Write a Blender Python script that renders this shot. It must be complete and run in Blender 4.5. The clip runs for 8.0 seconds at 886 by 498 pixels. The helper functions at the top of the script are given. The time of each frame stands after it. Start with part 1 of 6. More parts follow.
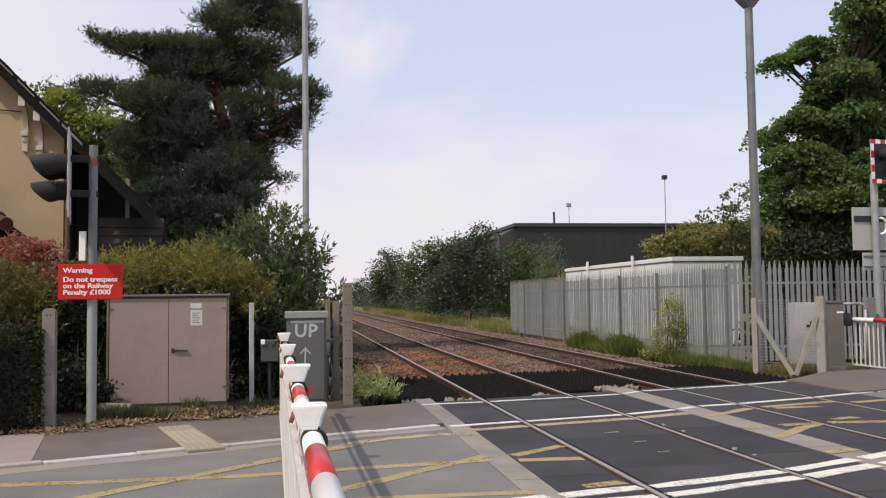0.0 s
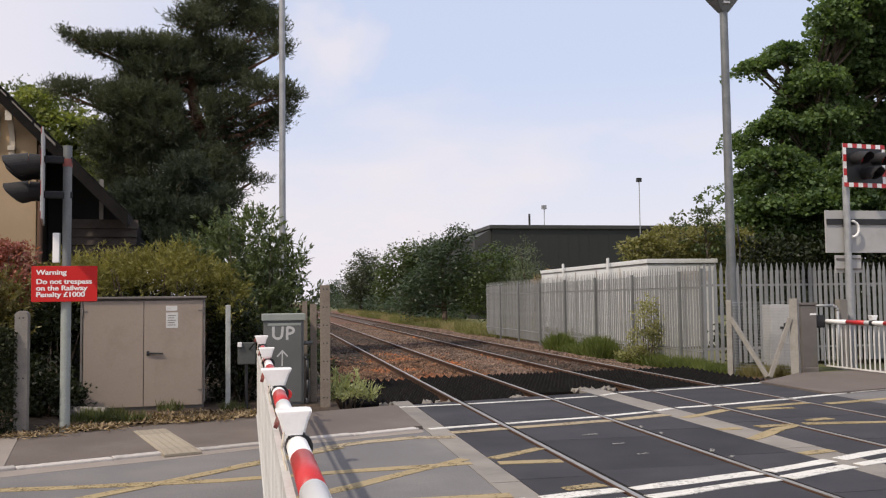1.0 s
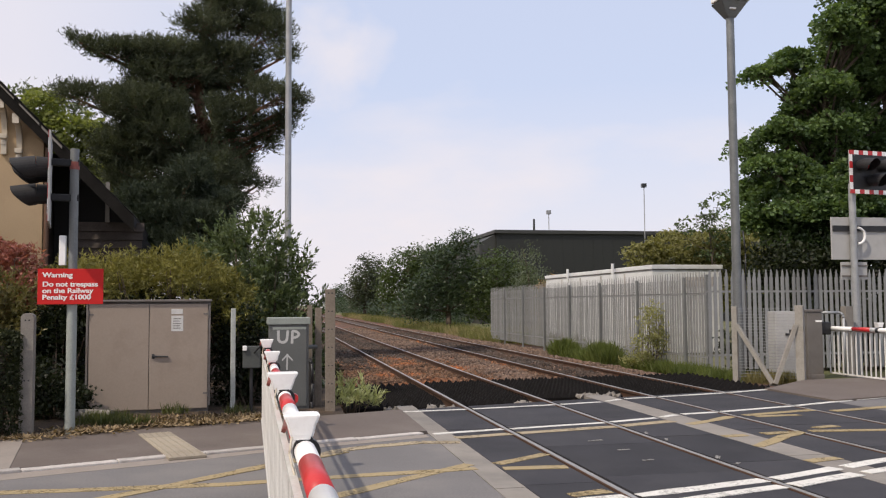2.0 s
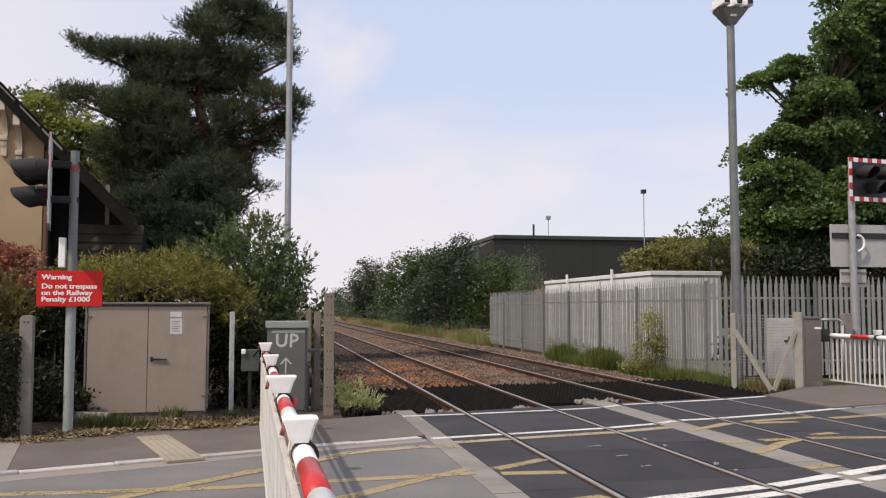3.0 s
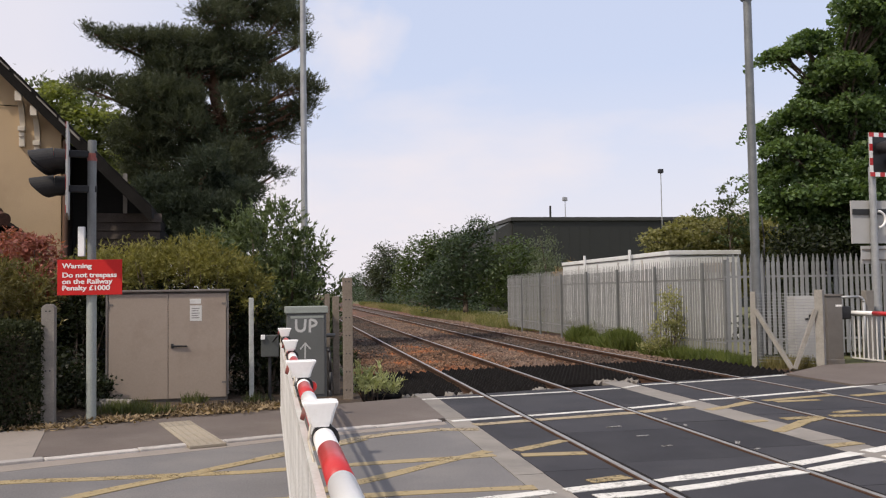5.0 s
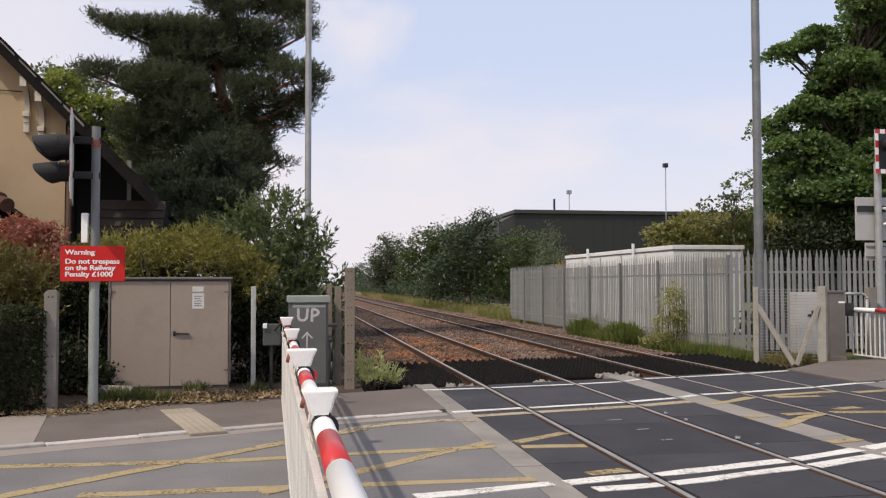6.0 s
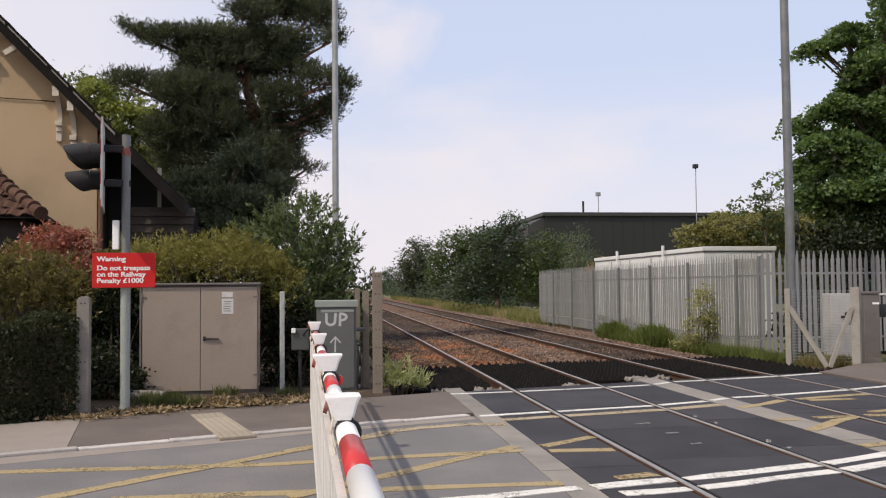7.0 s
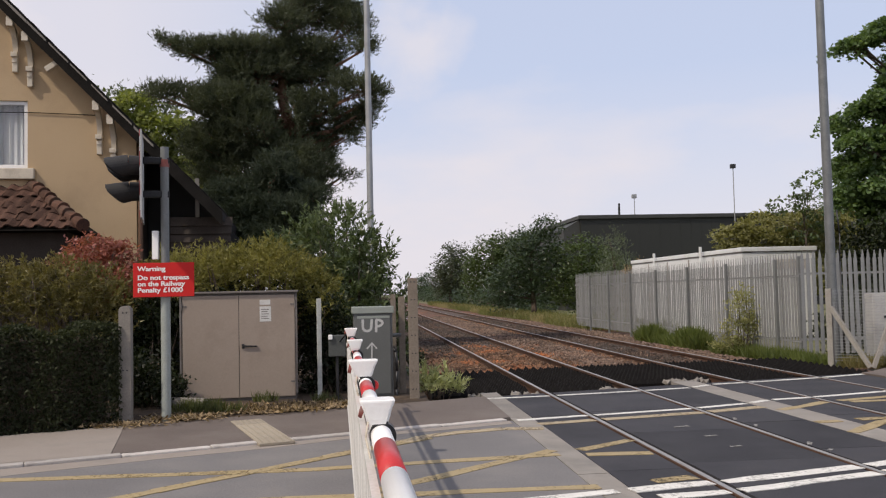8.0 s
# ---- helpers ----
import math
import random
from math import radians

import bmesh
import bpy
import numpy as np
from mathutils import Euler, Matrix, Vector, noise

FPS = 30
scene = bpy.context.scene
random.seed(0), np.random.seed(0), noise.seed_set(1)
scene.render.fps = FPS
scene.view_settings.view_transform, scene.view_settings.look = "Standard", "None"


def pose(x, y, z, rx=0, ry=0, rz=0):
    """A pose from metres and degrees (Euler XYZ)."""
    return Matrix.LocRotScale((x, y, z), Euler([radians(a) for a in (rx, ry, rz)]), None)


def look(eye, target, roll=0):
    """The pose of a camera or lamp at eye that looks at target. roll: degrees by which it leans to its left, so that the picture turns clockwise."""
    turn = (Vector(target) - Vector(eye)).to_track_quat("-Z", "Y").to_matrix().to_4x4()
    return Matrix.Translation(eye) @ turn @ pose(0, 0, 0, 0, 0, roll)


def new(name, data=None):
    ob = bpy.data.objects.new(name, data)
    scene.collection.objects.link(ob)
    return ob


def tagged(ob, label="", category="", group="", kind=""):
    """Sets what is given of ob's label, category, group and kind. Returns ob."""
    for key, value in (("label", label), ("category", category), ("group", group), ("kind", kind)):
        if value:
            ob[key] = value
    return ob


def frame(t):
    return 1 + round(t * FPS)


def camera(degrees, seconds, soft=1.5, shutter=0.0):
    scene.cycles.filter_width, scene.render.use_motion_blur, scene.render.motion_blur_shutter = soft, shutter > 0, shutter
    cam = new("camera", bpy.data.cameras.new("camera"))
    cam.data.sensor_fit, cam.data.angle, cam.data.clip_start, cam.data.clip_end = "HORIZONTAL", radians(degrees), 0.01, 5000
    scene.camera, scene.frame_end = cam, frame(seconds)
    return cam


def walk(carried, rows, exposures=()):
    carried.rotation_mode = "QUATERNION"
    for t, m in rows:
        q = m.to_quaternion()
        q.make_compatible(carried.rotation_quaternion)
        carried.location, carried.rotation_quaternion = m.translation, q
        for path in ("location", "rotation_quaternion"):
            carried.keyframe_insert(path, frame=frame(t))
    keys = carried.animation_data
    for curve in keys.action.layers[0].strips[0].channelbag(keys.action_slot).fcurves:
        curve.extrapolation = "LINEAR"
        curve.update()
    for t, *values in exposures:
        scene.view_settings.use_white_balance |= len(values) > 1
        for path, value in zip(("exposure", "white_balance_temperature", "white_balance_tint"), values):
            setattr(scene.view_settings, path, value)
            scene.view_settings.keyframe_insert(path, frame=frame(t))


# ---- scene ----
cam = camera(53.1, 8.0, 1.2)
PATH = [
    (0, (-2.925, -0.101, 1.624), (-2.595, 1.869, 1.733), -0.7),
    (0.5, (-2.942, -0.083, 1.634), (-2.597, 1.885, 1.727), -1.4),
    (1, (-2.967, -0.073, 1.634), (-2.582, 1.886, 1.746), -0.7),
    (1.5, (-2.984, -0.066, 1.638), (-2.605, 1.895, 1.755), -0.6),
    (3, (-2.987, -0.07, 1.634), (-2.61, 1.89, 1.767), -0.0),
    (3.5, (-2.991, -0.062, 1.648), (-2.628, 1.901, 1.768), -0.3),
    (4, (-2.991, -0.069, 1.636), (-2.613, 1.891, 1.75), -0.6),
    (4.5, (-2.982, -0.07, 1.646), (-2.606, 1.891, 1.774), -0.7),
    (4.7, (-2.985, -0.062, 1.637), (-2.638, 1.905, 1.752), -1.2),
    (6, (-2.977, -0.047, 1.624), (-2.645, 1.924, 1.701), -0.1),
    (6.5, (-2.961, -0.061, 1.63), (-2.666, 1.916, 1.714), -0.3),
    (7, (-2.945, -0.065, 1.631), (-2.678, 1.915, 1.716), -0.5),
    (7.5, (-2.94, -0.092, 1.633), (-2.721, 1.893, 1.723), -1.4),
    (8, (-2.93, -0.111, 1.629), (-2.743, 1.878, 1.727), -1.3),
]
walk(cam, [(t, look(e, g, r)) for t, e, g, r in PATH], ((0, 0.17, 6680, 12), (7.2, 0.17, 6680, 12), (8, 0.05, 6620, 12)))

# ---------- sky and sun ----------
SUN_EL, SUN_AZ = radians(50), radians(238)
world = bpy.data.worlds.new("world")
scene.world = world
world.use_nodes = True
wn, wl = world.node_tree.nodes, world.node_tree.links
wn.clear()
sky = wn.new("ShaderNodeTexSky")
sky.sky_type = "NISHITA"
sky.sun_disc = False
sky.sun_elevation, sky.sun_rotation = SUN_EL, SUN_AZ
sky.dust_density, sky.air_density, sky.ozone_density = 1.2, 1.0, 2.0
tc = wn.new("ShaderNodeTexCoord")
mp = wn.new("ShaderNodeMapping")
mp.inputs["Scale"].default_value = (1.3, 1.3, 3.4)
mp.inputs["Location"].default_value = (1.7, 0.4, 0.9)
cn = wn.new("ShaderNodeTexNoise")
cn.inputs["Scale"].default_value, cn.inputs["Detail"].default_value, cn.inputs["Roughness"].default_value = 1.9, 7, 0.52
cr = wn.new("ShaderNodeMapRange")
cr.inputs["From Min"].default_value, cr.inputs["From Max"].default_value = 0.5, 0.8
sep = wn.new("ShaderNodeSeparateXYZ")
hz = wn.new("ShaderNodeMapRange")
hz.inputs["From Min"].default_value, hz.inputs["From Max"].default_value = 0.24, 0.0
hz.inputs["To Min"].default_value, hz.inputs["To Max"].default_value = 0.0, 0.95
add = wn.new("ShaderNodeMath")
add.operation, add.use_clamp = "ADD", True
veil = wn.new("ShaderNodeMix")
veil.data_type = "RGBA"
veil.inputs["Factor"].default_value = 0.75
veil.inputs["B"].default_value = (6.4, 7.2, 9.2, 1)
mixc = wn.new("ShaderNodeMix")
mixc.data_type = "RGBA"
mixc.inputs["B"].default_value = (7.5, 7.3, 7.85, 1)
bg = wn.new("ShaderNodeBackground")
bg.inputs["Strength"].default_value = 0.1
wo = wn.new("ShaderNodeOutputWorld")
wl.new(tc.outputs["Generated"], mp.inputs["Vector"])
wl.new(mp.outputs["Vector"], cn.inputs["Vector"])
wl.new(cn.outputs["Fac"], cr.inputs["Value"])
wl.new(tc.outputs["Generated"], sep.inputs["Vector"])
wl.new(sep.outputs["Z"], hz.inputs["Value"])
wide = wn.new("ShaderNodeMapRange")
wide.inputs["From Min"].default_value, wide.inputs["From Max"].default_value = 0.02, -0.25
wide.inputs["To Min"].default_value, wide.inputs["To Max"].default_value = 0.0, 0.75
haze = wn.new("ShaderNodeMath")
haze.operation = "ADD"
puff = wn.new("ShaderNodeVectorMath")
puff.operation = "DISTANCE"
puff.inputs[1].default_value = (0.07, 0.96, 0.27)
soft = wn.new("ShaderNodeMapRange")
soft.inputs["From Min"].default_value, soft.inputs["From Max"].default_value = 0.058, 0.012
soft.inputs["To Max"].default_value = 0.75
warp = wn.new("ShaderNodeMath")
warp.operation = "MULTIPLY_ADD"
warp.inputs[1].default_value, warp.inputs[2].default_value = 0.1, -0.05
crumb = wn.new("ShaderNodeTexNoise")
crumb.inputs["Scale"].default_value, crumb.inputs["Detail"].default_value = 16, 5
shape = wn.new("ShaderNodeMath")
shape.operation = "ADD"
more = wn.new("ShaderNodeMath")
more.operation = "ADD"
wl.new(tc.outputs["Generated"], puff.inputs[0])
wl.new(tc.outputs["Generated"], crumb.inputs["Vector"])
wl.new(crumb.outputs["Fac"], warp.inputs[0])
wl.new(puff.outputs["Value"], shape.inputs[0])
wl.new(warp.outputs["Value"], shape.inputs[1])
wl.new(shape.outputs["Value"], soft.inputs["Value"])
wl.new(sep.outputs["X"], wide.inputs["Value"])
wl.new(cr.outputs["Result"], haze.inputs[0])
wl.new(wide.outputs["Result"], haze.inputs[1])
wl.new(haze.outputs["Value"], more.inputs[0])
wl.new(soft.outputs["Result"], more.inputs[1])
wl.new(more.outputs["Value"], add.inputs[0])
wl.new(hz.outputs["Result"], add.inputs[1])
wl.new(add.outputs["Value"], mixc.inputs["Factor"])
wl.new(sky.outputs["Color"], veil.inputs["A"])
wl.new(veil.outputs["Result"], mixc.inputs["A"])
wl.new(mixc.outputs["Result"], bg.inputs["Color"])
wl.new(bg.outputs["Background"], wo.inputs["Surface"])
sun_data = bpy.data.lights.new("sun", "SUN")
sun_data.energy, sun_data.angle, sun_data.color = 2.8, radians(1.3), (1.0, 0.905, 0.77)
sun = new("sun", sun_data)
sun_dir = Vector((math.sin(SUN_AZ) * math.cos(SUN_EL), math.cos(SUN_AZ) * math.cos(SUN_EL), math.sin(SUN_EL)))
sun.matrix_world = look(tuple(sun_dir * 60), (0, 0, 0))


# ---------- materials ----------
def material(name, a, b, scale=3.0, grain=60.0, rough=0.8, bump=0.3, metal=0.0, stain=None, stain_amount=0.4, stain_scale=1.2, per_object=0.0, island=0.0, spec=0.5, bump_dist=0.01):
    """Two colours mixed by a broad and a fine noise, a third one as stains, with fine relief."""
    m = bpy.data.materials.new(name)
    m.use_nodes = True
    n, l = m.node_tree.nodes, m.node_tree.links
    p = n["Principled BSDF"]
    p.inputs["Roughness"].default_value, p.inputs["Metallic"].default_value = rough, metal
    p.inputs["Specular IOR Level"].default_value = spec
    co = n.new("ShaderNodeTexCoord")
    n1, n2 = n.new("ShaderNodeTexNoise"), n.new("ShaderNodeTexNoise")
    n1.inputs["Scale"].default_value, n1.inputs["Detail"].default_value = scale, 5
    n2.inputs["Scale"].default_value, n2.inputs["Detail"].default_value = grain, 3
    for q in (n1, n2):
        l.new(co.outputs["Object"], q.inputs["Vector"])
    ma = n.new("ShaderNodeMath")
    ma.operation = "MULTIPLY_ADD"
    ma.inputs[1].default_value, ma.inputs[2].default_value = 0.55, 0.0
    l.new(n2.outputs["Fac"], ma.inputs[0])
    mb = n.new("ShaderNodeMath")
    mb.operation = "MULTIPLY_ADD"
    mb.inputs[1].default_value = 0.55
    l.new(n1.outputs["Fac"], mb.inputs[0])
    l.new(ma.outputs["Value"], mb.inputs[2])
    rg = n.new("ShaderNodeMapRange")
    rg.inputs["From Min"].default_value, rg.inputs["From Max"].default_value = 0.36, 0.74
    l.new(mb.outputs["Value"], rg.inputs["Value"])
    fac = rg.outputs["Result"]
    mx = n.new("ShaderNodeMix")
    mx.data_type = "RGBA"
    mx.inputs["A"].default_value, mx.inputs["B"].default_value = (*a, 1), (*b, 1)
    l.new(fac, mx.inputs["Factor"])
    col = mx.outputs["Result"]
    if stain:
        n3 = n.new("ShaderNodeTexNoise")
        n3.inputs["Scale"].default_value, n3.inputs["Detail"].default_value, n3.inputs["Roughness"].default_value = stain_scale, 8, 0.65
        l.new(co.outputs["Object"], n3.inputs["Vector"])
        r3 = n.new("ShaderNodeMapRange")
        r3.inputs["From Min"].default_value, r3.inputs["From Max"].default_value, r3.inputs["To Max"].default_value = 0.5, 0.68, stain_amount
        l.new(n3.outputs["Fac"], r3.inputs["Value"])
        ms = n.new("ShaderNodeMix")
        ms.data_type = "RGBA"
        ms.inputs["B"].default_value = (*stain, 1)
        l.new(r3.outputs["Result"], ms.inputs["Factor"])
        l.new(col, ms.inputs["A"])
        col = ms.outputs["Result"]
    if per_object or island:
        src = n.new("ShaderNodeObjectInfo").outputs["Random"] if per_object else n.new("ShaderNodeNewGeometry").outputs["Random Per Island"]
        hs = n.new("ShaderNodeHueSaturation")
        rv = n.new("ShaderNodeMapRange")
        k = per_object or island
        rv.inputs["To Min"].default_value, rv.inputs["To Max"].default_value = 1 - k, 1 + k
        l.new(src, rv.inputs["Value"])
        l.new(rv.outputs["Result"], hs.inputs["Value"])
        l.new(col, hs.inputs["Color"])
        col = hs.outputs["Color"]
    l.new(col, p.inputs["Base Color"])
    if bump:
        bp = n.new("ShaderNodeBump")
        bp.inputs["Strength"].default_value, bp.inputs["Distance"].default_value = bump, bump_dist
        l.new(mb.outputs["Value"], bp.inputs["Height"])
        l.new(bp.outputs["Normal"], p.inputs["Normal"])
    return m


def leaf_material(name, a, b, through_light=0.35, rough=0.45, spread=0.45):
    """Leaves: colour varies leaf by leaf and clump by clump; some light passes through."""
    m = bpy.data.materials.new(name)
    m.use_nodes = True
    n, l = m.node_tree.nodes, m.node_tree.links
    p, out = n["Principled BSDF"], n["Material Output"]
    p.inputs["Roughness"].default_value = rough
    p.inputs["Specular IOR Level"].default_value = 0.35
    geo, co, ns = n.new("ShaderNodeNewGeometry"), n.new("ShaderNodeTexCoord"), n.new("ShaderNodeTexNoise")
    ns.inputs["Scale"].default_value, ns.inputs["Detail"].default_value = 1.6, 3
    l.new(co.outputs["Object"], ns.inputs["Vector"])
    ad = n.new("ShaderNodeMath")
    ad.operation = "MULTIPLY_ADD"
    ad.inputs[1].default_value = spread
    l.new(geo.outputs["Random Per Island"], ad.inputs[0])
    r = n.new("ShaderNodeMapRange")
    r.inputs["From Min"].default_value, r.inputs["From Max"].default_value, r.inputs["To Min"].default_value, r.inputs["To Max"].default_value = 0.3, 0.7, 0.0, 1 - spread
    l.new(ns.outputs["Fac"], r.inputs["Value"])
    l.new(r.outputs["Result"], ad.inputs[2])
    mx = n.new("ShaderNodeMix")
    mx.data_type = "RGBA"
    mx.inputs["A"].default_value, mx.inputs["B"].default_value = (*a, 1), (*b, 1)
    l.new(ad.outputs["Value"], mx.inputs["Factor"])
    l.new(mx.outputs["Result"], p.inputs["Base Color"])
    tr = n.new("ShaderNodeBsdfTranslucent")
    br = n.new("ShaderNodeMix")
    br.data_type, br.blend_type = "RGBA", "MULTIPLY"
    br.inputs["Factor"].default_value = 1
    br.inputs["B"].default_value = (1.5, 1.5, 0.7, 1)
    l.new(mx.outputs["Result"], br.inputs["A"])
    l.new(br.outputs["Result"], tr.inputs["Color"])
    ms = n.new("ShaderNodeMixShader")
    ms.inputs["Fac"].default_value = through_light
    l.new(p.outputs["BSDF"], ms.inputs[1])
    l.new(tr.outputs["BSDF"], ms.inputs[2])
    l.new(ms.outputs["Shader"], out.inputs["Surface"])
    return m


def worn_paint(name, paint, under, wear=0.5, scale=5.0):
    """Road paint that has flaked down to the surface under it."""
    m = material(name, paint, tuple(c * 0.8 for c in paint), 6, 90, 0.8, 0.15, stain=under, stain_amount=wear * 0.5, stain_scale=scale * 2)
    n, l = m.node_tree.nodes, m.node_tree.links
    co = n.new("ShaderNodeTexCoord")
    na, nb = n.new("ShaderNodeTexNoise"), n.new("ShaderNodeTexNoise")
    na.inputs["Scale"].default_value, na.inputs["Detail"].default_value, na.inputs["Roughness"].default_value = scale, 6, 0.7
    nb.inputs["Scale"].default_value, nb.inputs["Detail"].default_value, nb.inputs["Roughness"].default_value = 26, 5, 0.7
    ad = n.new("ShaderNodeMath")
    ad.operation = "ADD"
    for q, s in ((na, 0), (nb, 1)):
        l.new(co.outputs["Object"], q.inputs["Vector"])
        l.new(q.outputs["Fac"], ad.inputs[s])
    rg = n.new("ShaderNodeMapRange")
    edge = 0.72 + 0.32 * wear
    rg.inputs["From Min"].default_value, rg.inputs["From Max"].default_value = edge - 0.13, edge + 0.1
    l.new(ad.outputs["Value"], rg.inputs["Value"])
    tr, mx = n.new("ShaderNodeBsdfTransparent"), n.new("ShaderNodeMixShader")
    l.new(rg.outputs["Result"], mx.inputs["Fac"])
    l.new(tr.outputs["BSDF"], mx.inputs[1])
    l.new(n["Principled BSDF"].outputs["BSDF"], mx.inputs[2])
    l.new(mx.outputs["Shader"], n["Material Output"].inputs["Surface"])
    return m


M_ASPHALT = material("asphalt_grey", (0.112, 0.107, 0.108), (0.2, 0.19, 0.185), 0.7, 55, 0.9, 0.6, stain=(0.215, 0.195, 0.175), stain_amount=0.35, stain_scale=0.7)
M_FOOTWAY = material("footway_asphalt", (0.1, 0.08, 0.07), (0.15, 0.122, 0.105), 0.9, 110, 0.9, 0.5, stain=(0.205, 0.178, 0.155), stain_amount=0.4, stain_scale=0.6)
M_FOOTPALE = material("footway_pale", (0.235, 0.2, 0.172), (0.31, 0.27, 0.235), 1.2, 110, 0.9, 0.4, stain=(0.13, 0.12, 0.11), stain_amount=0.4)
M_KERB = material("kerb_concrete", (0.36, 0.33, 0.305), (0.5, 0.465, 0.435), 4, 80, 0.85, 0.4, stain=(0.17, 0.155, 0.14), stain_amount=0.7, stain_scale=3, per_object=0.2)
M_TACTILE = material("tactile_buff", (0.28, 0.238, 0.178), (0.36, 0.312, 0.24), 3, 70, 0.9, 0.4, stain=(0.2, 0.18, 0.15), per_object=0.1)
M_PANEL = material("crossing_rubber", (0.03, 0.03, 0.035), (0.056, 0.055, 0.062), 1.5, 90, 0.9, 0.4, stain=(0.06, 0.058, 0.06), stain_amount=0.5, stain_scale=1.1, per_object=0.16, spec=0.25)
M_STRIP = material("crossing_concrete", (0.2, 0.18, 0.158), (0.28, 0.255, 0.225), 2, 90, 0.85, 0.4, stain=(0.12, 0.115, 0.11), stain_amount=0.5, stain_scale=1.5, per_object=0.08)
M_WHITE = worn_paint("road_paint_white", (0.74, 0.72, 0.67), (0.3, 0.29, 0.27), 0.42, 2.4)
M_SCUFF = worn_paint("scuffed_paint", (0.34, 0.33, 0.31), (0.1, 0.1, 0.1), 0.75, 6.0)
M_YELLOW = worn_paint("road_paint_yellow", (0.38, 0.295, 0.155), (0.21, 0.18, 0.14), 0.5, 1.6)
M_PALEY = worn_paint("road_paint_faded", (0.42, 0.34, 0.22), (0.25, 0.21, 0.17), 0.62, 2.0)
M_RAILTOP = material("rail_polished", (0.23, 0.224, 0.218), (0.35, 0.344, 0.335), 3, 50, 0.48, 0.1, metal=0.25, stain=(0.24, 0.19, 0.15), stain_amount=0.3)
M_RUST = material("rail_rust", (0.045, 0.022, 0.013), (0.095, 0.043, 0.021), 4, 60, 0.9, 0.5, stain=(0.05, 0.03, 0.02))
M_BALLAST = material("ballast_bed", (0.06, 0.031, 0.019), (0.13, 0.068, 0.041), 0.5, 16, 0.95, 1.0, stain=(0.27, 0.078, 0.02), stain_amount=0.95, stain_scale=0.42, bump_dist=0.05)
M_STONE = material("ballast_stone", (0.06, 0.032, 0.018), (0.27, 0.16, 0.1), 0.5, 10, 0.95, 0.3, stain=(0.4, 0.115, 0.028), stain_amount=1.0, stain_scale=0.5, island=0.5)
M_STONE_TAN = material("ballast_stone_tan", (0.075, 0.048, 0.035), (0.25, 0.18, 0.138), 0.5, 10, 0.95, 0.3, stain=(0.22, 0.10, 0.05), stain_amount=0.5, stain_scale=0.5, island=0.45)
M_STONE_OILY = material("ballast_stone_oily", (0.03, 0.022, 0.017), (0.1, 0.075, 0.06), 0.5, 10, 0.9, 0.3, stain=(0.13, 0.06, 0.03), stain_amount=0.5, stain_scale=0.5, island=0.5)
M_GUARD = material("guard_rubber", (0.004, 0.0036, 0.0035), (0.012, 0.0105, 0.01), 3, 40, 0.95, 0.4, spec=0.15)
M_SOIL = material("verge_soil", (0.028, 0.019, 0.0125), (0.07, 0.046, 0.028), 2, 40, 0.95, 0.9, stain=(0.15, 0.095, 0.05), stain_amount=0.6, stain_scale=3, bump_dist=0.03)
M_GROUND = material("rough_grass", (0.07, 0.085, 0.03), (0.16, 0.15, 0.065), 0.25, 8, 0.95, 1.0, stain=(0.2, 0.16, 0.09), stain_amount=0.4, stain_scale=0.2, bump_dist=0.06)
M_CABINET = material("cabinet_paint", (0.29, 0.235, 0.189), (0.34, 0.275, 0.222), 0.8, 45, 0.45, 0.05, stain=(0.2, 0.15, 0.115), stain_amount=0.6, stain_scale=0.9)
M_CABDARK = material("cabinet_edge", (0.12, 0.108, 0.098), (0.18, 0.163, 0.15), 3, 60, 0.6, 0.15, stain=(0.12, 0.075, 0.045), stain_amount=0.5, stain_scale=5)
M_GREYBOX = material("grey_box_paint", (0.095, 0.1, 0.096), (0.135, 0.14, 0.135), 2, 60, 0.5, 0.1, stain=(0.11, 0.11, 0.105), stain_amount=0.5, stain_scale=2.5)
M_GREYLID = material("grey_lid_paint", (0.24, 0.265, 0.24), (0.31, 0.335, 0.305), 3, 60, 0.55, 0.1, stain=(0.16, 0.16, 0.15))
M_GALV = material("galvanised_steel", (0.27, 0.28, 0.285), (0.40, 0.405, 0.41), 5, 60, 0.5, 0.1, metal=0.35, stain=(0.2, 0.2, 0.2), stain_amount=0.4, per_object=0.08)
M_PALE = material("palisade_steel", (0.22, 0.225, 0.225), (0.315, 0.32, 0.315), 3, 50, 0.55, 0.08, metal=0.2, stain=(0.26, 0.25, 0.235), stain_amount=0.4, per_object=0.13)
M_POLE = material("column_grey", (0.15, 0.16, 0.158), (0.235, 0.24, 0.235), 3, 60, 0.6, 0.1, metal=0.3, stain=(0.15, 0.15, 0.15), stain_amount=0.5)
M_POSTWOOD = material("weathered_timber", (0.15, 0.122, 0.095), (0.26, 0.215, 0.17), 4, 35, 0.9, 0.5, stain=(0.12, 0.1, 0.08), stain_amount=0.5, stain_scale=4)
M_CONCPOST = material("concrete_post", (0.165, 0.148, 0.13), (0.26, 0.238, 0.21), 5, 70, 0.9, 0.5, stain=(0.17, 0.16, 0.14), stain_amount=0.6, stain_scale=4)
M_WPOST = material("flaking_white_paint", (0.36, 0.37, 0.34), (0.5, 0.51, 0.48), 6, 40, 0.7, 0.3, stain=(0.25, 0.25, 0.22), stain_amount=0.7, stain_scale=9)
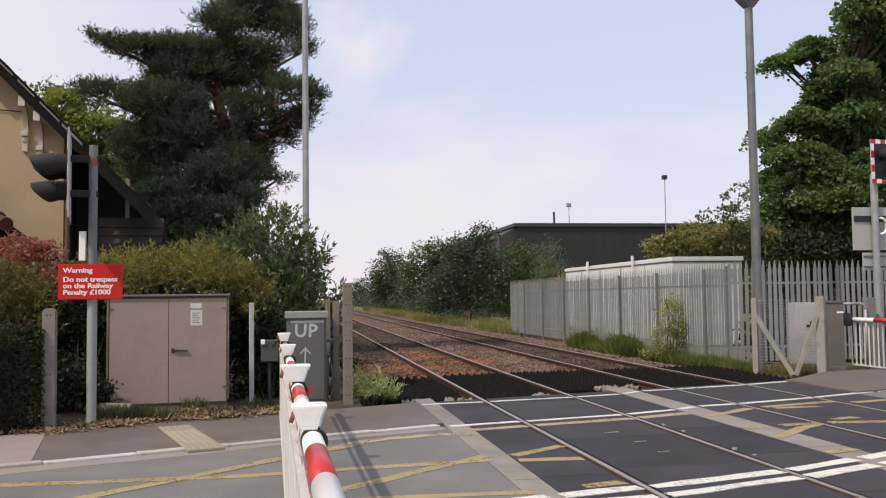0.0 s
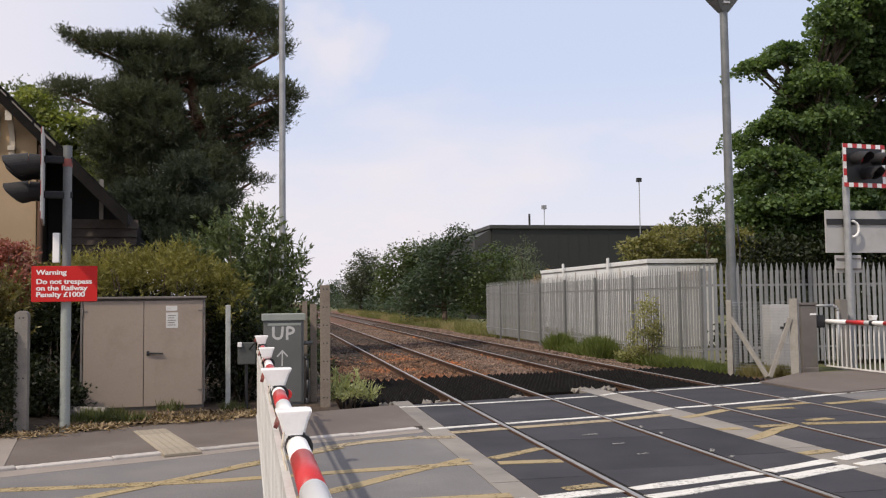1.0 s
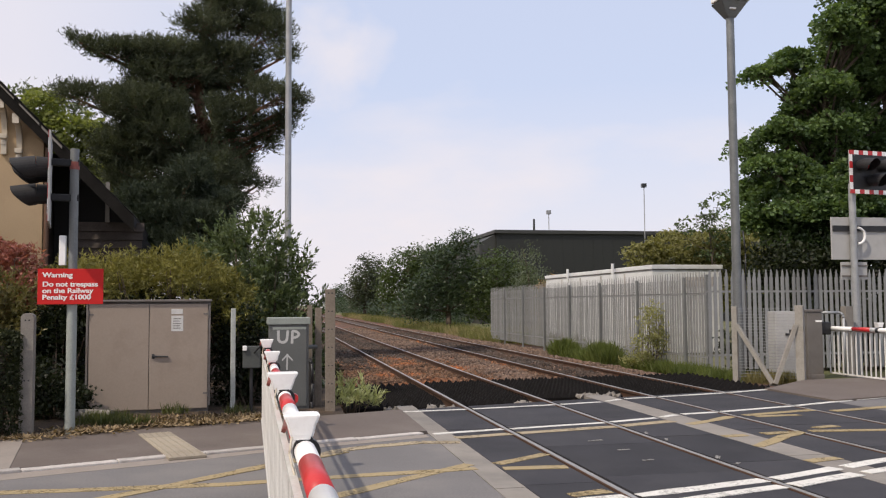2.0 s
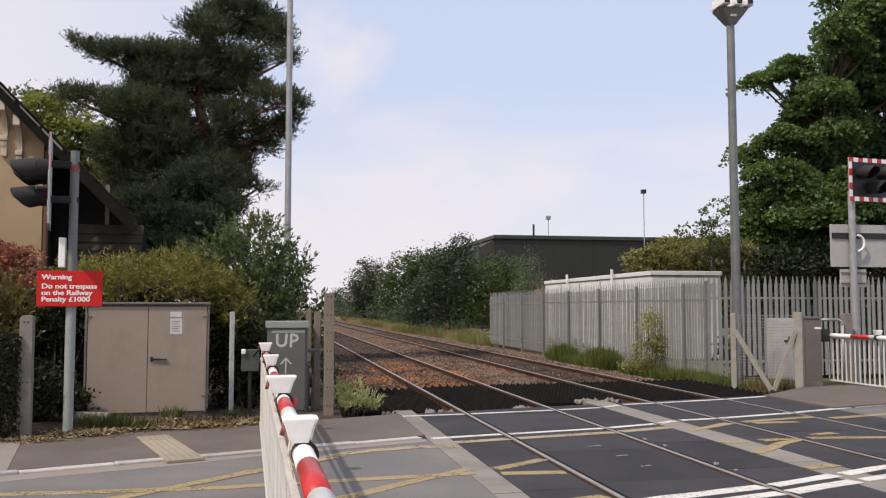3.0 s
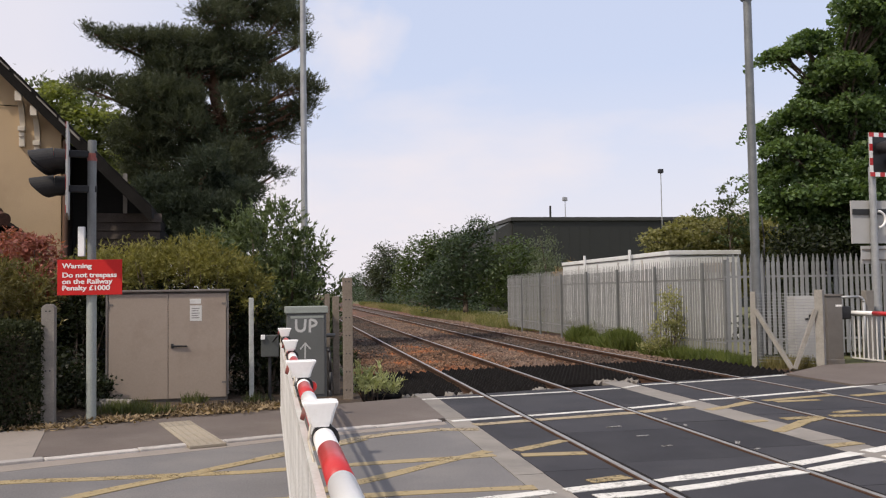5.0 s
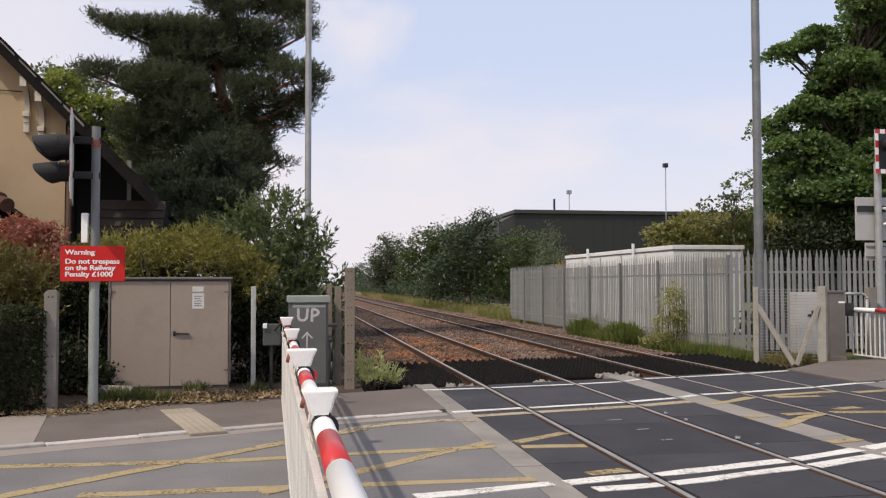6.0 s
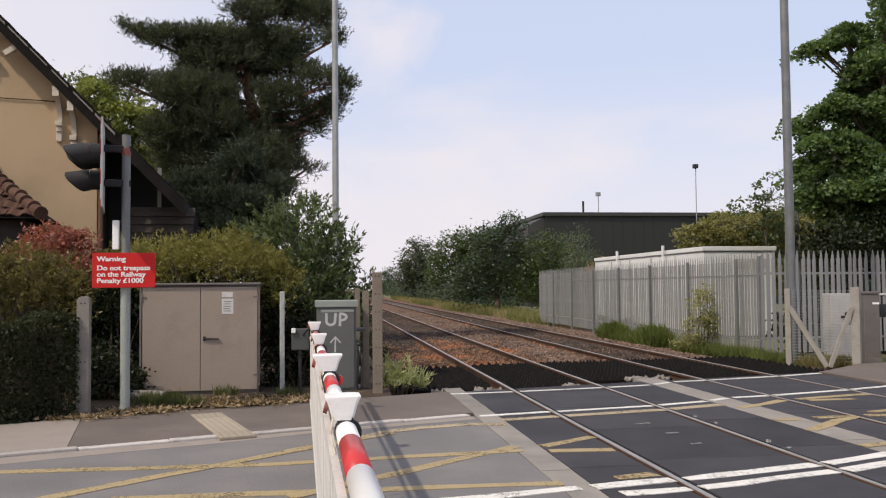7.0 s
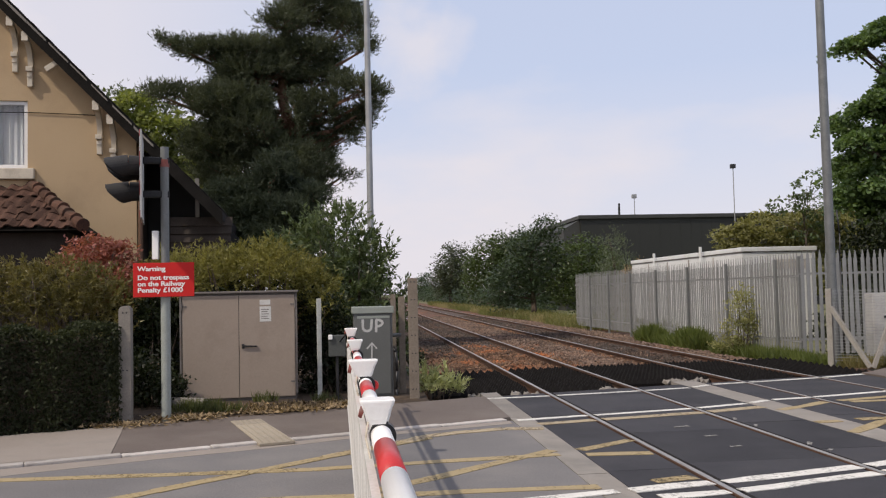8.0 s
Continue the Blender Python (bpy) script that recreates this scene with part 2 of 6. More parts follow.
M_POSTPALE = material("pale_old_timber", (0.24, 0.225, 0.2), (0.34, 0.32, 0.285), 5, 40, 0.9, 0.4, stain=(0.2, 0.175, 0.14), stain_amount=0.5, stain_scale=4)
M_BLACK = material("black_plastic", (0.01, 0.01, 0.011), (0.022, 0.022, 0.024), 5, 60, 0.45, 0.1)
M_HOOD = material("signal_hood", (0.012, 0.012, 0.013), (0.028, 0.028, 0.03), 5, 60, 0.6, 0.1, stain=(0.05, 0.048, 0.045), spec=0.3)
M_WPAINT = material("white_gloss", (0.82, 0.81, 0.79), (0.88, 0.875, 0.86), 3, 60, 0.35, 0.06, stain=(0.62, 0.6, 0.56), stain_amount=0.3, stain_scale=5)
M_WSKIRT = material("white_skirt", (0.56, 0.54, 0.5), (0.74, 0.73, 0.7), 3, 60, 0.5, 0.08, stain=(0.42, 0.4, 0.36), stain_amount=0.5, stain_scale=5, per_object=0.14)
M_RED = material("red_gloss", (0.46, 0.022, 0.025), (0.58, 0.035, 0.035), 3, 60, 0.35, 0.05, stain=(0.32, 0.03, 0.03), stain_amount=0.4)
M_FADED = material("faded_red_tape", (0.2, 0.055, 0.045), (0.33, 0.1, 0.08), 8, 60, 0.7, 0.2, stain=(0.2, 0.19, 0.18), stain_amount=0.8, stain_scale=9)
M_SIGNRED = material("sign_red", (0.5, 0.012, 0.011), (0.55, 0.017, 0.015), 2, 50, 0.6, 0.03, spec=0.3)
M_LETTER = material("sign_white", (0.76, 0.72, 0.7), (0.82, 0.78, 0.76), 5, 60, 0.6, 0.0)
M_PAPER = material("notice_paper", (0.55, 0.54, 0.52), (0.66, 0.65, 0.62), 12, 60, 0.8, 0.05, stain=(0.4, 0.39, 0.38), stain_scale=20)
M_RENDER = material("house_render", (0.41, 0.295, 0.175), (0.475, 0.35, 0.215), 0.7, 50, 0.9, 0.35, stain=(0.33, 0.235, 0.145), stain_amount=0.55, stain_scale=0.6)
M_SLATE = material("roof_slate", (0.018, 0.017, 0.017), (0.038, 0.036, 0.035), 3, 40, 0.95, 0.5, stain=(0.075, 0.072, 0.062), stain_amount=0.4, spec=0.15)
M_BARGE = material("barge_dark", (0.01, 0.009, 0.008), (0.022, 0.02, 0.018), 3, 40, 0.95, 0.3, spec=0.08)
M_CORBEL = material("corbel_cream", (0.5, 0.44, 0.35), (0.62, 0.55, 0.45), 5, 50, 0.7, 0.2, stain=(0.33, 0.28, 0.22), stain_amount=0.5, stain_scale=4)
M_CLAY = material("clay_tile", (0.042, 0.026, 0.02), (0.11, 0.055, 0.038), 5, 40, 0.95, 0.7, stain=(0.055, 0.05, 0.04), stain_amount=0.85, stain_scale=3, per_object=0.4, spec=0.2)
M_SHEDBOARD = material("dark_boards", (0.035, 0.027, 0.022), (0.07, 0.055, 0.045), 3, 40, 0.9, 0.4, per_object=0.2)
M_BROWN = material("brown_pipe", (0.09, 0.045, 0.025), (0.14, 0.075, 0.045), 3, 40, 0.6, 0.1)
M_UPVC = material("window_white", (0.72, 0.72, 0.71), (0.8, 0.8, 0.79), 3, 50, 0.35, 0.03)
M_CURTAIN = material("curtain_cloth", (0.45, 0.48, 0.53), (0.6, 0.63, 0.68), 2, 40, 0.9, 0.2)
# near-black that stands for the unlit depth of the lean-to
M_VOIDSHADE = material("painted_void_shade", (0.02, 0.02, 0.02), (0.03, 0.03, 0.03), 2, 40, 0.9, 0.0)
M_HUT = material("hut_panel", (0.63, 0.64, 0.64), (0.71, 0.72, 0.715), 0.8, 40, 0.6, 0.1, stain=(0.44, 0.44, 0.43), stain_amount=0.5, stain_scale=1.2)
M_SIGNBACK = material("pale_grey_metal", (0.36, 0.355, 0.345), (0.44, 0.435, 0.42), 2, 50, 0.5, 0.05, stain=(0.3, 0.29, 0.275), stain_amount=0.4, stain_scale=3)
M_OILY = material("oily_ballast", (0.035, 0.026, 0.02), (0.085, 0.06, 0.045), 0.9, 20, 0.9, 1.0, stain=(0.14, 0.06, 0.025), stain_amount=0.5, stain_scale=0.5, bump_dist=0.04)
M_UPPAINT = material("brushed_letters", (0.42, 0.42, 0.41), (0.58, 0.58, 0.56), 9, 60, 0.7, 0.0, stain=(0.25, 0.25, 0.25), stain_scale=9)
M_SHED = material("warehouse_green", (0.014, 0.0155, 0.013), (0.02, 0.0215, 0.018), 0.1, 10, 0.6, 0.1, stain=(0.024, 0.025, 0.021), stain_amount=0.4, stain_scale=0.08)
M_SHEDTRIM = material("warehouse_trim", (0.03, 0.031, 0.028), (0.045, 0.046, 0.042), 0.5, 10, 0.6, 0.1)
M_MACHINE = material("machine_paint", (0.11, 0.1, 0.092), (0.16, 0.147, 0.135), 3, 60, 0.6, 0.1, stain=(0.1, 0.075, 0.055), stain_amount=0.5, stain_scale=2.5)
M_SLEEVE = material("pale_green_paint", (0.24, 0.265, 0.245), (0.34, 0.365, 0.34), 3, 60, 0.6, 0.1, stain=(0.19, 0.2, 0.17), stain_amount=0.5, stain_scale=3)
M_JBOX = material("junction_box_paint", (0.045, 0.05, 0.046), (0.075, 0.08, 0.075), 3, 60, 0.6, 0.1)
M_COLUMN = material("column_steel", (0.13, 0.14, 0.142), (0.23, 0.238, 0.238), 5, 60, 0.42, 0.1, metal=0.4, stain=(0.15, 0.155, 0.15), stain_amount=0.4)
M_BARK = material("bark_brown", (0.06, 0.045, 0.034), (0.14, 0.105, 0.08), 3, 25, 0.95, 1.0, bump_dist=0.03)
M_PINEBARK = material("bark_pine", (0.11, 0.06, 0.04), (0.21, 0.115, 0.075), 2, 18, 0.95, 1.0, bump_dist=0.03)
L_PINE = leaf_material("pine_needles", (0.03, 0.039, 0.024), (0.118, 0.136, 0.084), 0.25, 0.7, 0.3)
L_PINE2 = leaf_material("pine_needles_blue", (0.022, 0.032, 0.021), (0.062, 0.08, 0.05), 0.18, 0.7, 0.3)
L_SYC = leaf_material("sycamore_leaves", (0.03, 0.062, 0.026), (0.175, 0.255, 0.1), 0.4, 0.38)
L_LIGHT = leaf_material("lime_leaves", (0.09, 0.115, 0.032), (0.27, 0.3, 0.1), 0.45)
L_DARK = leaf_material("track_tree_leaves", (0.018, 0.034, 0.018), (0.085, 0.12, 0.066), 0.28, 0.4, 0.6)
L_FAR = leaf_material("far_tree_leaves", (0.045, 0.056, 0.038), (0.10, 0.115, 0.08), 0.3)
L_MID = leaf_material("track_tree_leaves_mid", (0.045, 0.068, 0.026), (0.10, 0.135, 0.052), 0.3)
L_GREY = leaf_material("willow_leaves", (0.07, 0.088, 0.055), (0.16, 0.19, 0.12), 0.3)
L_SHRUB = leaf_material("shrub_leaves", (0.04, 0.062, 0.026), (0.16, 0.2, 0.1), 0.3, 0.35, 0.7)
L_GOLD = leaf_material("golden_conifer", (0.045, 0.05, 0.012), (0.33, 0.3, 0.085), 0.25, 0.6)
# near-black leaves: the shade they stand in is part of the colour
L_SHADED = leaf_material("shade_dark_leaves", (0.005, 0.008, 0.003), (0.029, 0.04, 0.012), 0.25, 0.5)
L_OLIVE = leaf_material("olive_shrub_leaves", (0.05, 0.05, 0.017), (0.28, 0.24, 0.095), 0.28)
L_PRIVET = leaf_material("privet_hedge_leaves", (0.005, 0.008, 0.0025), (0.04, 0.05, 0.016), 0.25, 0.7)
L_RED = leaf_material("red_shrub_leaves", (0.17, 0.055, 0.045), (0.5, 0.2, 0.16), 0.3)
L_YEL = leaf_material("yellow_hedge_leaves", (0.11, 0.112, 0.04), (0.3, 0.285, 0.12), 0.35)
L_GRASS = leaf_material("grass_blades", (0.05, 0.075, 0.018), (0.17, 0.2, 0.06), 0.35, 0.5)
L_FOOTGRASS = leaf_material("shaded_grass", (0.03, 0.045, 0.012), (0.13, 0.14, 0.05), 0.3, 0.5)
L_VERGE = leaf_material("lineside_grass", (0.075, 0.09, 0.026), (0.21, 0.21, 0.08), 0.35, 0.6)
L_CORNER = leaf_material("mixed_grass", (0.09, 0.1, 0.03), (0.3, 0.25, 0.12), 0.3, 0.6)
L_STRAW = leaf_material("dry_grass", (0.19, 0.16, 0.075), (0.34, 0.29, 0.15), 0.3, 0.7)
L_LITTER = leaf_material("dry_litter", (0.045, 0.027, 0.012), (0.42, 0.31, 0.18), 0.15, 0.8, 0.9)
L_SAPLING = leaf_material("sapling_leaves", (0.14, 0.15, 0.062), (0.42, 0.41, 0.2), 0.35)
L_WEED = leaf_material("weed_leaves", (0.19, 0.22, 0.095), (0.56, 0.57, 0.34), 0.35)


# ---------- builders ----------
def mesh_of(name, bm, mat, smooth=False):
    me = bpy.data.meshes.new(name)
    bm.normal_update()
    bm.to_mesh(me)
    bm.free()
    for q in (mat if isinstance(mat, (list, tuple)) else [mat]):
        me.materials.append(q)
    if smooth:
        for f in me.polygons:
            f.use_smooth = True
    return me


def part(name, bm, mat, parent=None, label="", smooth=False, kind=""):
    ob = new(name, mesh_of(name, bm, mat, smooth) if isinstance(bm, bmesh.types.BMesh) else bm)
    if parent:
        ob.parent = parent
    return tagged(ob, label, kind=kind)


def thing(name, label, category, x, y, z=0.0, rz=0.0, group="", kind=""):
    ob = new(name)
    ob.matrix_basis = pose(x, y, z, 0, 0, rz)
    ob.empty_display_size = 0.2
    return tagged(ob, label, category, group, kind)


def box(bm, lo, hi, bevel=0.0, m=None):
    c = [(a + b) / 2 for a, b in zip(lo, hi)]
    s = [abs(b - a) for a, b in zip(lo, hi)]
    mm = Matrix.Translation(c) @ Matrix.Diagonal((*s, 1))
    got = bmesh.ops.create_cube(bm, size=1, matrix=(m @ mm) if m else mm)
    if bevel:
        es = list({e for v in got["verts"] for e in v.link_edges})
        bmesh.ops.bevel(bm, geom=es, offset=min(bevel, min(s) * 0.45), segments=2, profile=0.6, affect="EDGES")
    return bm


def tube(bm, p0, p1, r0, r1=None, seg=14, caps=True):
    p0, p1 = Vector(p0), Vector(p1)
    d = p1 - p0
    m = Matrix.Translation((p0 + p1) / 2) @ d.to_track_quat("Z", "Y").to_matrix().to_4x4()
    bmesh.ops.create_cone(bm, cap_ends=caps, segments=seg, radius1=r0, radius2=r0 if r1 is None else r1, depth=d.length, matrix=m)
    return bm


def prism(bm, pts, z0, z1):
    """A flat polygon in plan, given depth from z0 up to z1."""
    low, top = [bm.verts.new((x, y, z0)) for x, y in pts], [bm.verts.new((x, y, z1)) for x, y in pts]
    n = len(pts)
    bm.faces.new(top)
    bm.faces.new(low[::-1])
    for i in range(n):
        j = (i + 1) % n
        bm.faces.new((low[i], low[j], top[j], top[i]))
    bmesh.ops.recalc_face_normals(bm, faces=bm.faces[:])
    return bm


def slab(bm, pts, y0, y1):
    """A polygon in the x-z plane, given depth from y0 to y1."""
    a, b = [bm.verts.new((x, y0, z)) for x, z in pts], [bm.verts.new((x, y1, z)) for x, z in pts]
    n = len(pts)
    bm.faces.new(a)
    bm.faces.new(b[::-1])
    for i in range(n):
        j = (i + 1) % n
        bm.faces.new((a[i], b[i], b[j], a[j]))
    bmesh.ops.recalc_face_normals(bm, faces=bm.faces[:])
    return bm


def stroke(bm, p, q, w, z0, z1, wobble=0.0, rng=random):
    """A painted line from p to q in plan."""
    p, q = Vector(p), Vector(q)
    d = (q - p)
    n = Vector((-d.y, d.x)).normalized() * w / 2
    k = max(2, int(d.length / 0.35)) if wobble else 1
    left, right = [], []
    for i in range(k + 1):
        c = p + d * i / k
        left.append(c + n * (1 + rng.uniform(-wobble, wobble)))
        right.append(c - n * (1 + rng.uniform(-wobble, wobble)))
    return prism(bm, [tuple(v) for v in left + right[::-1]], z0, z1)


# ---------- foliage ----------
def leaves_mesh(name, centres, size, mat, rng, aspect=0.55, up=0.3, axis=None, jitter=0.35, fold=0.25, flat=0.0):
    """One mesh of many small folded leaves at the given places; axis: the way each one points."""
    n = len(centres)
    if axis is None:
        axis = rng.normal(size=(n, 3))
        axis[:, 2] = axis[:, 2] * (1 - 0.6 * min(1, flat)) + up
    axis = axis / (np.linalg.norm(axis, axis=1, keepdims=True) + 1e-9)
    other = rng.normal(size=(n, 3)) + np.array([0, 0, 2.2 * flat])
    side = np.cross(axis, other)
    side /= np.linalg.norm(side, axis=1, keepdims=True) + 1e-9
    nor = np.cross(axis, side)
    ln = size * (1 + rng.uniform(-jitter, jitter, (n, 1)))
    wd = ln * aspect
    a = centres
    tip = centres + axis * ln - nor * ln * fold
    l = centres + axis * ln * 0.45 + side * wd / 2
    r = centres + axis * ln * 0.45 - side * wd / 2
    co = np.stack([a, l, tip, r], 1).reshape(-1, 3)
    me = bpy.data.meshes.new(name)
    me.vertices.add(4 * n)
    me.vertices.foreach_set("co", co.astype(np.float32).ravel())
    me.loops.add(4 * n)
    me.loops.foreach_set("vertex_index", np.arange(4 * n, dtype=np.int32))
    me.polygons.add(n)
    me.polygons.foreach_set("loop_start", (np.arange(n) * 4).astype(np.int32))
    me.update(calc_edges=True)
    me.validate()
    me.materials.append(mat)
    return me


def shell_points(rng, blobs, per, low=0.55):
    """Places in the outer part of each ellipsoid (cx, cy, cz, rx, ry, rz), per unit of its surface."""
    out, who = [], []
    for c in blobs:
        cx, cy, cz, rx, ry, rz = c
        k = max(8, int(per * (rx * ry + ry * rz + rx * rz)))
        d = rng.normal(size=(k, 3))
        d /= np.linalg.norm(d, axis=1, keepdims=True)
        rad = rng.uniform(low, 1.0, (k, 1)) ** 0.7 * (1 + 0.09 * rng.normal(size=(k, 1)))
        out.append(np.array([cx, cy, cz]) + d * rad * np.array([rx, ry, rz]))
        who.append(d)
    return np.concatenate(out), np.concatenate(who)


def leafy(rng, blobs, twigs, leaves, spread, low=0.45):
    """Leaf places: twigs in the shells of the blobs, several leaves round each."""
    tw, _ = shell_points(rng, blobs, twigs, low)
    p = np.repeat(tw, leaves, 0) + rng.normal(size=(len(tw) * leaves, 3)) * np.array([spread, spread, spread * 0.5])
    return p


def limb(bm, pts, r0, r1, seg=8):
    n = len(pts) - 1
    for i in range(n):
        tube(bm, pts[i], pts[i + 1], r0 + (r1 - r0) * i / n, r0 + (r1 - r0) * (i + 1) / n, seg, caps=True)


def sprays(rng, blobs, per, leaves, reach):
    """Leaf places on flat drooping sprays that cover the upper and outer side of each mass."""
    out = []
    for cx, cy, cz, rx, ry, rz in blobs:
        k = max(5, int(per * (rx * ry + ry * rz + rx * rz)))
        d = rng.normal(size=(k, 3))
        d /= np.linalg.norm(d, axis=1, keepdims=True)
        c = np.array([cx, cy, cz]) + d * np.array([rx, ry, rz]) * rng.uniform(0.45, 1.0, (k, 1)) ** 0.6
        r, a = np.sqrt(rng.uniform(0, 1, (k, leaves))) * reach * rng.uniform(0.6, 1.2, (k, 1)), rng.uniform(0, 2 * np.pi, (k, leaves))
        flat = np.stack([r * np.cos(a), r * np.sin(a), -0.55 * r * r / reach + 0.03 * rng.normal(size=r.shape)], -1)
        flat[..., 2] -= 0.35 * (flat[..., 0] * d[:, None, 0] + flat[..., 1] * d[:, None, 1])
        out.append((c[:, None, :] + flat).reshape(-1, 3))
    return np.concatenate(out)


def tree(name, label, base, blobs, mat, size, twigs, leaves, spread, seed, trunk_r=0.2, bark=None, aspect=0.6, trunk_top=None, group="", up=0.2, category="tree", spray=False):
    """A trunk that tapers, a limb to each mass of the crown, and the crown of single leaves. Places relative to base."""
    rng = np.random.default_rng(seed)
    t = thing(name, label, category, *base, group=group)
    rel = [(b[0] - base[0], b[1] - base[1], b[2] - base[2], *b[3:]) for b in blobs]
    top = trunk_top or max(b[2] for b in rel) * 0.85
    tx, ty = np.mean([b[0] for b in rel]) * 0.6, np.mean([b[1] for b in rel]) * 0.6
    bm = bmesh.new()
    spine = [Vector((tx * (k / 5) ** 1.5 + rng.normal() * 0.04 * k * trunk_r, ty * (k / 5) ** 1.5, top * k / 5)) for k in range(6)]
    spine[0].z = -0.15
    limb(bm, spine, trunk_r, trunk_r * 0.3, 10)
    for b in rel:
        f = min(0.95, max(0.25, (b[2] - b[5] * 0.6) / top * 0.8))
        k = f * 5
        i = min(4, int(k))
        s = spine[i].lerp(spine[i + 1], k - i)
        e = Vector(b[:3])
        mid = s.lerp(e, 0.5) + Vector((rng.normal() * 0.1, rng.normal() * 0.1, -0.06 * (e - s).length))
        limb(bm, [s, mid, e], trunk_r * (0.24 if spray else 0.42), trunk_r * (0.05 if spray else 0.12), 6)
        for _ in range(5):
            d = rng.normal(size=3)
            d /= np.linalg.norm(d)
            limb(bm, [mid.lerp(e, rng.uniform(0.3, 1)), e + Vector(d * np.array(b[3:]) * 0.8)], trunk_r * 0.12, trunk_r * 0.03, 5)
    part("trunk", bm, bark or M_BARK, t, smooth=True)
    pts = sprays(rng, rel, twigs, leaves, spread) if spray else leafy(rng, rel, twigs, leaves, spread)
    pts = pts[pts[:, 2] > 0.02]
    part("crown", leaves_mesh("crown", pts, size, mat, rng, aspect, up - (0.45 if spray else 0.25), flat=0.45 if spray else 0.9), None, t)
    return t


def ellip(y, dy, flat):
    """Crown masses from (x, z, rx, rz) rows, spread in depth round y."""
    rr = random.Random(int(y * 100))
    return [(x, y + rr.uniform(-dy, dy), z, rx, (rx + rz) / 2, rz) for x, z, rx, rz in flat]


# ---------- ground, road, crossing ----------
def kerb_y(x):
    """The far edge of the road."""
    if x > -1.1:
        return 11.0 + 0.275 * (x + 1.1)
    if x > -9:
        return 11.0 + 0.37 * (x + 1.1)
    return 8.08 + 0.30 * (x + 9)


def foot_y(x):
    """The back edge of the footway."""
    return 13.72 + 0.24 * x if x > -1.1 else 13.35 + 0.30 * (x + 1.1) - max(0.0, -2.5 - x) * 0.08


def near_y(x):
    return kerb_y(x) - 8.2


def strip_between(bm, xs, low, high, z0, z1):
    return prism(bm, [(x, low(x)) for x in xs] + [(x, high(x)) for x in xs[::-1]], z0, z1)


bm = bmesh.new()
N, HALF = 60, 1500.0
grid = []
for i in range(N + 1):
    row = []
    for j in range(N + 1):
        u, v = (2 * i / N - 1), (2 * j / N - 1)
        x, y = math.copysign(abs(u) ** 3, u) * HALF, 30 + math.copysign(abs(v) ** 3, v) * HALF
        row.append(bm.verts.new((x, y, -0.3)))
    grid.append(row)
for i in range(N):
    for j in range(N):
        bm.faces.new((grid[i][j], grid[i + 1][j], grid[i + 1][j + 1], grid[i][j + 1]))
tagged(part("ground", bm, M_GROUND), "rough grassy ground reaching to the horizon", "ground", kind="structure")

bm = bmesh.new()
strip_between(bm, [-45, -30, -20, -12, -9, -5, -1.06], near_y, kerb_y, -0.28, 0.0)
tagged(part("road_1", bm, M_ASPHALT), "worn grey asphalt road with yellow hatching", "road", kind="structure")
bm = bmesh.new()
strip_between(bm, [5.98, 12, 20, 45], near_y, kerb_y, -0.28, 0.0)
tagged(part("road_2", bm, M_ASPHALT), "worn grey asphalt road beyond the crossing", "road", kind="structure")
bm = bmesh.new()
strip_between(bm, [-45, -30, -20, -12, -9, -5, -1.06], lambda x: kerb_y(x) + 0.14, foot_y, -0.28, 0.025)
tagged(part("pavement_1", bm, M_FOOTWAY), "patched brownish grey asphalt footway", "pavement", kind="structure")
bm = bmesh.new()
prism(bm, [(-45, kerb_y(-45) + 0.15), (-20, kerb_y(-20) + 0.15), (-9, kerb_y(-9) + 0.15), (-5.55, kerb_y(-5.55) + 0.15), (-5.95, foot_y(-5.95) - 0.02), (-9, foot_y(-9) - 0.02), (-45, foot_y(-45) - 0.02)], 0.0, 0.031)
tagged(part("pavement_2", bm, M_FOOTPALE), "paler concrete stretch of footway beside the hedge", "pavement", kind="structure")
bm = bmesh.new()
prism(bm, [(5.98, 13.0), (5.98, 15.1), (6.2, 15.22), (7.65, 16.45), (9.6, 16.7), (14, 18.1), (45, 26.5), (45, kerb_y(45) + .1), (14, kerb_y(14) + 0.1)], -0.28, 0.03)
tagged(part("pavement_3", bm, M_FOOTWAY), "brownish grey asphalt footway past the crossing", "pavement", kind="structure")
bm = bmesh.new()
strip_between(bm, [-45, -20, -9, -1.06], lambda x: near_y(x) - 9.0, lambda x: near_y(x) - 0.14, -0.28, 0.08)
strip_between(bm, [5.98, 20, 45], lambda x: near_y(x) - 9.0, lambda x: near_y(x) - 0.14, -0.28, 0.08)
tagged(part("pavement_4", bm, M_FOOTWAY), "asphalt footway on the near side of the road", "pavement", kind="structure")
# earth verge with the cabinets
bm = bmesh.new()
xs = [-45, -25, -12, -9, -7, -6, -5, -4, -3.2, -2.6, -1.95]
prev = None
for x in xs:
    f = foot_y(x)
    row = [bm.verts.new((x, f + d, z)) for d, z in ((-0.02, -0.28), (-0.02, 0.02), (0.5, 0.05), (1.4, 0.06), (4, 0.1), (12, 0.2), (40, 0.3), (40, -0.28))]
    if prev:
        for a in range(len(row) - 1):
            bm.faces.new((prev[a], row[a], row[a + 1], prev[a + 1]))
    prev = row
bm.faces.new(prev[::-1])
bmesh.ops.recalc_face_normals(bm, faces=bm.faces[:])
tagged(part("ground_verge", bm, M_SOIL), "bare earth verge with dry litter behind the footway", "ground", kind="structure")

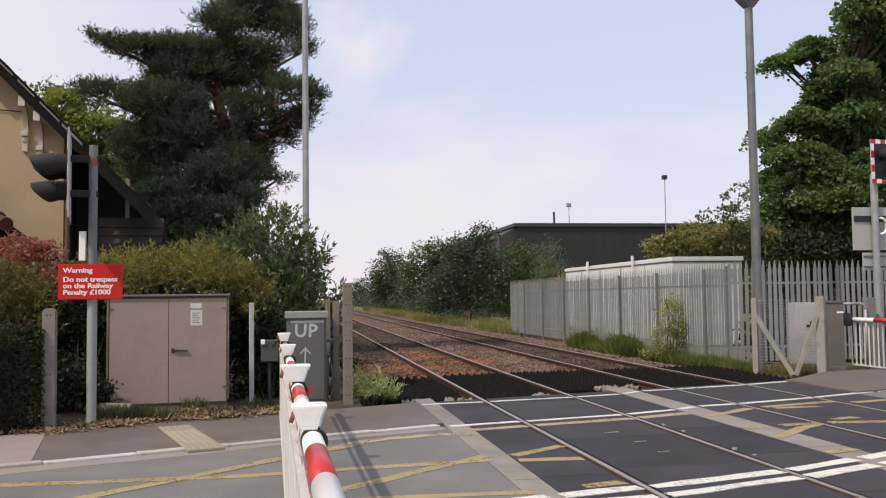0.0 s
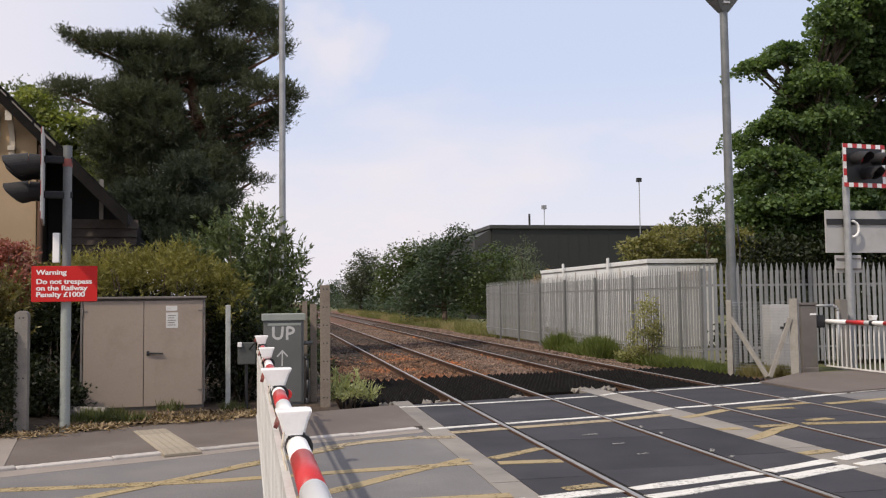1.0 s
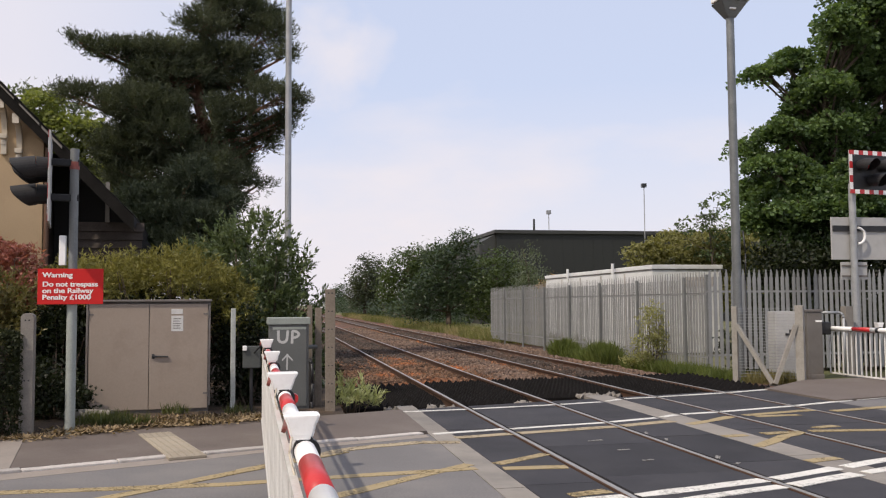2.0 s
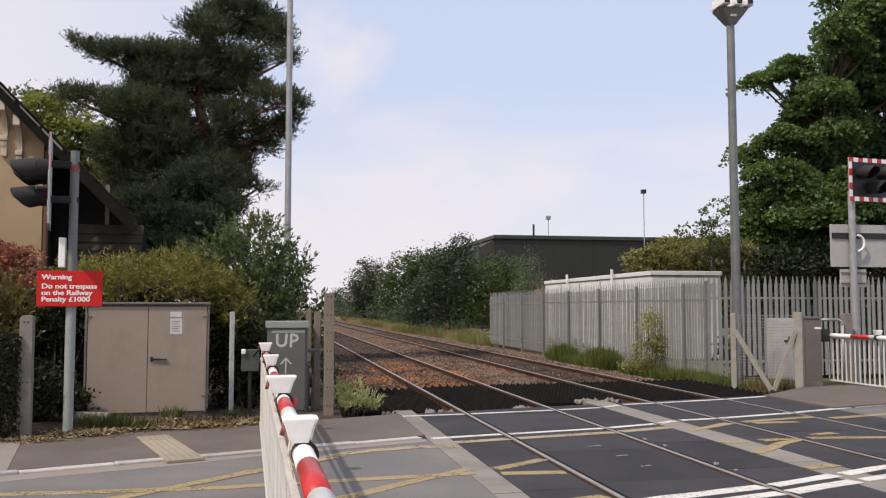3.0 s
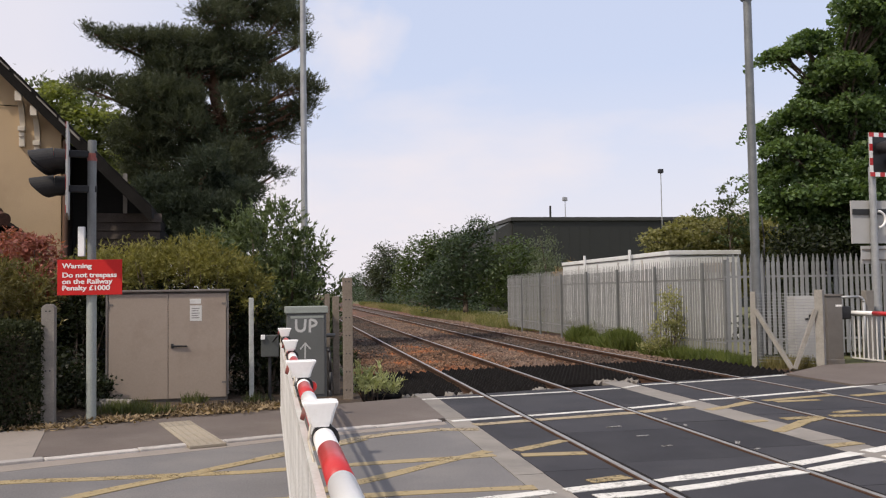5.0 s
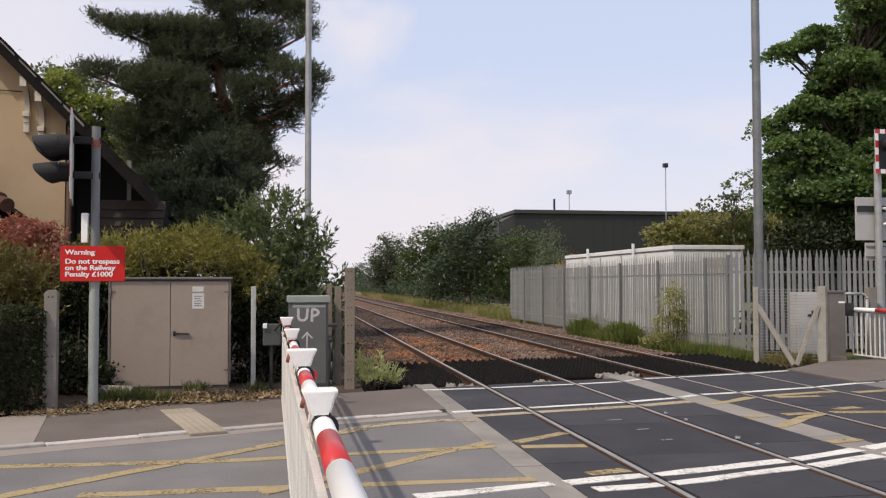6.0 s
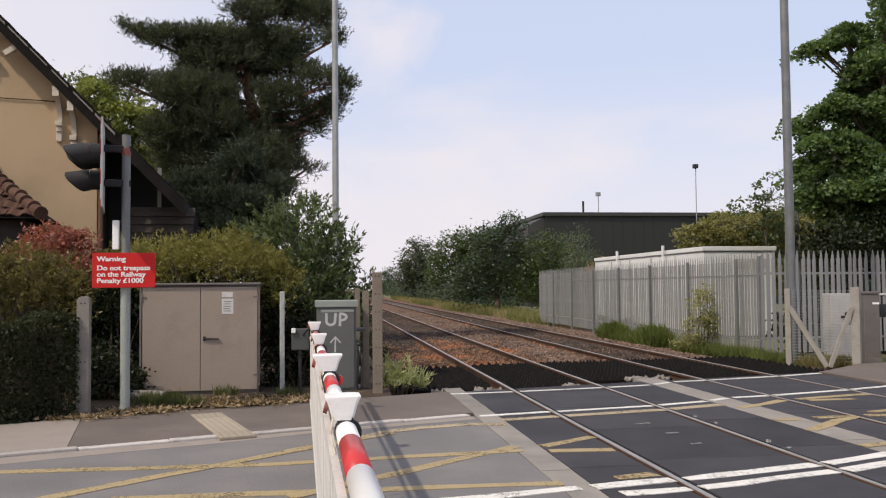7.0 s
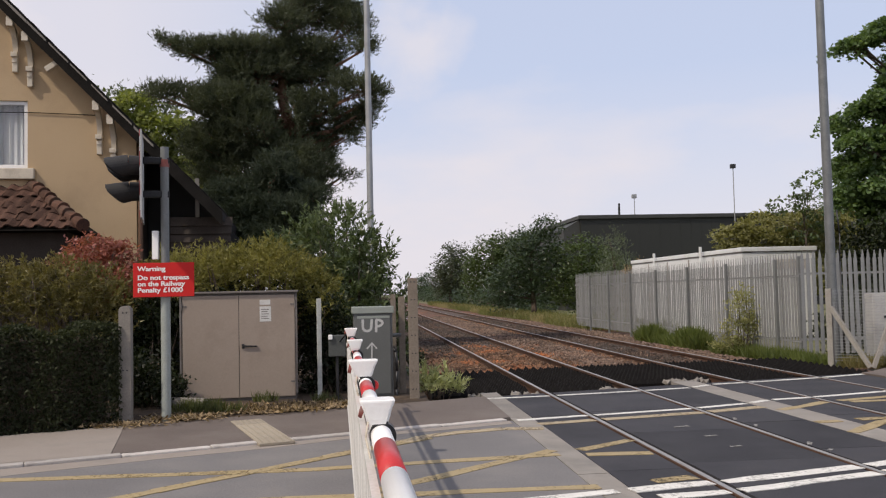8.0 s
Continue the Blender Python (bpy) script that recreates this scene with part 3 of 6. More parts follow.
# track bed: low under the guards, heaped between and outside the rails beyond them
def bed_z(x, y):
    heap = 0.0 if y < 18.3 else min(1.0, (y - 18.3) / 0.9)
    top = -0.125 + 0.055 * math.exp(-((x - 2.54) / 0.6) ** 2) + 0.02 * math.exp(-((x + 0.9) / 0.5) ** 2)
    side = max(0.0, -1.2 - x, x - 5.9)
    return -0.2 + (top + 0.2) * heap * max(0.0, 1 - side / 1.0) - min(0.09, 0.05 * side)


bm = bmesh.new()
xs = [-3.3, -2.6, -2.1, -1.6, -1.2, -0.9, -0.5, -0.1, 0.1, 0.75, 1.4, 1.6, 2.0, 2.5, 3.0, 3.48, 3.68, 4.33, 4.98, 5.19, 5.5, 5.9, 6.4, 7.0, 7.6, 8.6]
prev = None
for y in (14.0, 18.3, 18.7, 19.2, 24, 32, 50, 90, 180, 420):
    row = [bm.verts.new((x, y, bed_z(x, y))) for x in xs]
    if prev:
        for i in range(len(xs) - 1):
            bm.faces.new((prev[i], prev[i + 1], row[i + 1], row[i]))
    prev = row
tagged(part("ground_trackbed", bm, M_BALLAST, smooth=True), "rust-stained brown ballast bed of the railway", "ground", kind="structure")
bm = bmesh.new()
prof = [(-3.3, -0.29), (-1.9, -0.2), (6.6, -0.2), (8.6, -0.29)]
a, b = [bm.verts.new((x, -120.0, z)) for x, z in prof], [bm.verts.new((x, 2.6, z)) for x, z in prof]
for i in range(3):
    bm.faces.new((a[i], a[i + 1], b[i + 1], b[i]))
tagged(part("ground_trackbed_near", bm, M_BALLAST), "rust-stained ballast on the near side of the crossing", "ground", kind="structure")

# crossing deck
DECK_FAR = lambda x: 13.85 + 0.235 * x
DECK_NEAR = lambda x: near_y(x) - 2.4
bm = bmesh.new()
strip_between(bm, [-1.055, 2, 5.975], DECK_NEAR, DECK_FAR, -0.28, -0.035)
deck = tagged(part("road_crossing", bm, M_BLACK), "level crossing deck of dark rubber panels between the rails", "level crossing", kind="structure")

RAIL_X = (0.0, 1.505, 3.52, 5.025)
for x in RAIL_X:
    rail = thing("rail", "rusty steel running rail with a polished top", "rail", x, 0, 0, group="running rails")
    bm = bmesh.new()
    slab(bm, [(-0.07, -0.17), (0.07, -0.17), (0.07, -0.155), (0.012, -0.13), (0.012, -0.045), (0.036, -0.035), (0.036, -0.004), (0.028, 0.0), (-0.028, 0.0), (-0.036, -0.004), (-0.036, -0.035), (-0.012, -0.045), (-0.012, -0.13), (-0.07, -0.155)], -120, 420)
    part("web", bm, M_RUST, rail)
    bm = bmesh.new()
    box(bm, (-0.024, -120, 0.0), (0.024, 420, 0.004))
    part("running_surface", bm, M_RAILTOP, rail, "polished steel running surface")

rp0 = random.Random(4)
for x0, y0 in ((0.08, 27.0), (3.6, 25.0), (-1.4, 27.5)):
    b = bmesh.new()
    k = 60
    left = [(x0 + rp0.uniform(0, 0.06), y0 + (i / k) ** 2 * 190) for i in range(k + 1)]
    right = [(x0 + 1.34 - rp0.uniform(0, 0.06), y0 + (i / k) ** 2 * 190) for i in range(k + 1)]
    prism(b, left + right[::-1], -0.2, -0.108)
    tagged(part("ground_fourfoot", b, M_OILY), "oil-darkened ballast between the rails", "ground", kind="structure")

# white and yellow paint
rp = random.Random(5)
Z0, Z1 = 0.001, 0.0045
LINE_NO = [0]


def marking(name, label, mat, lines, w, wob=0.06):
    t = thing(name, label, "road marking", 0, 0, 0, kind="structure")
    for p, q in lines:
        b = bmesh.new()
        LINE_NO[0] += 1
        stroke(b, p, q, w, Z0, Z1 + 0.0005 * (LINE_NO[0] % 9), wob, rp)
        part("painted_line", b, mat, t)
    return t


def along(f, x0, x1, off=0.0, gaps=()):
    """Stretches of a line that follows f, broken where the rails and joints cross."""
    out, x = [], x0
    for g in sorted(gaps) + [x1 + 1]:
        e = min(g - 0.06, x1)
        if e > x + 0.05:
            out.append(((x, f(x) + off), (e, f(e) + off)))
        x = g + 0.06
    return out


def bent(*pts):
    """A function of x that runs straight from point to point."""
    def f(x):
        for (xa, ya), (xb, yb) in zip(pts, pts[1:]):
            if x <= xb or (xb, yb) == pts[-1]:
                return ya + (yb - ya) * (x - xa) / (xb - xa)
    return f


W1 = bent((-1.17, 13.33), (0.0, 13.44), (1.5, 13.69), (2.36, 13.89), (2.85, 14.24), (3.5, 14.36), (4.95, 14.7), (6.13, 15.1))
W2 = bent((-1.0, 10.98), (0.0, 11.2), (1.45, 11.5), (2.38, 11.81), (2.81, 12.08), (3.55, 12.21), (5.0, 12.62), (6.4, 13.14), (9.5, 14.1))
C1 = bent((-2.05, 6.68), (-0.97, 6.92), (0.0, 7.1), (1.5, 7.49), (2.5, 7.87), (2.9, 8.06), (12, 11.2))
C2 = bent((-0.63, 6.69), (0.05, 6.78), (1.55, 7.2), (2.53, 7.56), (12, 10.85))
JOINTS = list(RAIL_X)
marking("marking_1", "white line at the far edge of the crossing footway", M_WHITE, along(W1, -1.15, 6.1, 0, JOINTS + [2.38, 2.83]), 0.1)
marking("marking_2", "white line between carriageway and footway", M_WHITE, along(W2, -1.0, 9.5, 0, JOINTS + [2.4, 2.82, 6.4]), 0.11)
marking("marking_3", "double white centre line of the road", M_WHITE, along(C1, -2.05, 12, 0, JOINTS + [-0.85, 2.5]) + along(C2, -0.63, 12, 0, JOINTS + [2.5]), 0.15, 0.3)
marking("marking_4", "faded yellow edge of the hatched box", M_PALEY, along(lambda x: W2(x) - 0.4, -0.79, 2.4, 0, JOINTS) + [((-0.81, 10.28), (-1.26, 10.36)), ((-1.26, 10.36), (-1.87, 10.19)), ((-1.87, 10.19), (-2.25, 9.99)), ((-2.25, 9.99), (-2.49, 9.7)), ((-2.49, 9.7), (-3.3, 9.0))], 0.18, 0.14)
HATCH = [((-9.5, 8.0), (-6.6, 8.45)), ((-6.6, 8.45), (-3.4, 8.36)), ((-3.4, 8.36), (-1.0, 8.62)), ((-0.74, 8.54), (-0.1, 8.5)), ((-5.6, 6.85), (-4.69, 7.68)), ((-4.69, 7.68), (-3.03, 9.2)), ((-3.03, 9.2), (-2.2, 9.9)),
         ((-3.2, 7.0), (-2.59, 7.53)), ((-2.59, 7.53), (-1.02, 8.85)), ((-0.73, 8.8), (-0.08, 9.27)), ((-4.6, 7.2), (-1.0, 7.14)), ((-0.5, 7.24), (-0.12, 7.34)),
         ((2.4, 9.21), (3.09, 9.8)), ((3.09, 9.8), (3.5, 10.08)), ((2.97, 10.08), (3.52, 10.12)), ((3.66, 10.13), (5.0, 9.96)), ((3.88, 10.38), (4.25, 10.49)), ((2.49, 11.09), (2.98, 11.37)), ((2.98, 11.37), (3.43, 11.67)), ((3.68, 11.77), (4.98, 12.1)), ((3.77, 11.61), (4.46, 11.62)), ((2.39, 8.25), (2.81, 8.34)), ((2.4, 9.99), (2.71, 10.01)), ((5.2, 10.0), (6.6, 11.2)), ((5.2, 11.9), (8.0, 12.6))]
marking("marking_5", "worn yellow cross hatching on the road", M_YELLOW, HATCH, 0.155, 0.22)
# pale worn channel along the kerb
b = bmesh.new()
cx = [-22, -15, -9, -7, -6, -5, -4, -3, -2, -1.1]
prism(b, [(x, kerb_y(x) - 0.01) for x in cx] + [(x, kerb_y(x) - (0.34 if x < -3 else 0.22) - rp.uniform(-0.03, 0.05) - max(0, -5 - x) * 0.06) for x in cx[::-1]], 0.0, 0.0028)
tagged(part("road_channel", b, M_FOOTPALE), "pale worn channel of the road beside the kerb", "road", kind="structure")
marking("marking_7", "small scuffed paint marks on the crossing panels", M_SCUFF, [((0.68, 10.0), (0.86, 10.05)), ((0.78, 9.33), (0.92, 9.36)), ((0.78, 8.67), (0.9, 8.69)), ((1.58, 8.6), (1.66, 8.75)), ((1.6, 8.25), (1.66, 8.33)), ((1.58, 10.4), (1.64, 10.55)), ((1.6, 9.86), (1.65, 9.98))], 0.04, 0.4)
marking("marking_6", "white edge line round the footway corner", M_WHITE, [((6.15, 15.12), (7.6, 16.42))], 0.08)


# ---------- sleepers and guards ----------
def guard(x0, x1, y0, y1, z=-0.1):
    """A panel of rubber pyramids that keeps people off the track."""
    t = thing("trespass_guard", "black rubber anti-trespass panel with rows of pyramids", "trespass guard", (x0 + x1) / 2, (y0 + y1) / 2, z, group="trespass guards")
    w, d = x1 - x0, y1 - y0
    b = bmesh.new()
    box(b, (-w / 2, -d / 2, -0.12), (w / 2, d / 2, 0.0))
    part("base", b, M_GUARD, t)
    nx, ny = max(2, round(w / 0.15)), max(2, round(d / 0.22))
    b = bmesh.new()
    for i in range(nx):
        for j in range(ny):
            a0, a1 = -w / 2 + w * i / nx, -w / 2 + w * (i + 1) / nx
            c0, c1 = -d / 2 + d * j / ny, -d / 2 + d * (j + 1) / ny
            q = [b.verts.new(v) for v in ((a0, c0, 0.001), (a1, c0, 0.001), (a1, c1, 0.001), (a0, c1, 0.001))]
            p = b.verts.new(((a0 + a1) / 2, (c0 + c1) / 2, 0.12 + rp.uniform(-0.012, 0.012)))
            for k in range(4):
                b.faces.new((q[k], q[(k + 1) % 4], p))
    part("pyramid_field", b, M_GUARD, t, kind="stuff")


for x0, x1, y0, y1 in ((-1.75, -0.12, 14.7, 18.3), (0.12, 1.39, 14.75, 18.6), (1.62, 3.4, 15.6, 18.8), (3.64, 4.91, 15.3, 19.0), (5.14, 6.5, 15.6, 19.2)):
    guard(x0, x1, y0, y1)
# loose stones: rust-stained near the crossing, oily further along the near track, tan elsewhere
rng = np.random.default_rng(3)
N_ST = 62000
sx = rng.uniform(-2.4, 7.8, N_ST)
sy = 14.4 + rng.uniform(0, 1, N_ST) ** 1.8 * 48
guarded = (sy < 18.9) & (sx > -1.75) & (sx < 6.5) & ~((sy < 15.5) & (sx > 1.6) & (sx < 3.3))
on_rail = np.min(np.abs(sx[:, None] - np.array(RAIL_X)), axis=1) < 0.09
ok = ~guarded & ~on_rail
sx, sy = sx[ok], sy[ok]
n = len(sx)
size = rng.uniform(0.02, 0.052, n) * (1 + 0.25 * (sy > 30))
sz = np.array([bed_z(x, y) for x, y in zip(sx, sy)]) + size * rng.uniform(0.0, 0.75, n)
vec, _ = np.linalg.qr(rng.normal(size=(n, 3, 3)))
ends = np.stack([vec[:, :, k] * g * (size * rng.uniform(0.6, 1.15, n))[:, None] for k in range(3) for g in (1, -1)], 1)
co = (np.stack([sx, sy, sz], 1)[:, None, :] + ends).reshape(-1, 3)
octa = np.array([(i, j, k) if (i + j + k) % 2 else (j, i, k) for i in (0, 1) for j in (2, 3) for k in (4, 5)])
tri = (np.arange(n)[:, None, None] * 6 + octa[None]).reshape(-1, 3)
edge = 26.5 + 2.5 * np.sin(sx * 2.7) + rng.normal(size=n) * 1.2
rusty = ((sx < 1.5) & (sy < edge)) | ((sx > 1.5) & (sx < 2.0 + 0.1 * rng.normal(size=n)) & (sy < edge + 2)) | ((sx > 3.2 + 0.08 * rng.normal(size=n)) & (sx < 3.5))
oily = ((sx < 1.5) & ~rusty) | ((np.abs(sx - 4.27) < 0.7) & (rng.uniform(size=n) < 0.95))
me = bpy.data.meshes.new("ballast_stones")
me.from_pydata(co.tolist(), [], tri.tolist())
for q in (M_STONE_TAN, M_STONE, M_STONE_OILY):
    me.materials.append(q)
me.polygons.foreach_set("material_index", np.repeat(np.where(rusty, 1, np.where(oily, 2, 0)), 8).astype(np.int32))
tagged(new("ballast_stones", me), "loose rust-stained brown ballast stones", "ballast", kind="stuff")


rng = np.random.default_rng(8)
co, tri = [], []
for x0, x1, y0, y1, k in ((-0.5, -0.1, 13.9, 14.5, 16), (1.05, 1.4, 14.3, 14.75, 14), (2.5, 3.25, 15.3, 15.75, 26), (-1.3, -0.8, 14.0, 14.4, 14)):
    for _ in range(k):
        c = np.array([rng.uniform(x0, x1), rng.uniform(y0, y1), -0.07])
        axes, _r = np.linalg.qr(rng.normal(size=(3, 3)))
        base_i = len(co)
        co += [tuple(c + axes[a] * g * rng.uniform(0.03, 0.08)) for a in range(3) for g in (1, -1)]
        tri += [tuple(int(base_i + q) for q in f) for f in octa]
me = bpy.data.meshes.new("concrete_rubble")
me.from_pydata(co, [], tri)
me.materials.append(M_STRIP)
tagged(new("concrete_rubble", me), "pale broken concrete rubble at the edge of the crossing deck", "rubble", kind="stuff")


# ---------- barrier beside the camera ----------
def barrier(x, y, rz, length, first_red, lamps, label, skirt_from=0.5, rod_w=0.016, gap=0.13, foot=0.14):
    """A lowered boom along local y with red bands, lamps on top and a skirt of rods below."""
    t = thing("barrier", label, "barrier", x, y, 0, rz, group="crossing barriers")
    zb = 1.04
    k, y0 = 0, 0.0
    edges = [0.0] + [first_red + 0.58 * i for i in range(int((length - first_red) / 0.58) + 1)] + [length]
    edges = [e for e in edges if e <= length]
    for i in range(len(edges) - 1):
        a, b_ = edges[i], edges[i + 1]
        if b_ - a < 0.01:
            continue
        r0, r1 = 0.047 - 0.012 * a / length, 0.047 - 0.012 * b_ / length
        b = bmesh.new()
        tube(b, (0, a, zb), (0, b_, zb), r0, r1, 28)
        part("boom_band", b, M_RED if i % 2 == 1 else M_WPAINT, t, "red band" if i % 2 == 1 else "white band", smooth=True)
    for ly, big in lamps:
        # housing: flared towards the top, open round lens on the left side
        w, d = 0.078 * big, 0.062
        b = bmesh.new()
        rows = []
        for zz, ww, dd in ((0.048, 0.58, 0.8), (0.07, 0.66, 0.9), (0.11, 0.8, 0.97), (0.138, 0.96, 1.0), (0.148, 1.0, 0.98), (0.152, 0.93, 0.9)):
            rows.append([b.verts.new((sx * w * ww - 0.014, ly + sy * d * dd, zb + zz * (0.8 + 0.2 * big))) for sx, sy in ((-1, -1), (1, -1), (1, 1), (-1, 1))])
        for lo, hi in zip(rows, rows[1:]):
            for q in range(4):
                b.faces.new((lo[q], lo[(q + 1) % 4], hi[(q + 1) % 4], hi[q]))
        b.faces.new(rows[0][::-1])
        b.faces.new(rows[-1])
        bmesh.ops.bevel(b, geom=[e for e in b.edges if abs(e.verts[0].co.z - e.verts[1].co.z) > 0.003], offset=0.009, segments=3, affect="EDGES")
        lamp = part("boom_lamp", b, M_WPAINT, t, "white flared lamp housing")
        b = bmesh.new()
        box(b, (-0.036, ly - 0.05, zb + 0.03), (0.03, ly + 0.06, zb + 0.06), 0.008)
        tube(b, (0.008, ly - 0.035, zb - 0.004), (0.008, ly + 0.03, zb - 0.004), 0.056, 0.056, 18)
        part("clamp", b, M_BLACK, lamp, "black clamp round the boom")
        b = bmesh.new()
        tube(b, (-w * 0.78 - 0.014, ly, zb + 0.1), (-w * 0.99 - 0.014, ly, zb + 0.105), 0.032, 0.03, 16)
        part("lens", b, M_FADED, lamp, "faded red lens")
        b = bmesh.new()
        limb(b, [Vector((-0.055, ly - 0.05, zb + 0.06)), Vector((-0.066, ly - 0.09, zb + 0.0)), Vector((-0.058, ly - 0.16, zb - 0.035)), Vector((-0.055, ly - 0.3, zb - 0.045))], 0.0045, 0.0045, 6)
        part("lamp_wire", b, M_CORBEL, lamp, "pale lamp wire", smooth=True)
        if big > 1.2:
            b = bmesh.new()
            tube(b, (0.052, ly - 0.03, zb - 0.01), (0.06, ly + 0.05, zb - 0.012), 0.034, 0.03, 16)
            part("rear_lens", b, M_RED, lamp, "red lens below the housing")
    ys = skirt_from
    b = bmesh.new()
    box(b, (-0.075, skirt_from, foot), (-0.045, length - 0.25, foot + 0.03))
    part("skirt_rail", b, M_WSKIRT, t)
    b = bmesh.new()
    box(b, (-0.075, skirt_from, 0.975), (-0.045, length - 0.25, 0.995))
    part("skirt_rail", b, M_WSKIRT, t)
    b = bmesh.new()
    box(b, (-0.06 - rod_w / 2, -rod_w / 2, foot + 0.03), (-0.06 + rod_w / 2, rod_w / 2, 0.975), 0.003)
    rod = mesh_of("skirt_rod", b, M_WSKIRT)
    k = 0
    while ys < length - 0.3:
        o = new("skirt_rod", rod)
        o.parent = t
        o.matrix_basis = pose(0, ys, 0)
        ys += gap
        k += 1
    return t


barrier(-2.797, 1.3, 1.42, 10.7, 1.42, ((2.36, 0.94), (4.5, 1.24), (7.3, 0.95), (10.2, 1.08)), "lowered red and white striped crossing barrier with white lamps and skirt")
barrier(9.0, 17.75, 180, 9.0, 1.05, ((1.85, 1), (4.5, 1), (7.2, 1)), "red and white striped barrier with a white rod skirt", 0.15, 0.024, 0.15, 0.05)


# ---------- cabinets ----------
def text_mesh(body, size, mat, parent, m, depth=0.002, bold=0.0):
    cu = bpy.data.curves.new("lettering", "FONT")
    cu.body, cu.size, cu.extrude, cu.offset = body, size, depth, bold
    tmp = bpy.data.objects.new("lettering", cu)
    me = bpy.data.meshes.new_from_object(tmp)
    bpy.data.objects.remove(tmp)
    bm = bmesh.new()
    bm.from_mesh(me)
    twin = bmesh.ops.duplicate(bm, geom=bm.verts[:] + bm.edges[:] + bm.faces[:])["geom"]
    bmesh.ops.translate(bm, verts=[v for v in twin if isinstance(v, bmesh.types.BMVert)], vec=(size * 0.028, 0, 0.0003))
    bm.to_mesh(me)
    bm.free()
    me.materials.clear()
    me.materials.append(mat)
    o = new("lettering", me)
    o.parent = parent
    o.matrix_basis = m
    return o


cab = thing("equipment_cabinet", "large beige steel double-door trackside cabinet", "cabinet", -4.775, 13.62, 0.05, 3.5)
W, H, D = 1.74, 1.635, 0.6
bm = bmesh.new()
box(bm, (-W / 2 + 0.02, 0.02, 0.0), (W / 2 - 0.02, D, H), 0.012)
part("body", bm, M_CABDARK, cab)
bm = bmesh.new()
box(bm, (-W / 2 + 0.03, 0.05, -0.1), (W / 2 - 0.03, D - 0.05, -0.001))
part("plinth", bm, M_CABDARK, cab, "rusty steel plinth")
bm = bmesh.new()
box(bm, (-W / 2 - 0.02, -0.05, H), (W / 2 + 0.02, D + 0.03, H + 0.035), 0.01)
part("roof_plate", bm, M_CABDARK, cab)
for s in (-1, 1):
    bm = bmesh.new()
    x0, x1 = (-W / 2 + 0.035, -0.004) if s < 0 else (0.004, W / 2 - 0.035)
    box(bm, (x0, -0.012, 0.06), (x1, 0.02, H - 0.03), 0.006)
    door = part("door", bm, M_CABINET, cab, "beige painted steel door")
    for hz_ in (0.28, H - 0.18):
        b2 = bmesh.new()
        tube(b2, (s * (W / 2 - 0.028), -0.018, hz_ - 0.06), (s * (W / 2 - 0.028), -0.018, hz_ + 0.06), 0.012, 0.012, 8)
        box(b2, (min(s * (W / 2 - 0.03), s * (W / 2 - 0.1)), -0.02, hz_ - 0.012), (max(s * (W / 2 - 0.03), s * (W / 2 - 0.1)), -0.012, hz_ + 0.012))
        part("hinge", b2, M_CABDARK, door)
    if s > 0:
        b2 = bmesh.new()
        box(b2, (0.04, -0.03, 0.80), (0.08, -0.012, 0.87), 0.005)
        tube(b2, (0.06, -0.035, 0.835), (0.27, -0.035, 0.828), 0.014, 0.012, 10)
        tube(b2, (0.26, -0.04, 0.828), (0.26, -0.01, 0.828), 0.012, 0.012, 8)
        part("handle", b2, M_BLACK, door, "dark lever handle")
        b2 = bmesh.new()
        box(b2, (0.31, -0.016, 1.2), (0.48, -0.0125, 1.43))
        box(b2, (0.31, -0.016, 1.455), (0.47, -0.0125, 1.53))
        tg = part("notice", b2, M_PAPER, door, "faded white paper notices")
        b2 = bmesh.new()
        for q in range(5):
            box(b2, (0.335, -0.0185, 1.24 + q * 0.035), (0.45 - 0.02 * (q % 2), -0.0165, 1.25 + q * 0.035))
        part("print_bars", b2, M_CABDARK, tg)
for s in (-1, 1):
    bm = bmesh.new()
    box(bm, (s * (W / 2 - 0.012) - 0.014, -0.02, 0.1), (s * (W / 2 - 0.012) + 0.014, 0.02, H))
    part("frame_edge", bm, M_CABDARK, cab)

upb = thing("signal_box_case", "grey trackside equipment case with UP painted on its door", "equipment case", -2.745, 13.7, 0.03, 2)
bm = bmesh.new()
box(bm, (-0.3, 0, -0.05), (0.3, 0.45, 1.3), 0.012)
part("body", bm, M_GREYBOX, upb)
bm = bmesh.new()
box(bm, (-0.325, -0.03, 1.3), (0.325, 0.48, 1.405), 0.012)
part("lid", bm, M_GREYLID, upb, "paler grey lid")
bm = bmesh.new()
box(bm, (-0.255, -0.016, 0.06), (0.265, 0.0, 1.265), 0.006)
dr = part("door", bm, M_GREYBOX, upb)
bm = bmesh.new()
box(bm, (-0.245, -0.022, 1.225), (0.255, -0.0165, 1.262))
part("door_rail", bm, M_GREYLID, dr)


def brush(bm, pts, w, y):
    """A brush stroke through points in the x-z plane."""
    for i in range(len(pts) - 1):
        a, c = Vector((pts[i][0], 0, pts[i][1])), Vector((pts[i + 1][0], 0, pts[i + 1][1]))
        d = (c - a).normalized() * w * 0.3
        a, c = a - d, c + d
        n = Vector((-(c - a).z, 0, (c - a).x)).normalized() * w / 2
        v = [a + n, a - n, c - n, c + n]
        f = [bm.verts.new((p.x, y - 0.0003 * i, p.z)) for p in v]
        g = [bm.verts.new((p.x, y + 0.002, p.z)) for p in v]
        bm.faces.new(f)
        for k in range(4):
            bm.faces.new((f[k], g[k], g[(k + 1) % 4], f[(k + 1) % 4]))


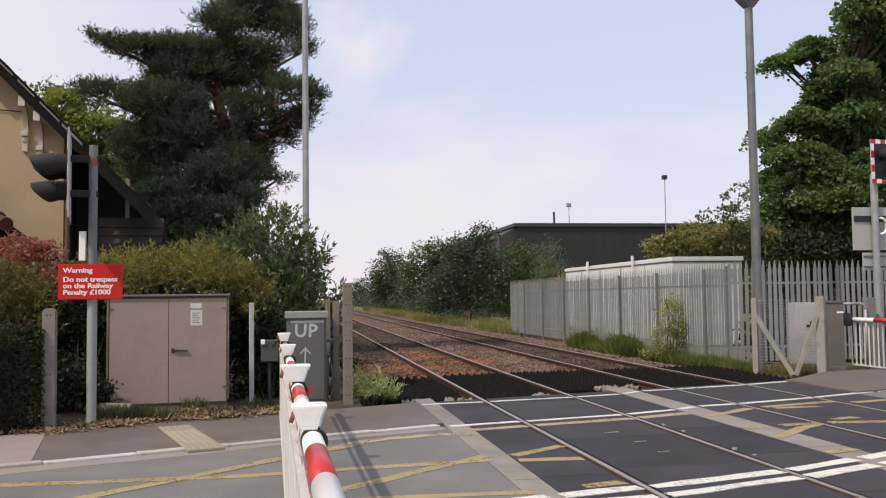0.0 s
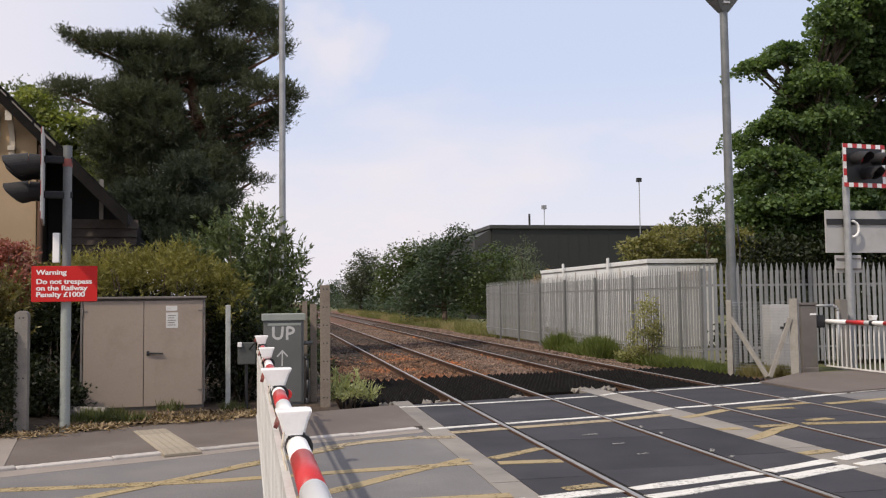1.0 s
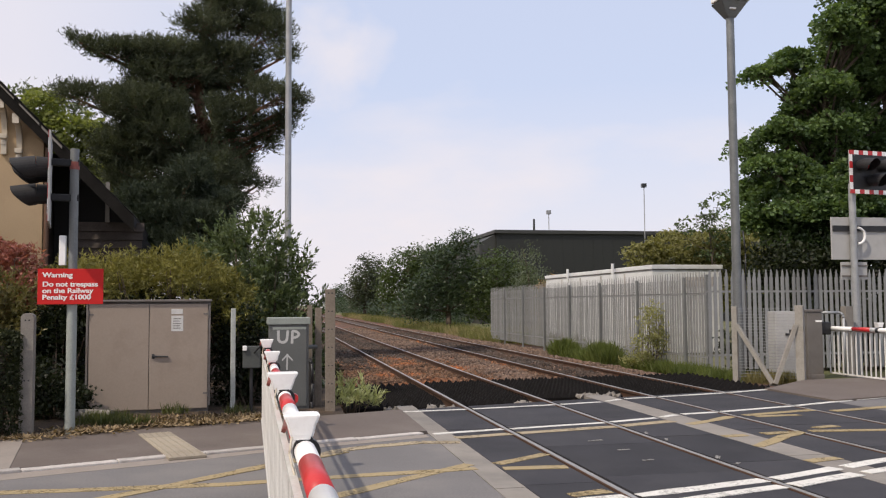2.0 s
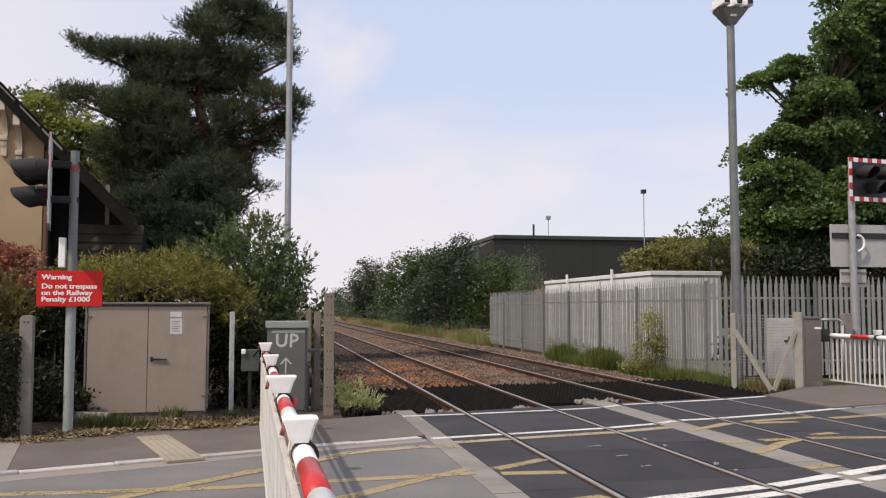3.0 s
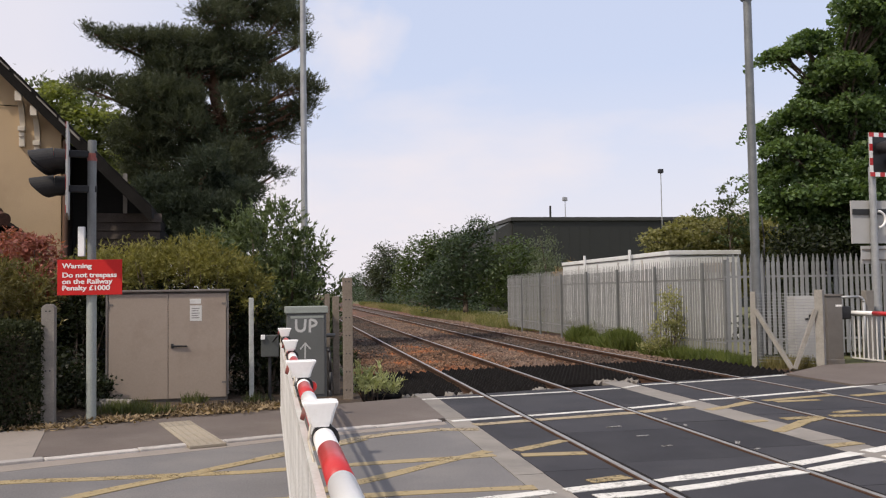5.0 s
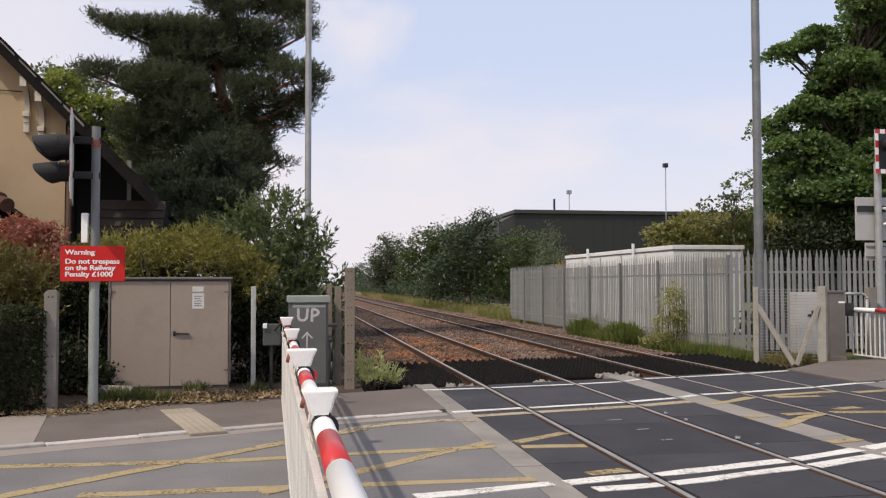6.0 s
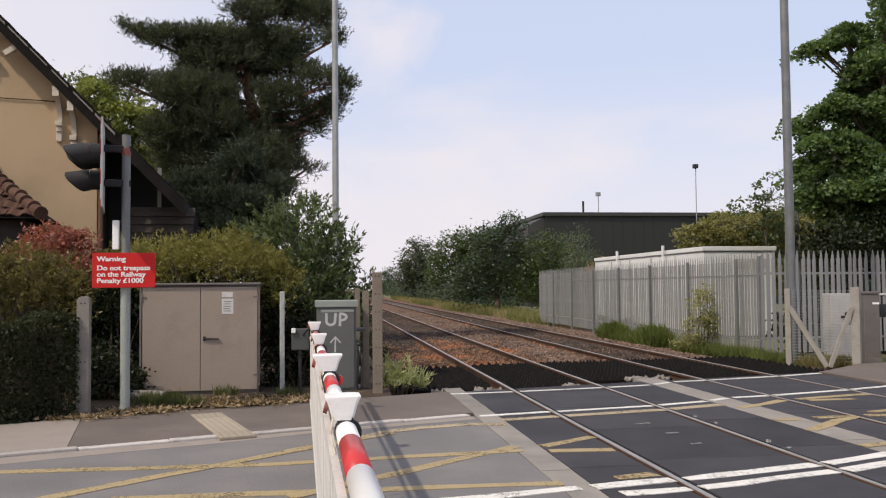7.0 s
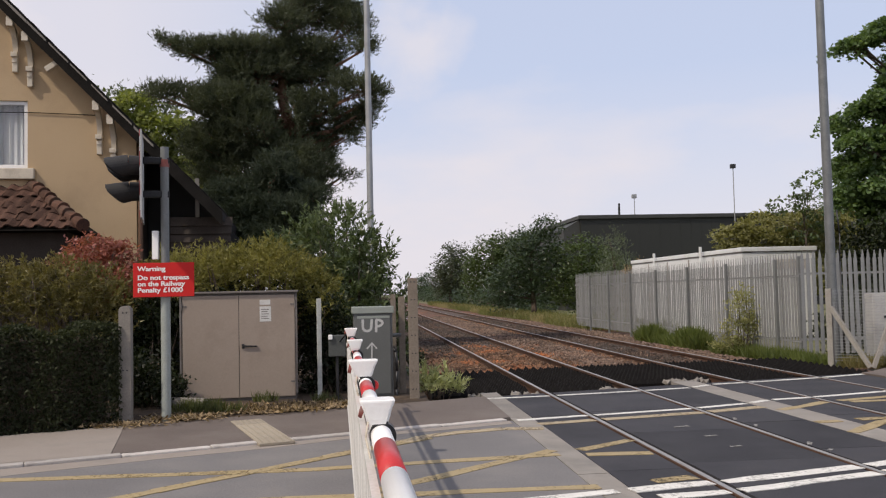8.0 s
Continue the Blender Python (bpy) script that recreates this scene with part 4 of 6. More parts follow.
bm = bmesh.new()
arc = lambda cx, cz, rx, rz, a0, a1, n=8: [(cx + rx * math.cos(radians(a0 + (a1 - a0) * i / n)), cz + rz * math.sin(radians(a0 + (a1 - a0) * i / n))) for i in range(n + 1)]
brush(bm, [(-0.16, 1.2)] + arc(-0.095, 1.09, 0.065, 0.06, 180, 360) + [(-0.02, 1.2)], 0.038, -0.0185)
part("painted_letter", bm, M_UPPAINT, dr, "hand-painted white letter U")
bm = bmesh.new()
brush(bm, [(0.045, 1.02), (0.05, 1.19)] + arc(0.06, 1.15, 0.085, 0.05, 90, -90), 0.038, -0.0185)
part("painted_letter", bm, M_UPPAINT, dr, "hand-painted white letter P")
bm = bmesh.new()
brush(bm, [(-0.03, 0.62), (-0.025, 0.83)], 0.022, -0.0185)
brush(bm, [(-0.1, 0.76), (-0.025, 0.845), (0.05, 0.76)], 0.022, -0.0185)
part("painted_arrow", bm, M_UPPAINT, dr, "hand-painted white arrow pointing up")
bm = bmesh.new()
limb(bm, [Vector(p) for p in ((0.31, 0.0, 0.75), (0.345, -0.03, 0.7), (0.355, -0.03, 0.4), (0.34, -0.02, 0.12), (0.36, 0.0, -0.05))], 0.02, 0.02, 8)
part("cable", bm, M_BLACK, upb, "black cable", smooth=True)
bm = bmesh.new()
tube(bm, (0.3, 0.12, 0.95), (0.44, 0.14, 0.95), 0.03, 0.03, 12)
part("conduit", bm, M_GREYBOX, upb)

jb = thing("junction_box", "small grey junction box on a thin post", "junction box", -3.29, 13.05, 0.05)
bm = bmesh.new()
box(bm, (-0.12, -0.06, 0.68), (0.13, 0.08, 0.99), 0.012)
part("body", bm, M_JBOX, jb)
bm = bmesh.new()
tube(bm, (0, 0.02, -0.05), (0, 0.02, 0.7), 0.025, 0.025, 10)
part("post", bm, M_BLACK, jb)
bm = bmesh.new()
box(bm, (-0.12, -0.1, 0.93), (-0.06, -0.06, 1.0), 0.008)
part("lamp", bm, M_WPAINT, jb, "small white lamp")
bm = bmesh.new()
limb(bm, [Vector(p) for p in ((0.05, -0.06, 0.9), (0.12, -0.3, 0.99), (0.2, -0.7, 1.06), (0.28, -1.05, 1.06))], 0.012, 0.012, 6)
part("cable", bm, M_BLACK, jb, smooth=True)


# ---------- posts ----------
def post(name, label, x, y, w, d, top, mat, holes=(), round_top=False, rz=0.0, z=0.0):
    t = thing(name, label, "post", x, y, z, rz)
    bm = bmesh.new()
    if round_top:
        slab(bm, [(-w / 2, -0.1), (w / 2, -0.1), (w / 2, top - w * 0.4)] + [(w / 2 * math.cos(radians(a)), top - w * 0.4 + w * 0.4 * math.sin(radians(a))) for a in range(20, 180, 20)] + [(-w / 2, top - w * 0.4)], -d / 2, d / 2)
    else:
        box(bm, (-w / 2, -d / 2, -0.1), (w / 2, d / 2, top), 0.008)
    part("shaft", bm, mat, t)
    for hx, hz_ in holes:
        b = bmesh.new()
        tube(b, (hx, -d / 2 - 0.002, hz_), (hx, -d / 2 + 0.01, hz_), 0.011, 0.011, 8)
        part("bolt_hole", b, M_BLACK, t)
    return t


post("sighting_post", "tall weathered timber post with pairs of bolt holes", -2.14, 13.42, 0.145, 0.12, 1.86, M_POSTWOOD, [(s * 0.025, 1.8 - k * 0.27) for k in range(7) for s in (-1, 1)], z=0.0)
post("fence_post", "old brown timber fence post beside the equipment case", -2.285, 14.05, 0.1, 0.1, 1.58, M_POSTWOOD)
post("fence_post", "old brown timber fence post behind the equipment case", -2.4, 14.5, 0.08, 0.08, 1.62, M_POSTWOOD)
post("marker_post", "white-painted angle post beside the cabinet", -3.57, 13.6, 0.07, 0.04, 1.58, M_WPOST, rz=12)
post("concrete_post", "slim concrete post with a rounded top and bolt holes", -5.97, 11.76, 0.15, 0.13, 1.55, M_CONCPOST, ((-0.02, 1.46), (0.025, 1.46), (-0.02, 0.72), (0.03, 0.72)), True)


# ---------- signal post with sign ----------
def hood(bm, c, way, r=0.1, length=0.26):
    """A hood over a lamp that opens along way."""
    way = Vector(way).normalized()
    side = way.cross(Vector((0, 0, 1))).normalized()
    up = side.cross(way)
    rings = []
    for f, rr in ((0, r), (1, r * 0.98)):
        ring = []
        for k in range(25):
            a = radians(-75 + 330 * k / 24)
            reach = 0.3 + 0.7 * min(1.0, max(0.0, (math.sin(a) + 0.95) / 1.45)) ** 0.7
            ring.append(bm.verts.new(Vector(c) + way * length * f * reach + side * math.cos(a) * rr + up * math.sin(a) * rr - up * 0.12 * r * f))
        rings.append(ring)
    for k in range(24):
        bm.faces.new((rings[0][k], rings[0][k + 1], rings[1][k + 1], rings[1][k]))


def wigwag(t, z, yaw, shift=0.0, h=0.92, reach=0.0):
    """Road signal head: black board with a red and white border, three lamps with hoods facing yaw."""
    R = Matrix.Translation((0, 0, z)) @ Matrix.Rotation(radians(yaw), 4, "Z") @ Matrix.Translation((shift, -reach, 0))
    w = 1.12
    bm = bmesh.new()
    box(bm, (-w / 2, -0.125, -h / 2), (w / 2, -0.105, h / 2), 0, R)
    board = part("backboard", bm, M_SIGNBACK, t, "signal board with a pale back and edge")
    b = bmesh.new()
    box(b, (-w / 2 + 0.004, -0.1265, -h / 2 + 0.004), (w / 2 - 0.004, -0.1255, h / 2 - 0.004), 0, R)
    part("front_panel", b, M_BLACK, board, "matt black front")
    n = 9
    for k in range(n):
        for zz in (-h / 2 + 0.045, h / 2 - 0.045):
            b = bmesh.new()
            box(b, (-w / 2 + w * k / n, -0.131, zz - 0.045), (-w / 2 + w * (k + 1) / n, -0.127, zz + 0.045), 0, R)
            part("border_block", b, M_RED if k % 2 == 0 else M_WPAINT, board)
    n = 5
    for k in range(n):
        for xx in (-w / 2 + 0.04, w / 2 - 0.04):
            b = bmesh.new()
            z0 = -h / 2 + 0.09 + (h - 0.18) * k / n
            box(b, (xx - 0.04, -0.131, z0), (xx + 0.04, -0.127, z0 + (h - 0.18) / n), 0, R)
            part("border_block", b, M_WPAINT if k % 2 == 0 else M_RED, board)
    for lx, lz in ((-0.27, 0.14), (0.27, 0.14), (0, -0.17)):
        b = bmesh.new()
        p = R @ Vector((lx, -0.125, lz))
        q = R @ Vector((lx, -0.27, lz))
        tube(b, p, q, 0.122, 0.128, 24)
        head = part("lamp_unit", b, M_HOOD, t, "black lamp housing", smooth=False)
        b = bmesh.new()
        hood(b, q, R.to_3x3() @ Vector((0, -1, -0.1)), 0.13, 0.29)
        ho = part("lamp_hood", b, M_HOOD, head, "black hood")
        sm = ho.modifiers.new("shell", "SOLIDIFY")
        sm.thickness = 0.006
        b = bmesh.new()
        tube(b, q, R @ Vector((lx, -0.275, lz)), 0.1, 0.1, 18)
        part("lens", b, M_RED if lz > 0 else M_POSTWOOD, head, "unlit lens")
    for z0 in (-0.25, 0.2):
        b = bmesh.new()
        box(b, (-0.04 - shift, -0.104, z0), (0.04 - shift, 0.06 + reach, z0 + 0.09), 0.015, R)
        part("bracket", b, M_HOOD, t, "black mounting bracket")


sp = thing("signal_post", "grey steel post carrying a road signal and warning sign", "road signal", -5.5, 11.93, 0.05)
bm = bmesh.new()
tube(bm, (0, 0, -0.1), (0, 0, 3.6), 0.054, 0.054, 18)
part("shaft", bm, M_POLE, sp, smooth=False)
bm = bmesh.new()
tube(bm, (0, 0, -0.1), (0, 0, 1.95), 0.062, 0.062, 18)
part("sleeve", bm, M_SLEEVE, sp, "pale green lower sleeve")
bm = bmesh.new()
tube(bm, (0, 0, 3.33), (0, 0, 3.43), 0.06, 0.06, 18)
part("collar", bm, M_FADED, sp, "faded red collar")
wigwag(sp, 3.17, -78, 0.0, 1.12, 0.17)
bm = bmesh.new()
box(bm, (-0.16, -0.05, 2.1), (-0.08, 0.03, 2.48), 0.008)
part("side_plate", bm, M_WPAINT, sp, "small white plate seen edge-on")
ws = thing("warning_sign", "red enamel warning sign with white lettering", "sign", -5.5, 11.84, 1.885, 1.5)
bm = bmesh.new()
box(bm, (-0.39, -0.012, -0.23), (0.39, 0.0, 0.22), 0.004)
plate = part("plate", bm, M_SIGNRED, ws)
bm = bmesh.new()
box(bm, (-0.3, 0.001, 0.08), (0.3, 0.03, 0.11))
box(bm, (-0.3, 0.001, -0.12), (0.3, 0.03, -0.09))
part("fixing_rail", bm, M_GALV, ws)
for body, zz in (("Warning", 0.112), ("Do not trespass", -0.004), ("on the Railway", -0.086), ("Penalty £1000", -0.168)):
    text_mesh(body, 0.101, M_LETTER, plate, pose(-0.335, -0.0145, zz, 90, 0, 0) @ Matrix.Diagonal((1.0, 0.86, 1, 1)), 0.001, 0.0021)


# ---------- columns ----------
def column(name, label, x, y, top, r0, r1, mat):
    t = thing(name, label, "column", x, y, -0.2)
    bm = bmesh.new()
    tube(bm, (0, 0, -0.1), (0, 0, 1.6), r0 * 1.15, r0 * 1.15, 20)
    tube(bm, (0, 0, 1.6), (0, 0, 1.72), r0 * 1.15, r0, 20)
    tube(bm, (0, 0, 1.7), (0, 0, top), r0, r1, 20)
    part("shaft", bm, mat, t)
    return t


c1 = column("camera_column", "tall slim grey steel mast rising behind the shrubs", -2.7, 18.0, 13.5, 0.068, 0.05, M_GALV)
bm = bmesh.new()
box(bm, (-0.13, -0.2, 13.4), (0.13, 0.2, 13.6), 0.03)
part("head", bm, M_GALV, c1)
c2 = column("floodlight_column", "tall grey steel column with a flared floodlight head", 7.1, 18.0, 8.25, 0.1, 0.088, M_COLUMN)
bm = bmesh.new()
v0 = [bm.verts.new(p) for p in ((-0.09, -0.09, 8.2), (0.09, -0.09, 8.2), (0.09, 0.09, 8.2), (-0.09, 0.09, 8.2))]
v1 = [bm.verts.new(p) for p in ((-0.34, -0.24, 8.56), (0.34, -0.24, 8.56), (0.34, 0.24, 8.56), (-0.34, 0.24, 8.56))]
for k in range(4):
    bm.faces.new((v0[k], v0[(k + 1) % 4], v1[(k + 1) % 4], v1[k]))
bm.faces.new(v0[::-1])
bm.faces.new(v1)
bmesh.ops.bevel(bm, geom=bm.edges[:], offset=0.015, segments=2, affect="EDGES")
hd = part("floodlight_head", bm, M_POLE, c2)
for sx in (-0.27, 0.03, 0.29):
    bm = bmesh.new()
    box(bm, (sx - 0.09, -0.36, 8.57), (sx + 0.09, 0.2, 8.76), 0.03)
    lh = part("lamp_housing", bm, M_WPAINT, hd, "white lamp housing")
    bm = bmesh.new()
    box(bm, (sx - 0.06, -0.39, 8.6), (sx + 0.06, -0.361, 8.73), 0.01)
    part("lens", bm, M_BLACK, lh)
bm = bmesh.new()
box(bm, (-0.1, -0.19, 8.36), (0.06, -0.13, 8.41), 0.01)
part("fixing", bm, M_WPAINT, hd)
bm = bmesh.new()
limb(bm, [Vector(p) for p in ((0.12, -0.1, 3.4), (0.15, -0.13, 2.9), (0.13, -0.13, 2.3), (0.13, -0.15, 0.4))], 0.018, 0.018, 6)
part("cable", bm, M_BLACK, c2, smooth=True)

# ---------- palisade fence ----------
FX, FY, FZ = 7.4, 20.0, 2.4
bm = bmesh.new()
w = 0.034
slab(bm, [(-w, 0.1), (w, 0.1), (w, 2.43), (w * 0.55, 2.49), (w * 0.3, 2.55), (-w * 0.3, 2.55), (-w * 0.55, 2.49), (-w, 2.43)], -0.004, 0.0)
slab(bm, [(-w - 0.012, 0.1), (-w, 0.1), (-w, 2.36), (-w - 0.012, 2.36)], 0.0, 0.012)
slab(bm, [(w, 0.1), (w + 0.012, 0.1), (w + 0.012, 2.36), (w, 2.36)], 0.0, 0.012)
ME_PALE = mesh_of("pale", bm, M_PALE)
bm = bmesh.new()
box(bm, (-0.05, -0.03, -0.2), (0.05, 0.03, 2.42), 0.004)
ME_FPOST = mesh_of("fence_post", bm, M_POLE)


def palisade(label, x, y, rz, length, z, first=0.0):
    """A run of palisade along local x: posts each 3 m, two rails, pointed pales."""
    t = thing("palisade_fence", label, "fence", x, y, z, rz, group="palisade fence")
    k = first
    while k < length:
        o = new("post", ME_FPOST)
        o.parent = t
        o.matrix_basis = pose(k, 0.05, 0)
        k += 3.0
    for zz in (0.45, 2.0):
        b = bmesh.new()
        box(b, (0, 0.0, zz - 0.025), (length, 0.006, zz + 0.025))
        box(b, (0, 0.0, zz + 0.02), (length, 0.014, zz + 0.026))
        part("rail", b, M_PALE, t)
    n = int(length / 0.15)
    for i in range(n):
        o = new("pale", ME_PALE)
        o.parent = t
        o.matrix_basis = pose(0.075 + i * 0.15, -0.006, random.uniform(-0.01, 0.01), 0, random.uniform(-0.5, 0.5), random.uniform(-4, 4))


palisade("galvanised steel palisade fence with pointed pales beside the track", FX, FY, 90, 22.0, -0.17, 1.1)
palisade("galvanised steel palisade fence facing the road", FX, FY, -0.5, 13.0, -0.12, 0.05)

# ---------- relay hut ----------
hut = thing("relay_hut", "flat-roofed white panelled railway equipment hut", "hut", 10.75, 30.6, -0.25)
bm = bmesh.new()
box(bm, (0, 0, 0), (2.75, 13, 3.07), 0.02)
part("wall", bm, M_HUT, hut)
bm = bmesh.new()
box(bm, (-0.05, -0.05, 3.1), (2.8, 13.05, 3.26), 0.02)
part("roof", bm, M_HUT, hut, "white flat roof with a deep rim")
bm = bmesh.new()
box(bm, (-0.03, -0.03, 3.07), (2.78, 13.03, 3.1))
part("roof_joint", bm, M_CABDARK, hut)
for k in range(1, 5):
    b = bmesh.new()
    box(b, (-0.03, k * 2.6 - 0.03, 0), (0.0, k * 2.6 + 0.03, 3.0))
    part("panel_joint", b, M_KERB, hut)
for yy in (3.4, 9.0):
    b = bmesh.new()
    tube(b, (-0.2, yy, 0.0), (-0.2, yy, 3.45), 0.06, 0.06, 12)
    part("vent_pipe", b, M_HUT, hut)
bm = bmesh.new()
box(bm, (1.2, -0.02, 2.45), (2.4, -0.001, 2.8), 0.01)
part("louvre", bm, M_KERB, hut)
bm = bmesh.new()
box(bm, (0.5, -0.03, 0.2), (1.4, -0.002, 2.2), 0.01)
part("door", bm, M_HUT, hut)

# ---------- gate end, machine, right-hand things ----------
gp = thing("wire_fence", "short wire mesh fence between braced weathered posts", "fence", 6.7, 17.42, -0.05)
ends = Vector((7.64 - 6.7, 16.5 - 17.42))
ang = math.degrees(math.atan2(ends.y, ends.x))
L = ends.length
R = Matrix.Rotation(radians(ang), 4, "Z")
for px, ww, tt in ((0.0, 0.115, 1.58), (L, 0.16, 1.6)):
    b = bmesh.new()
    box(b, (px - ww / 2, -ww / 2, -0.2), (px + ww / 2, ww / 2, tt), 0.008, R)
    part("post", b, M_POSTPALE, gp)
for a, c in (((0.05, -0.08, 1.2), (0.62 * L, -0.3, 0.0)), ((L - 0.06, -0.08, 1.2), (0.66 * L, -0.3, 0.0))):
    b = bmesh.new()
    d = Vector(c) - Vector(a)
    m = R @ Matrix.Translation((Vector(a) + Vector(c)) / 2) @ d.to_track_quat("Z", "Y").to_matrix().to_4x4()
    box(b, (-0.04, -0.04, -d.length / 2), (0.04, 0.04, d.length / 2), 0.006, m)
    part("brace", b, M_POSTPALE, gp)
b = bmesh.new()
for k in range(24):
    box(b, (0.06, -0.004, 0.1 + k * 0.062), (L - 0.08, 0.003, 0.107 + k * 0.062), 0, R)
for k in range(12):
    box(b, (0.1 + k * 0.1, -0.002, 0.08), (0.103 + k * 0.1, 0.002, 1.55), 0, R)
part("wire_mesh", b, M_GALV, gp, kind="stuff")

wc = thing("control_cabinet", "narrow pale grey control cabinet behind the wire fence", "cabinet", 7.82, 17.3, -0.1, -8)
b = bmesh.new()
box(b, (-0.23, 0, -0.1), (0.23, 0.4, 1.52), 0.012)
part("body", b, M_SIGNBACK, wc)
b = bmesh.new()
box(b, (-0.2, -0.012, 0.1), (0.2, 0.0, 1.47), 0.004)
dd = part("door", b, M_SIGNBACK, wc)
b = bmesh.new()
box(b, (0.06, -0.045, 0.93), (0.14, -0.012, 1.13), 0.008)
box(b, (-0.02, -0.035, 1.0), (0.06, -0.012, 1.05), 0.006)
part("handle", b, M_BLACK, dd, "black handle")

bmc = thing("barrier_machine", "brownish grey steel barrier machine housing on the footway", "barrier machine", 8.57, 17.55, 0.0, -8)
b = bmesh.new()
box(b, (-0.17, -0.2, -0.1), (0.17, 0.35, 1.4), 0.02)
part("body", b, M_MACHINE, bmc)
b = bmesh.new()
box(b, (-0.19, -0.22, 1.4), (0.19, 0.38, 1.45), 0.01)
part("lid", b, M_MACHINE, bmc)
b = bmesh.new()
box(b, (-0.18, -0.21, -0.1), (0.18, 0.37, 0.05), 0.01)
part("base", b, M_CABDARK, bmc)
b = bmesh.new()
box(b, (0.17, -0.1, 0.9), (0.42, 0.08, 1.18), 0.03)
part("pivot", b, M_BLACK, bmc, "black pivot arm")
b = bmesh.new()
box(b, (0.02, -0.206, 1.18), (0.16, -0.2, 1.22))
part("label_plate", b, M_WPAINT, bmc)

hr = thing("hoop_rail", "bent white tubular hoop rail on the footway", "rail", 9.42, 18.1, 0.0, -8)
b = bmesh.new()
pts = [Vector((-0.32, 0, -0.05)), Vector((-0.32, 0, 1.25))] + [Vector((-0.2 - 0.12 * math.cos(radians(a)), 0, 1.25 + 0.12 * math.sin(radians(a)))) for a in (30, 60, 90)] + [Vector((0.2 + 0.12 * math.sin(radians(a)), 0, 1.25 + 0.12 * math.cos(radians(a)))) for a in (0, 30, 60)] + [Vector((0.32, 0, 1.25)), Vector((0.32, 0, -0.05))]
limb(b, pts, 0.032, 0.032, 10)
part("hoop", b, M_GALV, hr, smooth=True)
post("concrete_post", "stout pale concrete post beside the far road signal", 9.93, 18.2, 0.21, 0.17, 1.51, M_CONCPOST, rz=5)

s2 = thing("signal_post", "pale steel post carrying a road signal and sign backs", "road signal", 9.03, 16.6, 0.0)
b = bmesh.new()
tube(b, (0, 0, -0.1), (0, 0, 4.1), 0.075, 0.07, 18)
part("shaft", b, M_GALV, s2)
b = bmesh.new()
tube(b, (0, 0, -0.1), (0, 0, 1.2), 0.1, 0.1, 18)
part("shaft_sleeve", b, M_GALV, s2)
wigwag(s2, 4.34, 8, 0.4)
b = bmesh.new()
box(b, (-0.46, 0.08, 2.5), (1.15, 0.11, 3.4), 0.006)
sb = part("sign_back", b, M_SIGNBACK, s2, "pale grey back of a large sign")
b = bmesh.new()
box(b, (-0.43, 0.05, 3.1), (1.1, 0.079, 3.22))
part("channel", b, M_BLACK, sb, "dark fixing channel")
b = bmesh.new()
box(b, (-0.26, 0.08, 2.08), (0.36, 0.1, 2.45), 0.006)
sb2 = part("sign_back", b, M_SIGNBACK, s2, "pale grey back of a small sign")
b = bmesh.new()
box(b, (-0.24, 0.06, 2.36), (0.34, 0.079, 2.39))
box(b, (-0.24, 0.06, 2.14), (0.34, 0.079, 2.17))
part("channel", b, M_CABDARK, sb2)
b = bmesh.new()
limb(b, [Vector((0.09 + 0.16 * math.sin(radians(a)), -0.03, 3.0 + 0.17 * math.cos(radians(a)))) for a in range(0, 200, 20)], 0.026, 0.026, 8)
part("cable_loop", b, M_WPAINT, s2, "white looped cable", smooth=False)
s2.matrix_basis = pose(10.38, 18.5, -0.186) @ Matrix.Scale(1.114, 4)

# ---------- house ----------
house = thing("house", "old tan-rendered gabled house with dark steep roof", "house", -7.1, 17.0, 0.0, 4.5)
rz_ = lambda x: 7.25 - 1.03 * (x + 9.38)
APEX = -12.6
WX0, WX1 = -18.0, -7.1
wallz = lambda x: min(rz_(x), rz_(2 * APEX - x)) - 0.17
wx = lambda x: x + 7.1
WIN = (-10.3, -9.03, 4.1, 5.36)
b = bmesh.new()


def wall_block(x0, x1, za, zb=None):
    top = [(x0, wallz(x0)), (x1, wallz(x1))] if zb is None else [(x0, zb), (x1, zb)]
    slab(b, [(wx(x0), za), (wx(x1), za), (wx(x1), top[1][1]), (wx(x0), top[0][1])], 0.0, 0.35)


